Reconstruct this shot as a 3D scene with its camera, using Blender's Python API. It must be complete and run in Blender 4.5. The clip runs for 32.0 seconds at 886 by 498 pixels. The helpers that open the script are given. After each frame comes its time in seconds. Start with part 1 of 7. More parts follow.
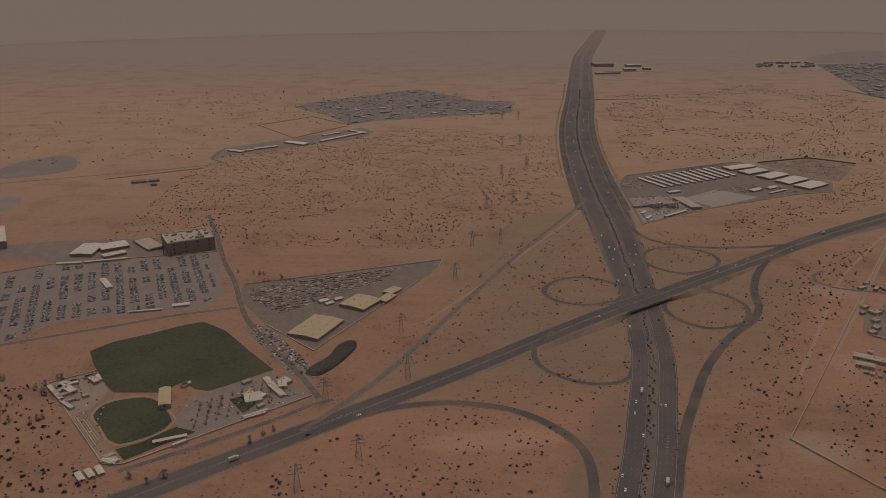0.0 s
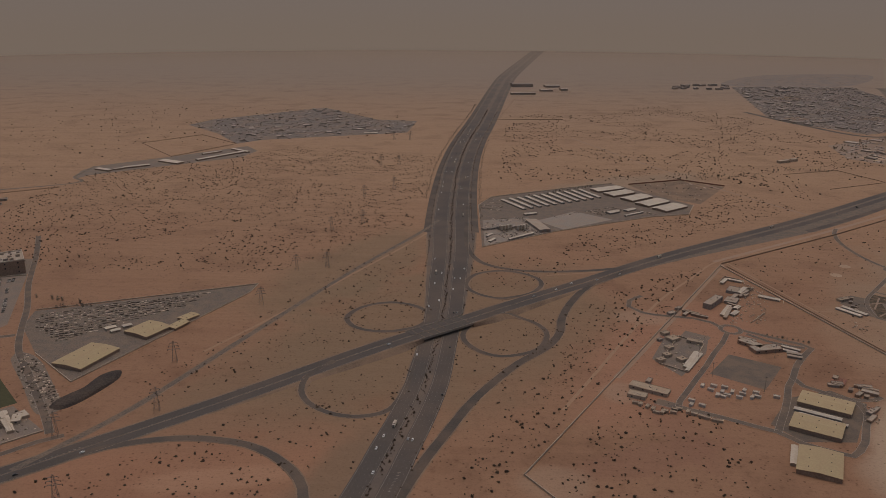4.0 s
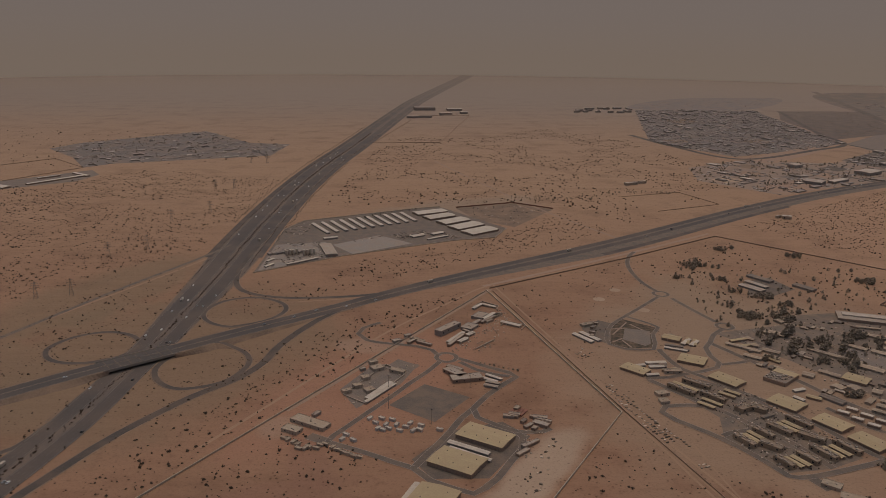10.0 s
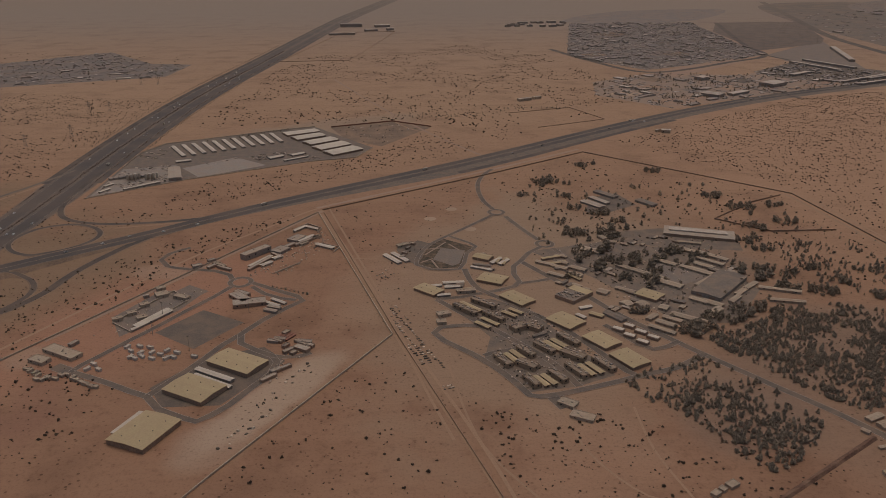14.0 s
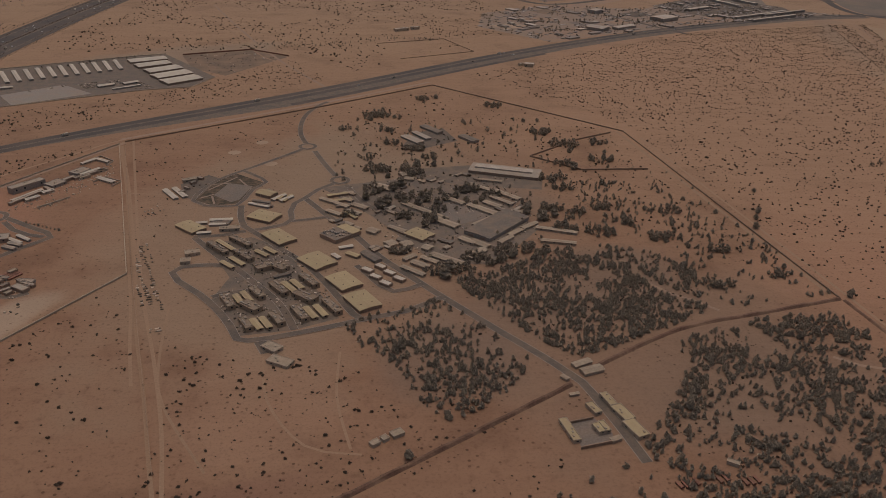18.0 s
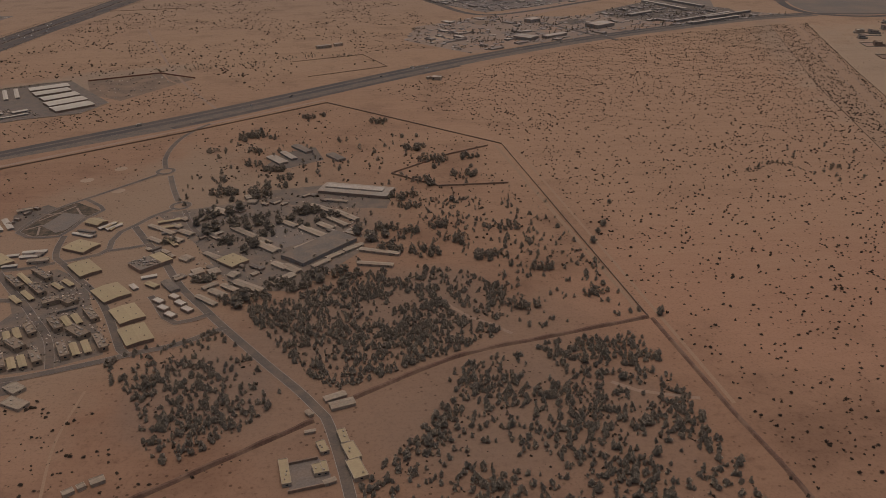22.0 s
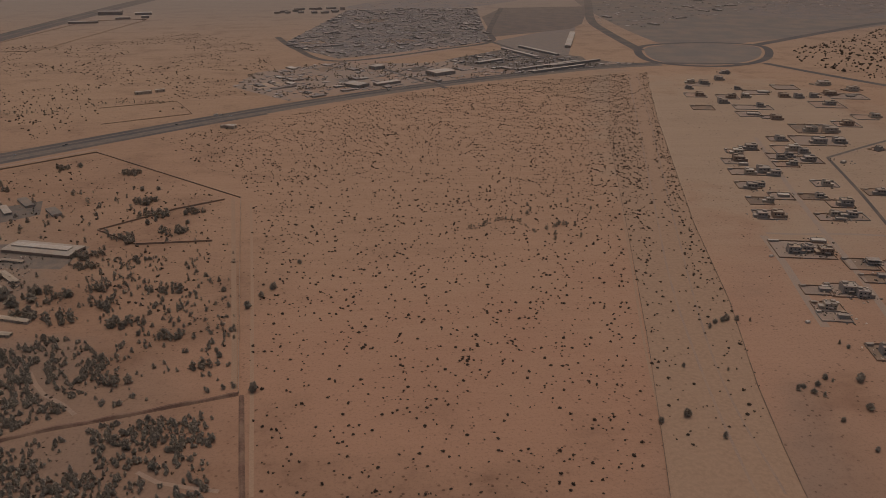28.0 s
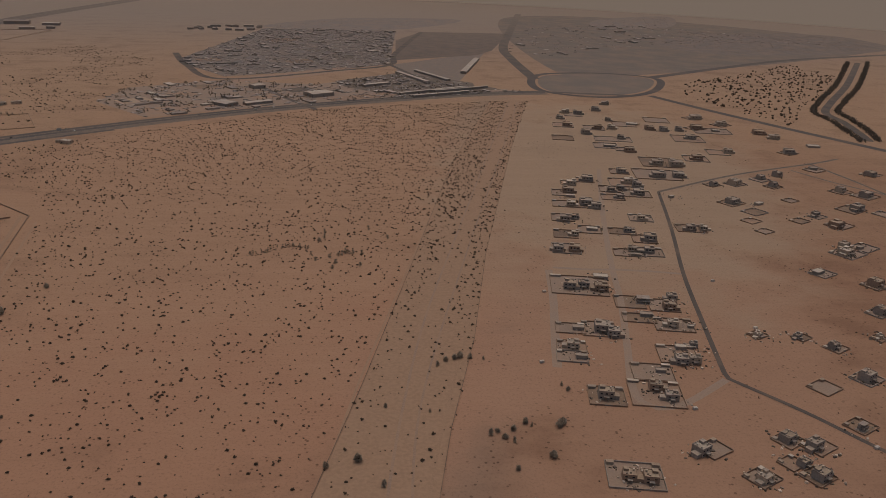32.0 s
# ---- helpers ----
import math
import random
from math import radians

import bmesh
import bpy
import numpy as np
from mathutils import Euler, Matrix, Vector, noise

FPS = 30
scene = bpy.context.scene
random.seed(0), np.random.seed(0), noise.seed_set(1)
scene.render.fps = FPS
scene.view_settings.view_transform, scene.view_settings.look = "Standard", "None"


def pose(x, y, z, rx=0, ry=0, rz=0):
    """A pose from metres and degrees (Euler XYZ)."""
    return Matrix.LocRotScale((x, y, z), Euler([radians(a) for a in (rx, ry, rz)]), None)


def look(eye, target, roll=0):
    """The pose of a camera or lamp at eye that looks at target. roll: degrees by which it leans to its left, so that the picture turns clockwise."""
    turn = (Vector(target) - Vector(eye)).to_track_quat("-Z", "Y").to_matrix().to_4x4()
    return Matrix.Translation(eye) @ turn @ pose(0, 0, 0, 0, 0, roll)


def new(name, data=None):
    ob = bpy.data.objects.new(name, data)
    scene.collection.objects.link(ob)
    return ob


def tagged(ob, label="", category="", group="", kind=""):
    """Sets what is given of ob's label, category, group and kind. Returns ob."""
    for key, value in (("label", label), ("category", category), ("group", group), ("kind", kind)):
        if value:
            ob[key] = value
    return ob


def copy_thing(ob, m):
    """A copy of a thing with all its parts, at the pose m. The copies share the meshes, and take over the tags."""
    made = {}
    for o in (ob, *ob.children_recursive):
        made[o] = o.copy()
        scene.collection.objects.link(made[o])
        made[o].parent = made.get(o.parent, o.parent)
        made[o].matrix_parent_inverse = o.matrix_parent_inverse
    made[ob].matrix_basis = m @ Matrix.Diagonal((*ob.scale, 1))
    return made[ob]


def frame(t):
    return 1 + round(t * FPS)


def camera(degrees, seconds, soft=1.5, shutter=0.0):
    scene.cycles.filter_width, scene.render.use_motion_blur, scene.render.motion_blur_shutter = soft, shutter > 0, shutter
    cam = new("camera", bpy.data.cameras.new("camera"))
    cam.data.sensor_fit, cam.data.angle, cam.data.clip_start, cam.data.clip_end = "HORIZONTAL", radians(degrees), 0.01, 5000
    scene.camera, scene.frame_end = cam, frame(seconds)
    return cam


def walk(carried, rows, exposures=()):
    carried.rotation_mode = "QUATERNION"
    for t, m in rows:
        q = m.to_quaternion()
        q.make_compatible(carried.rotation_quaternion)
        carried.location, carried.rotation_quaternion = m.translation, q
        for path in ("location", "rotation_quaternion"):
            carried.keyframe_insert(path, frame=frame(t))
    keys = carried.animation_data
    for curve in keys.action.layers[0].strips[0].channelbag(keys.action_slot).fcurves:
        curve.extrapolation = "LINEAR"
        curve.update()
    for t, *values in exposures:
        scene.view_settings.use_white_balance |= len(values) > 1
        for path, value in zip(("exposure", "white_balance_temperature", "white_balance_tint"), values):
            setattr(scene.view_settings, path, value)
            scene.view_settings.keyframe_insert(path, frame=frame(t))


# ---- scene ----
cam = camera(56.9, 32.0, soft=0.8)
PATH = [
    (0, (7.75, -0.34, 261.84), (3.97, 94.42, 230.14), -0.28),
    (0.5, (24.86, 3.37, 261.58), (19.44, 98.43, 231.02), 1.22),
    (1, (42.02, 6.89, 261.37), (33.63, 101.70, 230.71), 0.19),
    (1.5, (59.25, 10.23, 261.19), (58.58, 105.50, 230.81), 1.14),
    (2, (76.53, 13.39, 261.03), (76.02, 109.19, 232.36), 1.08),
    (2.5, (93.87, 16.40, 260.88), (93.74, 112.14, 232.03), 1.37),
    (3, (111.28, 19.25, 260.72), (111.41, 114.93, 231.65), 1.30),
    (3.5, (128.74, 21.97, 260.56), (129.01, 117.55, 231.17), 0.73),
    (5.5, (199.20, 31.66, 259.65), (200.03, 126.93, 229.28), 0.57),
    (6, (216.95, 33.83, 259.33), (218.15, 128.93, 228.44), 0.46),
    (6.5, (234.76, 35.91, 258.97), (236.25, 131.06, 228.23), 0.04),
    (7, (252.62, 37.92, 258.56), (254.19, 133.22, 228.30), -0.40),
    (7.5, (270.53, 39.87, 258.11), (272.06, 135.55, 229.08), -1.23),
    (8, (288.48, 41.75, 257.62), (289.76, 137.78, 229.74), -1.59),
    (8.5, (306.47, 43.58, 257.08), (308.00, 139.64, 229.33), -1.09),
    (9, (324.50, 45.35, 256.50), (326.48, 141.45, 228.91), -0.44),
    (9.5, (342.57, 47.09, 255.88), (345.32, 143.23, 228.50), 0.20),
    (10, (360.66, 48.79, 255.21), (364.27, 145.09, 228.51), 0.74),
    (10.5, (378.79, 50.45, 254.52), (383.11, 146.91, 228.47), 1.16),
    (11, (396.93, 52.09, 253.79), (401.84, 148.61, 228.08), 0.97),
    (11.5, (415.10, 53.71, 253.03), (420.42, 149.91, 226.23), 0.45),
    (12, (433.29, 55.31, 252.25), (438.79, 151.13, 224.17), -0.17),
    (12.5, (451.48, 56.89, 251.45), (457.02, 152.21, 221.73), -0.34),
    (13, (469.69, 58.46, 250.64), (475.31, 153.35, 219.58), -0.20),
    (13.5, (487.90, 60.02, 249.82), (493.71, 153.95, 216.02), -0.10),
    (15.5, (560.75, 66.20, 246.55), (567.70, 158.72, 209.25), 1.55),
    (16, (578.95, 67.74, 245.77), (590.91, 158.44, 205.40), 5.13),
    (16.5, (597.13, 69.28, 245.01), (613.22, 154.92, 195.95), 7.71),
    (17, (615.30, 70.82, 244.28), (630.24, 158.39, 198.37), 6.07),
    (17.5, (633.46, 72.35, 243.59), (646.15, 161.57, 200.24), 3.78),
    (18, (651.60, 73.89, 242.93), (661.52, 163.62, 199.92), 1.63),
    (18.5, (669.73, 75.42, 242.32), (679.33, 165.41, 199.79), 1.14),
    (19, (687.83, 76.94, 241.76), (696.31, 167.14, 199.41), 0.86),
    (19.5, (705.92, 78.46, 241.25), (714.26, 168.78, 199.13), 0.67),
    (20, (723.99, 79.97, 240.79), (732.25, 170.40, 198.90), 0.56),
    (20.5, (742.04, 81.47, 240.39), (749.82, 171.94, 198.50), 0.01),
    (21, (760.08, 82.96, 240.05), (767.73, 173.38, 198.03), -0.53),
    (21.5, (778.11, 84.42, 239.77), (785.79, 174.80, 197.66), -0.36),
    (22, (796.12, 85.87, 239.55), (803.37, 176.51, 197.94), -0.96),
    (22.5, (814.13, 87.29, 239.40), (821.36, 178.02, 197.97), -1.10),
    (23, (832.13, 88.68, 239.30), (839.38, 179.67, 198.47), -1.63),
    (23.5, (850.14, 90.03, 239.27), (857.67, 181.74, 200.13), -1.37),
    (24, (868.15, 91.34, 239.29), (875.92, 183.12, 200.35), -1.49),
    (24.5, (886.17, 92.61, 239.37), (894.22, 184.45, 200.64), -1.65),
    (25, (904.21, 93.82, 239.50), (912.95, 185.81, 201.27), -0.96),
    (25.5, (922.27, 94.97, 239.67), (931.28, 187.26, 202.23), -1.21),
    (27.5, (994.97, 98.86, 240.65), (1005.68, 191.03, 203.38), -0.55),
    (28, (1013.30, 99.60, 240.92), (1024.86, 191.69, 203.68), 0.02),
    (28.5, (1031.72, 100.25, 241.18), (1043.64, 192.52, 204.53), -0.04),
    (29, (1050.24, 100.77, 241.41), (1062.82, 192.51, 203.64), 0.85),
    (29.5, (1068.88, 101.17, 241.60), (1082.20, 192.95, 204.20), 1.03),
    (30, (1087.64, 101.44, 241.73), (1101.21, 194.14, 206.78), 1.52),
    (30.5, (1106.56, 101.56, 241.77), (1120.52, 194.53, 207.69), 2.34),
    (31, (1125.64, 101.52, 241.72), (1140.08, 194.53, 207.93), 2.50),
    (31.5, (1144.91, 101.32, 241.55), (1159.77, 193.95, 206.93), 2.22),
    (32, (1164.38, 100.94, 241.23), (1180.39, 193.36, 206.58), 2.43),
]
EXPO, SKY, SUN = -1.68, 0.262, 0.7
# the third sand colour has the distant haze mixed in
SAND_RED, SAND_TAN, SAND_HAZED = (0.283, 0.161, 0.100), (0.347, 0.222, 0.139), (0.262, 0.205, 0.162)
# soils and painted dune shading: middle, radii, turn, colour, amount
SOILS_AND_SHADE = [
    (150, 650, 125, 190, -35, (0.22, 0.15, 0.095), 0.75),
    (60, 800, 60, 150, -25, (0.21, 0.15, 0.095), 0.6),
    (0, 440, 90, 60, 30, (0.33, 0.17, 0.105), 0.6),
    (330, 600, 130, 60, 58, (0.36, 0.185, 0.12), 0.5),
    (690, 690, 130, 170, 20, (0.27, 0.175, 0.115), 0.6),
    (800, 470, 130, 110, 10, (0.24, 0.16, 0.11), 0.55),
    (1250, 560, 60, 300, -17, (0.24, 0.17, 0.125), 0.6),
    (1390, 1180, 50, 380, -17, (0.27, 0.195, 0.14), 0.55),
    # the next three are shading of dune ridges, painted as darker ellipses
    (270, 450, 60, 16, 20, (0.25, 0.135, 0.09), 0.6),
    (300, 480, 14, 50, 10, (0.25, 0.135, 0.09), 0.5),
    (570, 330, 70, 12, 25, (0.24, 0.13, 0.088), 0.6),
    (480, 620, 26, 70, -15, (0.38, 0.25, 0.165), 0.3),
    (600, 410, 40, 60, 20, (0.37, 0.225, 0.145), 0.4),
    (20, 425, 50, 12, 10, (0.40, 0.24, 0.155), 0.5),
    (1130, 560, 210, 170, 10, (0.372, 0.208, 0.13), 0.75),
    (1400, 600, 140, 300, -10, (0.35, 0.21, 0.137), 0.6),
    (790, 520, 85, 55, 20, (0.19, 0.135, 0.1), 0.4),
    (870, 390, 75, 85, 10, (0.2, 0.138, 0.10), 0.35),
    (695, 440, 40, 45, 10, (0.2, 0.14, 0.105), 0.5),
    (720, 680, 90, 60, -30, (0.2, 0.15, 0.115), 0.5),
    (1150, 970, 330, 420, -15, (0.362, 0.222, 0.139), 0.75),
    (434, 476, 17, 62, -34, (0.40, 0.295, 0.21), 0.8),
    (408, 432, 20, 26, -30, (0.37, 0.265, 0.19), 0.45),
    (214, 424, 22, 20, 0, (0.36, 0.25, 0.175), 0.45),
    (324, 671, 26, 16, -10, (0.36, 0.25, 0.175), 0.5),
    (273, 534, 15, 16, 0, (0.36, 0.25, 0.175), 0.5),
    (1520, 1020, 200, 420, -15, (0.335, 0.242, 0.165), 0.75),
    (86, 395, 26, 80, -15, (0.2, 0.137, 0.09), 0.7),
    (40, 545, 70, 110, -38, (0.215, 0.148, 0.095), 0.5),
    (420, 1180, 160, 60, 30, (0.27, 0.215, 0.16), 0.5),
    (610, 640, 130, 230, -15, (0.31, 0.222, 0.15), 0.55),
]
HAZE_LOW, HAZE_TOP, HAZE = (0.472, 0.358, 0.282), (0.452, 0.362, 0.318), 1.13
walk(cam, [(t, look(eye, target, roll)) for t, eye, target, roll in PATH],
     exposures=((0.0, EXPO), (32.0, EXPO)))

# ---- world and sun: a high sun behind dust, from the north ----
SUN_UP, SUN_TURN = 76.0, 8.0
world = bpy.data.worlds.new("dusty_sky")
scene.world = world
world.use_nodes = True
wn = world.node_tree
sky = wn.nodes.new("ShaderNodeTexSky")
sky.sky_type, sky.sun_disc = "NISHITA", False
sky.sun_elevation, sky.sun_rotation = radians(SUN_UP), radians(SUN_TURN)
sky.dust_density, sky.air_density = 6.0, 1.0
dusty = wn.nodes.new("ShaderNodeMix")  # dust in the air warms the whole sky
dusty.data_type, dusty.blend_type = "RGBA", "MULTIPLY"
dusty.inputs[0].default_value = 1.0
dusty.inputs[7].default_value = (1.0, 0.955, 0.90, 1)
wn.links.new(sky.outputs[0], dusty.inputs[6])
wn.links.new(dusty.outputs[2], wn.nodes["Background"].inputs[0])
wn.nodes["Background"].inputs[1].default_value = SKY
sun = new("sun", bpy.data.lights.new("sun", "SUN"))
sun.data.energy, sun.data.angle, sun.data.color = SUN, radians(24.0), (1.0, 0.93, 0.84)
sx, sy = math.sin(radians(SUN_TURN)), math.cos(radians(SUN_TURN))
sun.matrix_world = look((sx * 900, sy * 900, 900 * math.tan(radians(SUN_UP))), (0, 0, 0))

# ---- materials ----
def shader(name, colour, rough=0.9, metal=0.0):
    m = bpy.data.materials.new(name)
    m.use_nodes = True
    b = m.node_tree.nodes["Principled BSDF"]
    b.inputs["Base Color"].default_value = (*colour, 1)
    b.inputs["Roughness"].default_value, b.inputs["Metallic"].default_value = rough, metal
    b.inputs["Specular IOR Level"].default_value = 0.2
    return m, m.node_tree.nodes, m.node_tree.links, b


def mixed(nodes, links, a, b, fac, mode="MIX"):
    """A colour mix; a, b and fac are sockets or values."""
    n = nodes.new("ShaderNodeMix")
    n.data_type, n.blend_type = "RGBA", mode
    for socket, v in ((n.inputs[0], fac), (n.inputs[6], a), (n.inputs[7], b)):
        if isinstance(v, (int, float)):
            socket.default_value = v
        elif isinstance(v, tuple):
            socket.default_value = (*v, 1)
        else:
            links.new(v, socket)
    return n.outputs[2]


def noise_at(nodes, links, vector, size, detail=3.0, rough=0.55, stretch=None, turn=0.0):
    n = nodes.new("ShaderNodeTexNoise")
    n.inputs["Scale"].default_value = 1.0 / size
    n.inputs["Detail"].default_value, n.inputs["Roughness"].default_value = detail, rough
    if stretch:
        m = nodes.new("ShaderNodeMapping")
        m.inputs["Scale"].default_value = stretch
        m.inputs["Rotation"].default_value = (0, 0, radians(turn))
        links.new(vector, m.inputs[0])
        vector = m.outputs[0]
    links.new(vector, n.inputs["Vector"])
    return n.outputs[0]


def ramp(nodes, links, value, low, high):
    r = nodes.new("ShaderNodeMapRange")
    r.interpolation_type = "SMOOTHSTEP"
    r.inputs[1].default_value, r.inputs[2].default_value = low, high
    links.new(value, r.inputs[0])
    return r.outputs[0]


def place(nodes):
    return nodes.new("ShaderNodeNewGeometry").outputs["Position"]


def surface(name, colour, rough=0.85, metal=0.0, dust=0.3, grain=1.2, patch=14.0, vary=0.25, bump=0.05, tint=(0.33, 0.215, 0.14), far_fade=False, islands=False, bright=2.6):
    """Paint, concrete, metal sheet or asphalt: grain, patches, a veil of wind-borne sand; on request, painted haze."""
    m, n, l, b = shader(name, colour, rough, metal)
    p = place(n)
    fine, big = noise_at(n, l, p, grain, 4), noise_at(n, l, p, patch, 3)
    info = n.new("ShaderNodeObjectInfo")
    dark = tuple(c * (1 - vary) for c in colour)
    lite = tuple(min(0.9, c * (1 + vary)) for c in colour)
    c = mixed(n, l, dark, lite, ramp(n, l, fine, 0.3, 0.7))
    c = mixed(n, l, c, mixed(n, l, dark, lite, info.outputs["Random"]), 0.45)
    f = n.new("ShaderNodeMath")
    f.operation = "MULTIPLY"
    f.inputs[1].default_value = dust
    l.new(ramp(n, l, big, 0.35, 0.7), f.inputs[0])
    c = mixed(n, l, c, tint, f.outputs[0])
    if islands:
        isl = n.new("ShaderNodeNewGeometry").outputs["Random Per Island"]
        c = mixed(n, l, dark, tuple(min(0.85, q * bright) for q in colour), ramp(n, l, isl, 0.35, 1.0))
    if far_fade:  # distant haze painted into the road colour, stronger towards the north
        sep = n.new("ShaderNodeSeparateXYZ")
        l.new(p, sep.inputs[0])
        hazed = mixed(n, l, (0, 0, 0), (0.55, 0.55, 0.55), ramp(n, l, sep.outputs[1], 1300, 4200))
        c = mixed(n, l, c, SAND_HAZED, hazed)
    l.new(c, b.inputs["Base Color"])
    if bump:
        k = n.new("ShaderNodeBump")
        k.inputs["Strength"].default_value, k.inputs["Distance"].default_value = 0.5, bump
        l.new(fine, k.inputs["Height"])
        l.new(k.outputs[0], b.inputs["Normal"])
    return m


def sand_material():
    m, n, l, b = shader("desert_sand", (0.35, 0.2, 0.12), 0.95)
    p = place(n)
    sep = n.new("ShaderNodeSeparateXYZ")
    l.new(p, sep.inputs[0])
    wide, mid, fine = noise_at(n, l, p, 420, 4), noise_at(n, l, p, 60, 4), noise_at(n, l, p, 7, 5, 0.65)
    streak = noise_at(n, l, p, 60, 4, 0.6, (0.22, 1.3, 1), 14)
    grit = noise_at(n, l, p, 1.6, 4, 0.7)
    cells = n.new("ShaderNodeTexVoronoi")  # tufts of grass, one by one
    cells.inputs["Scale"].default_value = 1.0 / 4.6
    l.new(p, cells.inputs["Vector"])
    tuft = cells.outputs["Distance"]
    red, tan = SAND_RED, SAND_TAN
    # redder dune sand in the south, tan and paler sheets further north
    north = ramp(n, l, sep.outputs[1], 450, 1500)
    add = n.new("ShaderNodeMath")
    l.new(north, add.inputs[0])
    off = n.new("ShaderNodeMath")
    off.operation = "MULTIPLY_ADD"
    off.inputs[1].default_value, off.inputs[2].default_value = 1.1, -0.55
    l.new(wide, off.inputs[0])
    l.new(off.outputs[0], add.inputs[1])
    add.use_clamp = True
    c = mixed(n, l, red, tan, add.outputs[0])
    # grey-brown haze painted over the sand with distance north
    c = mixed(n, l, c, SAND_HAZED, ramp(n, l, sep.outputs[1], 1250, 3300))
    dull = mixed(n, l, c, (0.72, 0.69, 0.68), ramp(n, l, streak, 0.52, 0.8), "MULTIPLY")
    c = mixed(n, l, c, dull, 0.6)
    dull = mixed(n, l, c, (0.74, 0.72, 0.72), ramp(n, l, mid, 0.48, 0.72), "MULTIPLY")
    c = mixed(n, l, c, dull, 0.7)
    c = mixed(n, l, c, mixed(n, l, c, (0.7, 0.68, 0.68), ramp(n, l, fine, 0.5, 0.76), "MULTIPLY"), 0.75)
    # soils of other colours and painted dune shading, with ragged edges
    for x, y, rx, ry, turn, colour, amount in SOILS_AND_SHADE:
        mp = n.new("ShaderNodeMapping")
        mp.vector_type = "TEXTURE"
        mp.inputs["Location"].default_value = (x, y, 0)
        mp.inputs["Rotation"].default_value = (0, 0, radians(turn))
        mp.inputs["Scale"].default_value = (rx, ry, 1)
        l.new(p, mp.inputs[0])
        ln = n.new("ShaderNodeVectorMath")
        ln.operation = "LENGTH"
        l.new(mp.outputs[0], ln.inputs[0])
        ad = n.new("ShaderNodeMath")
        ad.operation = "MULTIPLY_ADD"
        ad.inputs[1].default_value = 1.1
        l.new(mid, ad.inputs[0])
        l.new(ln.outputs["Value"], ad.inputs[2])
        edge = ramp(n, l, ad.outputs[0], 1.75, 1.2)
        mu = n.new("ShaderNodeMath")
        mu.operation = "MULTIPLY"
        mu.inputs[1].default_value = amount
        l.new(edge, mu.inputs[0])
        c = mixed(n, l, c, colour, mu.outputs[0])
    c = mixed(n, l, c, mixed(n, l, c, (0.62, 0.6, 0.6), ramp(n, l, grit, 0.48, 0.7), "MULTIPLY"), 0.5)
    # far off, one even tone: the haze is painted into the sand
    c = mixed(n, l, c, SAND_HAZED, ramp(n, l, sep.outputs[1], 2000, 3400))
    # tufts of dry grass and pebbles, in loose drifts
    far_fade = n.new("ShaderNodeMath")
    far_fade.operation = "MULTIPLY"
    l.new(ramp(n, l, tuft, 0.21, 0.12), far_fade.inputs[0])
    near = n.new("ShaderNodeMath")
    near.operation = "MULTIPLY"
    l.new(ramp(n, l, mid, 0.36, 0.6), near.inputs[0])
    # the tufts fade out northwards along with the painted haze
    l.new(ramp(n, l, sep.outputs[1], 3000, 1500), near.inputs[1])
    l.new(near.outputs[0], far_fade.inputs[1])
    c = mixed(n, l, c, mixed(n, l, c, (0.40, 0.38, 0.36), far_fade.outputs[0], "MULTIPLY"), 0.85)
    l.new(c, b.inputs["Base Color"])
    k = n.new("ShaderNodeBump")
    k.inputs["Strength"].default_value, k.inputs["Distance"].default_value = 0.4, 0.8
    l.new(fine, k.inputs["Height"])
    k2 = n.new("ShaderNodeBump")
    k2.inputs["Strength"].default_value, k2.inputs["Distance"].default_value = 0.5, 3.0
    l.new(streak, k2.inputs["Height"])
    l.new(k.outputs[0], k2.inputs["Normal"])
    l.new(k2.outputs[0], b.inputs["Normal"])
    return m


def leaves(name, dark, lite, through_light=0.35):
    m, n, l, b = shader(name, dark, 0.95)
    info = n.new("ShaderNodeObjectInfo")
    isl = n.new("ShaderNodeNewGeometry").outputs["Random Per Island"]
    c = mixed(n, l, dark, lite, isl)
    c = mixed(n, l, c, (0.17, 0.13, 0.095), mixed(n, l, (0, 0, 0), (0.3, 0.3, 0.3), info.outputs["Random"]))
    l.new(c, b.inputs["Base Color"])
    tr = n.new("ShaderNodeBsdfTranslucent")
    l.new(c, tr.inputs[0])
    mx = n.new("ShaderNodeMixShader")
    mx.inputs[0].default_value = through_light
    l.new(b.outputs[0], mx.inputs[1])
    l.new(tr.outputs[0], mx.inputs[2])
    l.new(mx.outputs[0], n["Material Output"].inputs["Surface"])
    return m


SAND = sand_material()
ASPHALT = surface("asphalt", (0.088, 0.076, 0.069), 0.9, dust=0.15, patch=60, vary=0.18, far_fade=True)
RAMP = surface("worn_asphalt", (0.086, 0.073, 0.064), 0.9, dust=0.2, patch=30, vary=0.2, far_fade=True)
STREET = surface("sandy_asphalt", (0.126, 0.102, 0.084), 0.9, dust=0.25, patch=12, vary=0.2)
TRACK = surface("packed_sand", (0.285, 0.197, 0.145), 0.95, dust=0.7, patch=18, vary=0.2)
FAINT = surface("wheel_marked_sand", (0.305, 0.195, 0.126), 0.95, dust=0.5, patch=14, vary=0.15)
VERGE = surface("gravel_verge", (0.19, 0.135, 0.098), 0.95, dust=0.45, patch=20, vary=0.3)
YARD = surface("grey_hardstanding", (0.19, 0.155, 0.13), 0.9, dust=0.25, patch=11, vary=0.25)
GRAVEL = surface("crushed_stone_yard", (0.165, 0.134, 0.111), 0.9, dust=0.25, patch=8, vary=0.4)
CONCRETE = surface("concrete", (0.28, 0.24, 0.205), 0.9, dust=0.3)
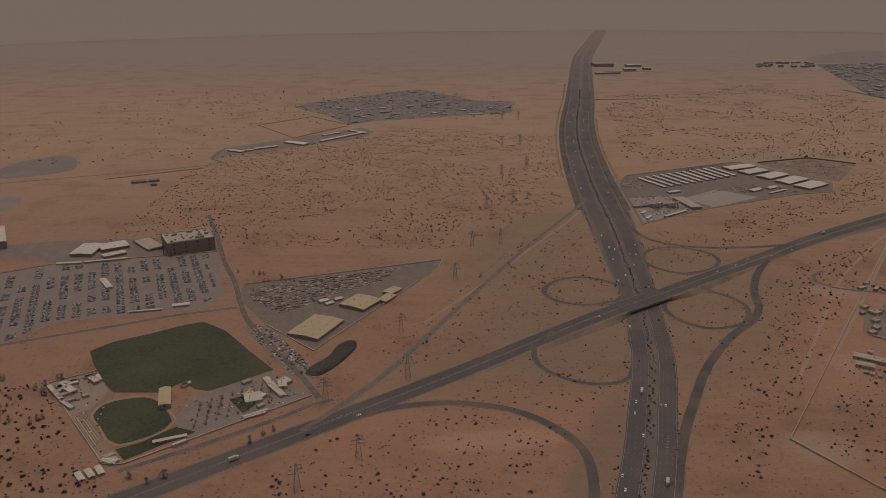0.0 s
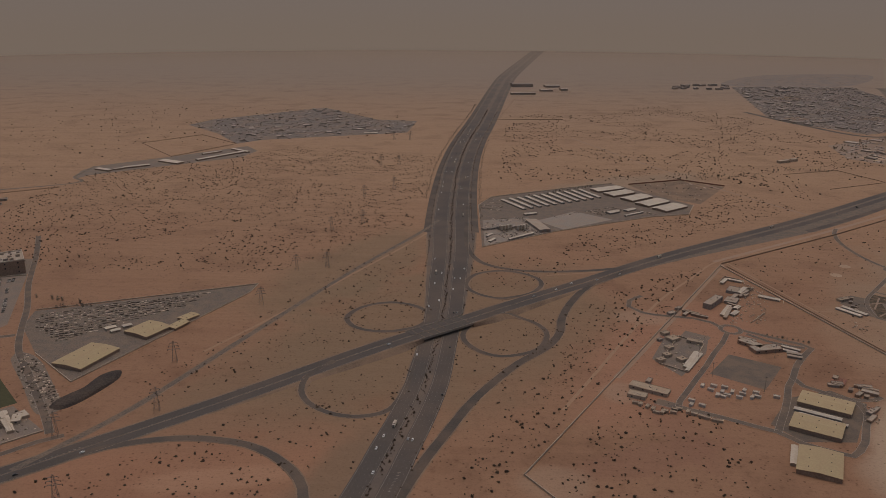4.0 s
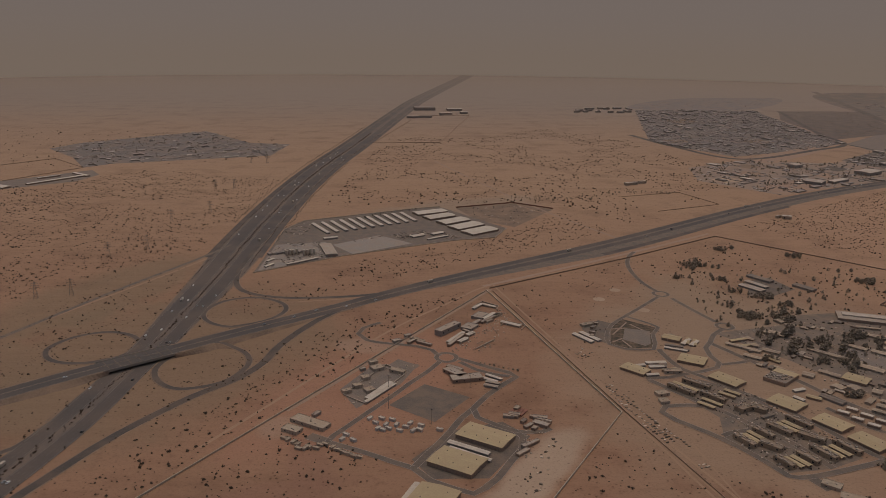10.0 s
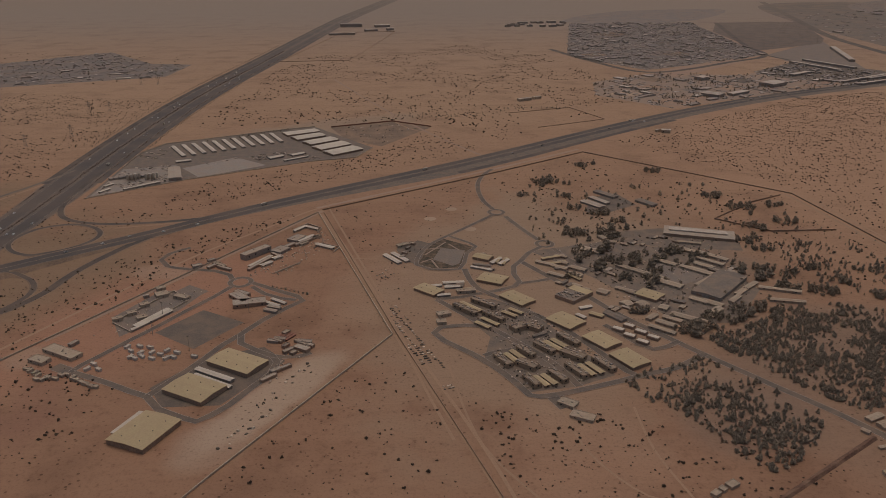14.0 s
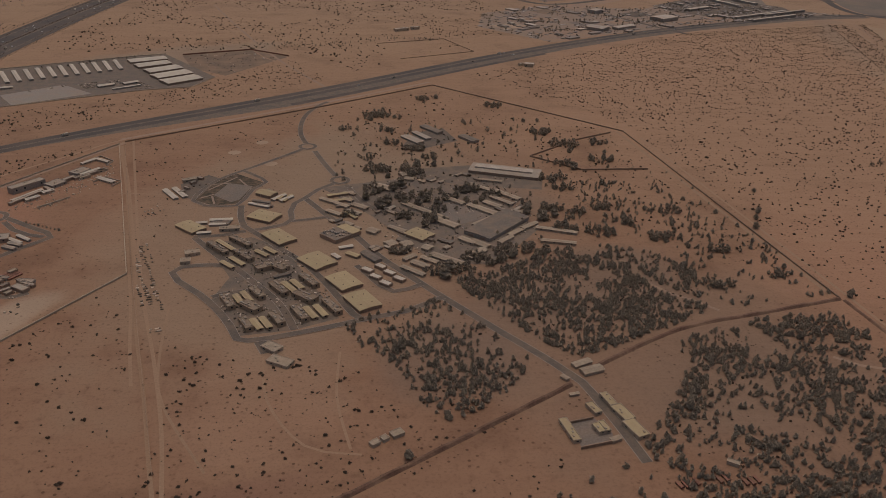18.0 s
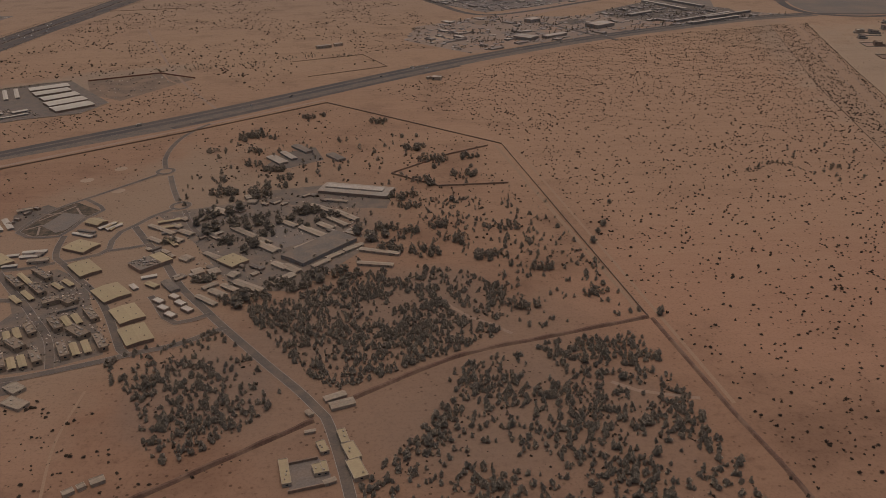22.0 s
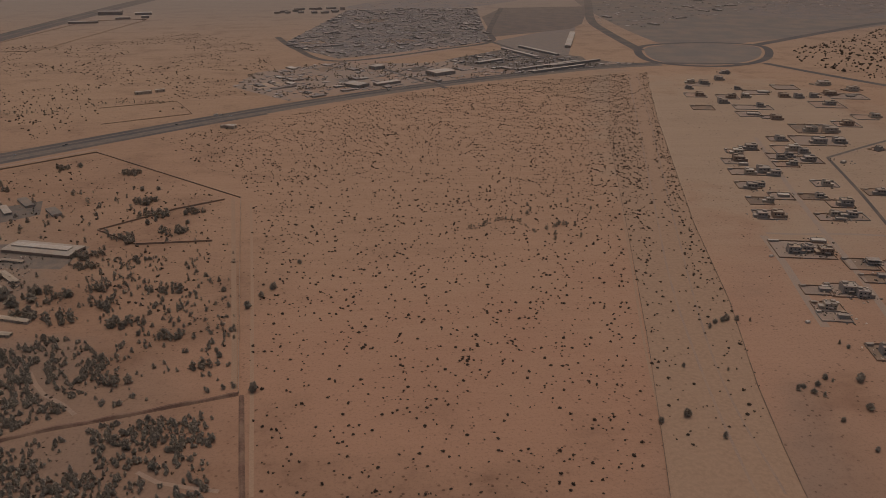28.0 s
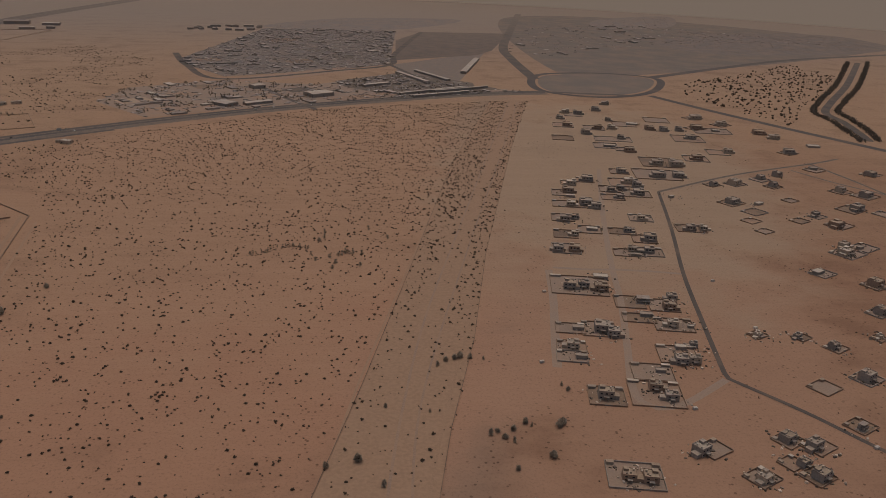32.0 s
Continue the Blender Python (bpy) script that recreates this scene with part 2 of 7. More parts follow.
PALE = surface("pale_sand_fill", (0.37, 0.27, 0.19), 0.95, dust=0.6, patch=20, vary=0.12)
HEAP = surface("dark_slag", (0.06, 0.05, 0.045), 0.95, dust=0.1, vary=0.5)
GRASS = surface("irrigated_grass", (0.047, 0.053, 0.029), 0.95, dust=0.2, grain=3, patch=40, vary=0.3, tint=(0.16, 0.12, 0.06))
WALLB = surface("sandy_block_wall", (0.30, 0.205, 0.145), 0.95, dust=0.5, patch=9)
WALLK = surface("weathered_brown_wall", (0.255, 0.18, 0.13), 0.95, dust=0.4, patch=9)
WIRE = surface("sand_drifted_fence", (0.15, 0.105, 0.08), 0.95, dust=0.5, patch=9)
WALLP = surface("beige_render", (0.42, 0.34, 0.26), 0.9, dust=0.3, patch=9, vary=0.2)
WALLD = surface("brown_sheet_cladding", (0.29, 0.205, 0.15), 0.7, dust=0.2, patch=9)
WALLG = surface("grey_blockwork", (0.29, 0.255, 0.222), 0.9, dust=0.25, patch=9, vary=0.25)
WALLW = surface("white_render", (0.52, 0.47, 0.415), 0.85, dust=0.3, patch=9, vary=0.15)
ROOFY = surface("beige_sheet_roof", (0.385, 0.297, 0.172), 0.7, dust=0.25, patch=7, vary=0.12)
ROOFW = surface("white_sheet_roof", (0.485, 0.42, 0.34), 0.7, dust=0.25, patch=7, vary=0.12)
ROOFG = surface("grey_roof", (0.335, 0.28, 0.225), 0.85, dust=0.35, patch=7, vary=0.25)
ROOFD = surface("dark_roof", (0.17, 0.14, 0.115), 0.85, dust=0.35, patch=7, vary=0.25)
ROOFT = surface("tan_roof_screed", (0.335, 0.265, 0.195), 0.9, dust=0.35, patch=7, vary=0.25)
STEEL = surface("galvanised_steel", (0.22, 0.20, 0.185), 0.6, metal=0.4, dust=0.2)
PAINT = surface("road_paint", (0.23, 0.205, 0.18), 0.8, dust=0.4)
BARK = surface("bark", (0.10, 0.07, 0.05), 0.95, dust=0.2)
CARP = surface("car_paint", (0.20, 0.176, 0.152), 0.6, dust=0.15, vary=0.35, bump=0, islands=True, bright=1.9)
RUBBER = surface("tyre_rubber", (0.02, 0.02, 0.02), 0.9, dust=0.2)
GLASS = shader("dark_glass", (0.03, 0.035, 0.04), 0.15)[0]
RUST = surface("rusty_container", (0.22, 0.10, 0.07), 0.8, dust=0.25, vary=0.4)
BUNDM = surface("earth_bund", (0.15, 0.085, 0.06), 0.95, dust=0.4, patch=12, vary=0.35)
# paler than plain foliage: the lift of the haze is put into this colour
LEAF = leaves("ghaf_leaves", (0.285, 0.23, 0.172), (0.42, 0.342, 0.257))
SCRUB = leaves("desert_scrub", (0.064, 0.045, 0.032), (0.108, 0.076, 0.054))
# leaves of farther trees, lightened: haze is painted into the colour
HEDGE = leaves("hazed_hedge", (0.165, 0.136, 0.106), (0.22, 0.185, 0.147))
GREYSAND = surface("grey_sand_street", (0.275, 0.205, 0.158), 0.95, dust=0.35, patch=10, vary=0.15)
BEDS = surface("planted_beds", (0.075, 0.062, 0.045), 0.95, dust=0.35, patch=5, vary=0.4, grain=0.9)
FARP = surface("stony_plain", (0.17, 0.142, 0.12), 0.95, dust=0.3, patch=60, vary=0.2)
STRIPM = surface("stony_strip", (0.295, 0.188, 0.121), 0.95, dust=0.5, patch=9, vary=0.18, grain=2.5)
# muted ground tone with the distant haze painted in
FARG = surface("hazed_town_ground", (0.188, 0.158, 0.14), 0.95, dust=0.3, patch=40, vary=0.25)
DARKV = surface("oily_gravel_verge", (0.125, 0.10, 0.085), 0.95, dust=0.2, patch=30, vary=0.2, far_fade=True)
# low-contrast walls, roofs and blocks: haze is put into their colours
FARW = surface("hazed_render", (0.33, 0.28, 0.24), 0.95, dust=0.3)
FARR = surface("hazed_roof", (0.25, 0.212, 0.185), 0.95, dust=0.3, vary=0.3)
FARB = surface("hazed_blocks", (0.235, 0.198, 0.172), 0.95, dust=0.3, vary=0.05, islands=True, bright=1.7)
FARL = surface("muted_pale_roof", (0.42, 0.36, 0.30), 0.95, dust=0.3, vary=0.3)
WALLT = surface("tan_blockwork", (0.31, 0.228, 0.155), 0.9, dust=0.2, patch=6, vary=0.2)
ROOFB = surface("brown_roof_screed", (0.245, 0.188, 0.138), 0.9, dust=0.3, patch=4, vary=0.3, grain=0.7)
CAMPG = surface("trodden_camp_ground", (0.168, 0.134, 0.108), 0.95, dust=0.35, patch=9, vary=0.2)
RUBBLE = surface("rubble", (0.23, 0.185, 0.145), 0.95, dust=0.3, vary=0.5, islands=True)


# ---- mesh helpers ----
class Geo:
    def __init__(self):
        self.v, self.f = [], []

    def box(self, x, y, z, lx, ly, lz, turn=0.0, taper=1.0):
        """A box standing on z, its middle at x, y; taper: size of its top against its foot."""
        c, s, k = math.cos(radians(turn)), math.sin(radians(turn)), len(self.v)
        for zz, q in ((z, 1.0), (z + lz, taper)):
            for ax, ay in ((-1, -1), (1, -1), (1, 1), (-1, 1)):
                px, py = ax * lx / 2 * q, ay * ly / 2 * q
                self.v.append((x + c * px - s * py, y + s * px + c * py, zz))
        self.f += [tuple(k + i for i in f) for f in ((3, 2, 1, 0), (4, 5, 6, 7), (0, 1, 5, 4), (1, 2, 6, 5), (2, 3, 7, 6), (3, 0, 4, 7))]
        return self

    def tube(self, a, b, r0, r1=None, sides=5):
        a, b = Vector(a), Vector(b)
        r1 = r0 if r1 is None else r1
        d = (b - a).normalized()
        u = d.orthogonal().normalized()
        w = d.cross(u)
        k = len(self.v)
        for e, r in ((a, r0), (b, r1)):
            for i in range(sides):
                q = 2 * math.pi * i / sides
                self.v.append(tuple(e + (u * math.cos(q) + w * math.sin(q)) * r))
        for i in range(sides):
            j = (i + 1) % sides
            self.f.append((k + i, k + j, k + sides + j, k + sides + i))
        self.f += [tuple(k + sides - 1 - i for i in range(sides)), tuple(k + sides + i for i in range(sides))]
        return self

    def gable(self, lx, ly, z, rise, over=0.35, thick=0.15):
        """A low gable roof along x with eaves and a little thickness."""
        k, a, b = len(self.v), lx / 2 + over, ly / 2 + over
        for dz in (0, -thick):
            for px in (-a, a):
                self.v += [(px, -b, z + dz), (px, 0, z + rise + dz), (px, b, z + dz)]
        self.f += [tuple(k + i for i in f) for f in ((0, 3, 4, 1), (1, 4, 5, 2), (6, 7, 10, 9), (7, 8, 11, 10),
                   (0, 6, 9, 3), (2, 5, 11, 8), (0, 1, 7, 6), (1, 2, 8, 7), (3, 9, 10, 4), (4, 10, 11, 5))]
        return self

    def mesh(self, name):
        me = bpy.data.meshes.new(name)
        me.from_pydata(self.v, [], self.f)
        return me


def put(name, data, mat, parent=None, label="", at=None, turn=0.0, size=None):
    me = data.mesh(name) if isinstance(data, Geo) else data
    if mat and not me.materials:
        me.materials.append(mat)
    ob = new(name, me)
    if parent:
        ob.parent = parent
    if at:
        ob.location = at
    if turn:
        ob.rotation_euler = (0, 0, radians(turn))
    if size:
        ob.scale = size
    return tagged(ob, label)


def thing(name, x, y, turn, label, category, group="", z=0.0):
    e = new(name)
    e.empty_display_size = 0.5
    e.location, e.rotation_euler = (x, y, z), (0, 0, radians(turn))
    return tagged(e, label, category, group)


def curve(pts, step=9.0, closed=False):
    """Points along a smooth line through pts."""
    p = [np.array(q, float) for q in pts]
    n, out = len(p), []
    for i in range(n if closed else n - 1):
        a, b, c, d = (p[(i + k) % n] if closed else p[min(max(i + k, 0), n - 1)] for k in (-1, 0, 1, 2))
        m = max(1, int(np.linalg.norm(c[:2] - b[:2]) / step))
        for t in np.arange(m) / m:
            out.append(0.5 * (2 * b + (c - a) * t + (2 * a - 5 * b + 4 * c - d) * t * t + (3 * b - a - 3 * c + d) * t ** 3))
    if not closed:
        out.append(p[-1])
    return np.array(out)


def sides_of(line, closed=False):
    t = np.roll(line, -1, 0) - np.roll(line, 1, 0)
    if not closed:
        t[0], t[-1] = line[1] - line[0], line[-1] - line[-2]
    t = t[:, :2] / np.linalg.norm(t[:, :2], axis=1)[:, None]
    return np.stack([-t[:, 1], t[:, 0]], 1)


def strip(line, width, z, closed=False, shift=0.0, skirt=False, slope=1.6):
    """A Geo with a band of that width along line; z: height, or one for each point."""
    n = sides_of(line, closed)
    w, sh, zz, sl = (np.broadcast_to(q, len(line)) for q in (width, shift, z, slope))
    g = Geo()
    rows = []
    for i, q in enumerate(line):
        offs = [(-w[i] / 2, zz[i]), (w[i] / 2, zz[i])]
        if skirt:
            offs = [(-w[i] / 2 - 0.7 - sl[i] * zz[i], 0.0), (-w[i] / 2 - 0.6, zz[i] - 0.06), *offs, (w[i] / 2 + 0.6, zz[i] - 0.06), (w[i] / 2 + 0.7 + sl[i] * zz[i], 0.0)]
        k = len(g.v)
        for o, h in offs:
            g.v.append((q[0] + n[i, 0] * (o + sh[i]), q[1] + n[i, 1] * (o + sh[i]), h))
        rows.append((k, len(offs)))
    if skirt and not closed:
        g.f += [tuple(rows[0][0] + j for j in range(6)), tuple(rows[-1][0] + 5 - j for j in range(6))]
    pairs = list(zip(rows, rows[1:])) + ([(rows[-1], rows[0])] if closed else [])
    for (a, m), (b, _) in pairs:
        for j in range(m - 1):
            g.f.append((a + j, a + j + 1, b + j + 1, b + j)[::-1])
    return g


def area(name, pts, mat, z, kind="structure", label="", category="", smooth=False):
    """A flat piece of ground cover inside an outline."""
    if smooth:
        pts = [tuple(q) for q in curve(pts, 5.0, True)]
    bm = bmesh.new()
    f = bm.faces.new([bm.verts.new((q[0], q[1], z)) for q in pts])
    bm.normal_update()
    if f.normal.z < 0:
        bmesh.ops.reverse_faces(bm, faces=bm.faces[:])
    bmesh.ops.triangulate(bm, faces=bm.faces[:])
    me = bpy.data.meshes.new(name)
    bm.to_mesh(me)
    bm.free()
    me.materials.append(mat)
    return tagged(new(name, me), label, category, kind=kind)


def inside(pts, x, y):
    hit, j = False, len(pts) - 1
    for i in range(len(pts)):
        (x0, y0), (x1, y1) = pts[i], pts[j]
        if (y0 > y) != (y1 > y) and x < (x1 - x0) * (y - y0) / (y1 - y0) + x0:
            hit = not hit
        j = i
    return hit


def scattered(pts, count, rnd, keep=None):
    """That many random places inside an outline."""
    xs, ys = [q[0] for q in pts], [q[1] for q in pts]
    out = []
    for _ in range(count * 30):
        x, y = rnd.uniform(min(xs), max(xs)), rnd.uniform(min(ys), max(ys))
        if inside(pts, x, y) and (keep is None or keep(x, y)):
            out.append((x, y))
            if len(out) >= count:
                break
    return out

# ---- ground and far distance ----
MID = (560.0, 80.0)


def ground():
    g = Geo()
    rings = [0, 60, 150, 300, 500, 800, 1200, 1700, 2300, 3000, 3700, 4360]
    n = 96
    g.v.append((*MID, 0))
    for r in rings[1:]:
        for i in range(n):
            q = 2 * math.pi * i / n
            g.v.append((MID[0] + r * math.cos(q), MID[1] + r * math.sin(q), 0))
    for i in range(n):
        g.f.append((0, 1 + i, 1 + (i + 1) % n))
    for k in range(len(rings) - 2):
        for i in range(n):
            a, b = 1 + k * n + i, 1 + k * n + (i + 1) % n
            g.f.append((a, a + n, b + n, b))
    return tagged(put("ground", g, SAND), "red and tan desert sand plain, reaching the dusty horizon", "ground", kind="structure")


ground()


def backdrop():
    """A far glowing backdrop, painted as haze, that closes the plain all round."""
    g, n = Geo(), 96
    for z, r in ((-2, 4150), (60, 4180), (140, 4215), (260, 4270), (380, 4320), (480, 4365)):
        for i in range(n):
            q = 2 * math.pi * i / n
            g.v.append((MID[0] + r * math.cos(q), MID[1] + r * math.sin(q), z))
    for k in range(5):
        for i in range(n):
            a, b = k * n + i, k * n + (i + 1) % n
            g.f.append((b, a, a + n, b + n))
    m, nd, l, b = shader("haze_glow", (0.2, 0.17, 0.15), 1.0)
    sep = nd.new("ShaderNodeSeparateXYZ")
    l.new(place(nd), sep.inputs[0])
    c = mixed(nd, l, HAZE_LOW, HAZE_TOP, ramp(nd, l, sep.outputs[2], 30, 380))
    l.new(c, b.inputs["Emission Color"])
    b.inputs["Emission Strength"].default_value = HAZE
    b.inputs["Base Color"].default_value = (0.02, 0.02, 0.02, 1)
    tagged(put("backdrop", g, m), "glowing backdrop painted as brown dust haze on the horizon", "backdrop", kind="structure")


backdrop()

# ---- roads ----
HIGHWAY = [(-20, -100), (30, 100), (72, 270), (109, 408), (120, 456), (130, 499), (139, 548), (145, 608), (151, 680), (155, 769), (159, 862), (161, 978), (166, 1127), (178, 1327), (200, 1544), (241, 1843), (335, 2582), (400, 3000), (640, 4280)]
CROSS = [(-420, 150), (-290, 262), (-180, 357), (-127, 403), (-82, 442), (-36, 482), (79, 583), (134, 629), (174, 661), (282, 757), (389, 846), (604, 1002), (837, 1188), (1018, 1315), (1193, 1413), (1440, 1520), (1588, 1552)]
BRIDGE = (149.0, 641.0)
BRIDGE_TURN = math.degrees(math.atan2(32, 40))
DECK = 3.4


def lift(x, y):
    """Height of the cross road's bank along its line."""
    d = math.hypot(x - BRIDGE[0], y - BRIDGE[1])
    q = min(1.0, max(0.0, (215 - d) / 185))
    return (DECK - 0.1) * q * q * (3 - 2 * q)


def road(name, pts, width, mat, label, z=0.14, closed=False, zf=None, step=9.0, shift=0.0, paint=False):
    line = curve(pts, step, closed)
    h = [z + (zf(q[0], q[1]) if zf else 0.0) for q in line]
    ob = tagged(put(name, strip(line, width, h, closed, shift), mat), label, "road", kind="structure")
    if zf:
        put("bank", strip(line, np.array(width) + 0.2, np.array(h) - 0.05, closed, shift, skirt=True), VERGE, ob, "sandy bank")
    if mat == STREET and np.ndim(width) == 0:
        for e in (-1, 1):
            put("kerb", strip(line, 0.3, np.array(h) + 0.06, closed, shift + e * (width / 2 + 0.1)), CONCRETE, ob)
    if paint:
        for e in (-1, 1):
            put("edge_line", strip(line, 0.28, np.array(h) + 0.05, closed, shift + e * (np.array(width) / 2 - 0.7)), PAINT, ob)
    return line, ob


def dashes(parent, line, shift, z):
    """Broken lane lines."""
    n, g, run = sides_of(line), Geo(), 0.0
    for i in range(len(line) - 1):
        a, b = line[i], line[i + 1]
        d = np.linalg.norm(b - a)
        t = math.degrees(math.atan2(b[1] - a[1], b[0] - a[0]))
        m = max(1, int(d / 5))
        for k in range(m):
            q = a + (b - a) * (k + 0.5) / m + n[i] * shift
            g.box(q[0], q[1], z - 0.02, 1.6, 0.1, 0.03, t)
    put("lane_dashes", g, PAINT, parent)


hw = curve(HIGHWAY, 14)
spread = np.clip((hw[:, 1] - 640) / 320, 0, 1)
tagged(put("highway_verge", strip(hw, 31 + 31 * spread, 0.05), VERGE), "dusty gravel verge along the dual carriageway", "verge", kind="structure")
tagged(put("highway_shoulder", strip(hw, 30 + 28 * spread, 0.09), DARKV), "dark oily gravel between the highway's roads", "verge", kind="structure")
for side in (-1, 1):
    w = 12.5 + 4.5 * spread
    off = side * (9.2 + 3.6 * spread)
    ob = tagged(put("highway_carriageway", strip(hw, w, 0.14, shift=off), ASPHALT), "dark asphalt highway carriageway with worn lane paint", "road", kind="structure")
    for e in (-1, 1):
        put("edge_line", strip(hw, 0.2, 0.19, shift=off + e * (w / 2 - 0.8)), PAINT, ob)
    for k in (-0.25, 0.0, 0.25):
        part_line = hw[(hw[:, 1] > 150) & (hw[:, 1] < 700)]
        dashes(ob, part_line, side * 9.2 + k * 12.5, 0.19)
    far = hw[hw[:, 1] > 930]
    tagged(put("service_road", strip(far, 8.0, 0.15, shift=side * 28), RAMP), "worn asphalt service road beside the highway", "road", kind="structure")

cross = curve(CROSS, 4)
along = np.array([(q[0] - BRIDGE[0]) * math.cos(radians(BRIDGE_TURN)) + (q[1] - BRIDGE[1]) * math.sin(radians(BRIDGE_TURN)) for q in cross])
gap = 27.0
broad = np.clip((cross[:, 0] - 200) / 300, 0, 1)
for sel in (along < -gap + 3, along > gap - 3):
    line, b = cross[sel], broad[sel]
    h = np.array([lift(*q) for q in line])
    end = np.clip((abs(along[sel]) - gap) / 22, 0, 1)
    verge = strip(line, 19.5 + 5 * b, h + 0.02, skirt=True, slope=0.1 + 1.5 * end)
    tagged(put("embankment", verge, VERGE), "sandy embankment that carries the cross road up to the overpass", "embankment", kind="structure")
    for side in (-1, 1):
        off = side * (4.4 + 2.1 * b)
        ob = tagged(put("cross_road_carriageway", strip(line, 8.4 + 1.5 * b, h + 0.14, shift=off), ASPHALT), "dark asphalt cross road with a narrow sandy median", "road", kind="structure")
        for e in (-1, 1):
            put("edge_line", strip(line, 0.18, h + 0.19, shift=off + e * (3.8 + 0.5 * b)), PAINT, ob)

east = cross[cross[:, 0] > 330]
grow = np.clip((east[:, 0] - 330) / 240, 0, 1)
fade = np.clip((east[:, 0] - 650) / 300, 0, 1)
tagged(put("cross_road_shoulder", strip(east, 18 + 27 * grow - 9 * fade, 0.1, shift=-12 * grow + 3 * fade), GRAVEL), "dark oily gravel beside the cross highway", "verge", kind="structure")
tagged(put("service_road", strip(cross[(cross[:, 0] > 560) & (cross[:, 0] < 900)], 8.0, 0.15, shift=-29), RAMP), "worn asphalt service road beside the cross highway", "road", kind="structure")


def overpass():
    e = thing("overpass", BRIDGE[0], BRIDGE[1], BRIDGE_TURN, "concrete road overpass with parapets across the dual carriageway", "bridge")
    put("deck", Geo().box(0, 0, DECK - 0.9, 2 * gap, 19.4, 0.9), CONCRETE, e)
    put("road_surface", Geo().box(0, 0, DECK, 2 * gap + 5, 18.6, 0.07), ASPHALT, e)
    for s in (-1, 1):
        put("parapet", Geo().box(0, s * 9.9, DECK - 1.5, 2 * gap + 5, 0.4, 2.1), CONCRETE, e)
        put("abutment", Geo().box(s * (gap + 0.5), 0, 0, 3.0, 19.6, DECK - 0.9), CONCRETE, e)
        put("median_kerb", Geo().box(0, s * 0.5, DECK + 0.05, 2 * gap, 0.2, 0.2), CONCRETE, e)
    for x in (-13, 0, 13):
        for y in (-5.5, 0, 5.5):
            put("column", Geo().tube((x - y * 0.9, y, 0), (x - y * 0.9, y, DECK - 1.3), 0.55, sides=8), CONCRETE, e)
    for x in range(-24, 25, 8):
        put("deck_joint", Geo().box(x, 0, DECK + 0.07, 0.3, 18, 0.02), VERGE, e)


overpass()


def bank(x, y):
    """Height of the bank's foot, for ramps that climb to the cross road."""
    d = min(range(len(cross)), key=lambda i: (cross[i][0] - x) ** 2 + (cross[i][1] - y) ** 2)
    gapd = math.hypot(cross[d][0] - x, cross[d][1] - y)
    m = min(math.hypot(q[0] - x, q[1] - y) for q in hw)
    return lift(*cross[d]) * max(0.0, min(1.0, (22 - gapd) / 13)) * max(0.0, min(1.0, (m - 20) / 14))


R = "worn asphalt slip road of the interchange"
LOOPS = [[(69, 667), (80, 692), (104, 704), (128, 694), (139, 672), (128, 648), (104, 638), (80, 645)],
         [(166, 632), (178, 660), (203, 674), (226, 660), (234, 634), (222, 604), (194, 592), (174, 606)],
         [(172, 752), (183, 783), (211, 794), (236, 780), (244, 757), (230, 726), (204, 716), (182, 728)]]
for pts in LOOPS:
    road("loop_ramp", pts, 4.2, RAMP, R, z=0.17, closed=True, zf=bank, step=5)
road("loop_ramp", [(132, 604), (128, 575), (124, 540), (115, 508), (98, 498), (80, 500), (64, 511), (54, 527), (52, 544), (57, 560), (70, 577)], 4.2, RAMP, R, z=0.17, zf=bank, step=5)
road("slip_road", [(338, 801), (296, 762), (268, 715), (252, 673), (244, 636), (229, 607), (206, 580), (182, 542), (168, 516), (152, 478), (136, 438), (122, 395), (105, 330)], 6.5, RAMP, R, z=0.16, zf=bank)
road("slip_road", [(184, 1060), (179, 960), (177, 884), (184, 834), (202, 807), (240, 793), (292, 796), (330, 806)], 5.5, RAMP, R, z=0.16, zf=bank)
road("slip_road", [(-95, 424), (-68, 447), (-42, 462), (-6, 469), (31, 462), (57, 442), (72, 417), (74, 386), (68, 345), (55, 270)], 6.0, RAMP, R, z=0.16, zf=bank)
road("slip_road", [(146, 985), (123, 925), (70, 810), (22, 695), (-20, 590), (-53, 508), (-79, 460), (-96, 432)], 4.4, GRAVEL, R, z=0.16, zf=bank)


def chevrons(x, y, turn, count, label="white hatched paint where a slip road parts"):
    e = thing("road_hatching", x, y, turn, label, "road marking", z=0.17)
    for i in range(count):
        put("bar", Geo().box(i * 3.2, 0, 0, 0.4, 1.6 + 0.1 * i, 0.04, 30), PAINT, e)


chevrons(120, 414, 76, 7)
chevrons(119, 530, 83, 9)
chevrons(-84, 442, 41, 8)

ST = "narrow sandy asphalt street"
road("street", [(-520, 430), (-405, 504), (-347, 546), (-277, 583), (-239, 604), (-189, 624)], 5, STREET, ST)
road("street", [(-300, 900), (-268, 826), (-236, 744), (-208, 683), (-190, 636), (-172, 595), (-144, 553), (-104, 492), (-93, 473)], 5, STREET, ST, z=0.16)
road("street", [(-190, 386), (-154, 413), (-117, 443), (-96, 463), (-83, 471)], 4.5, STREET, ST)
road("street", [(-760, 990), (-629, 1045), (-552, 1079), (-378, 1164), (-392, 1210), (-393, 1288)], 5, STREET, ST)
# school compound
road("street", [(307, 514), (332, 500), (349, 489), (361, 482)], 4.5, STREET, ST, z=0.16)
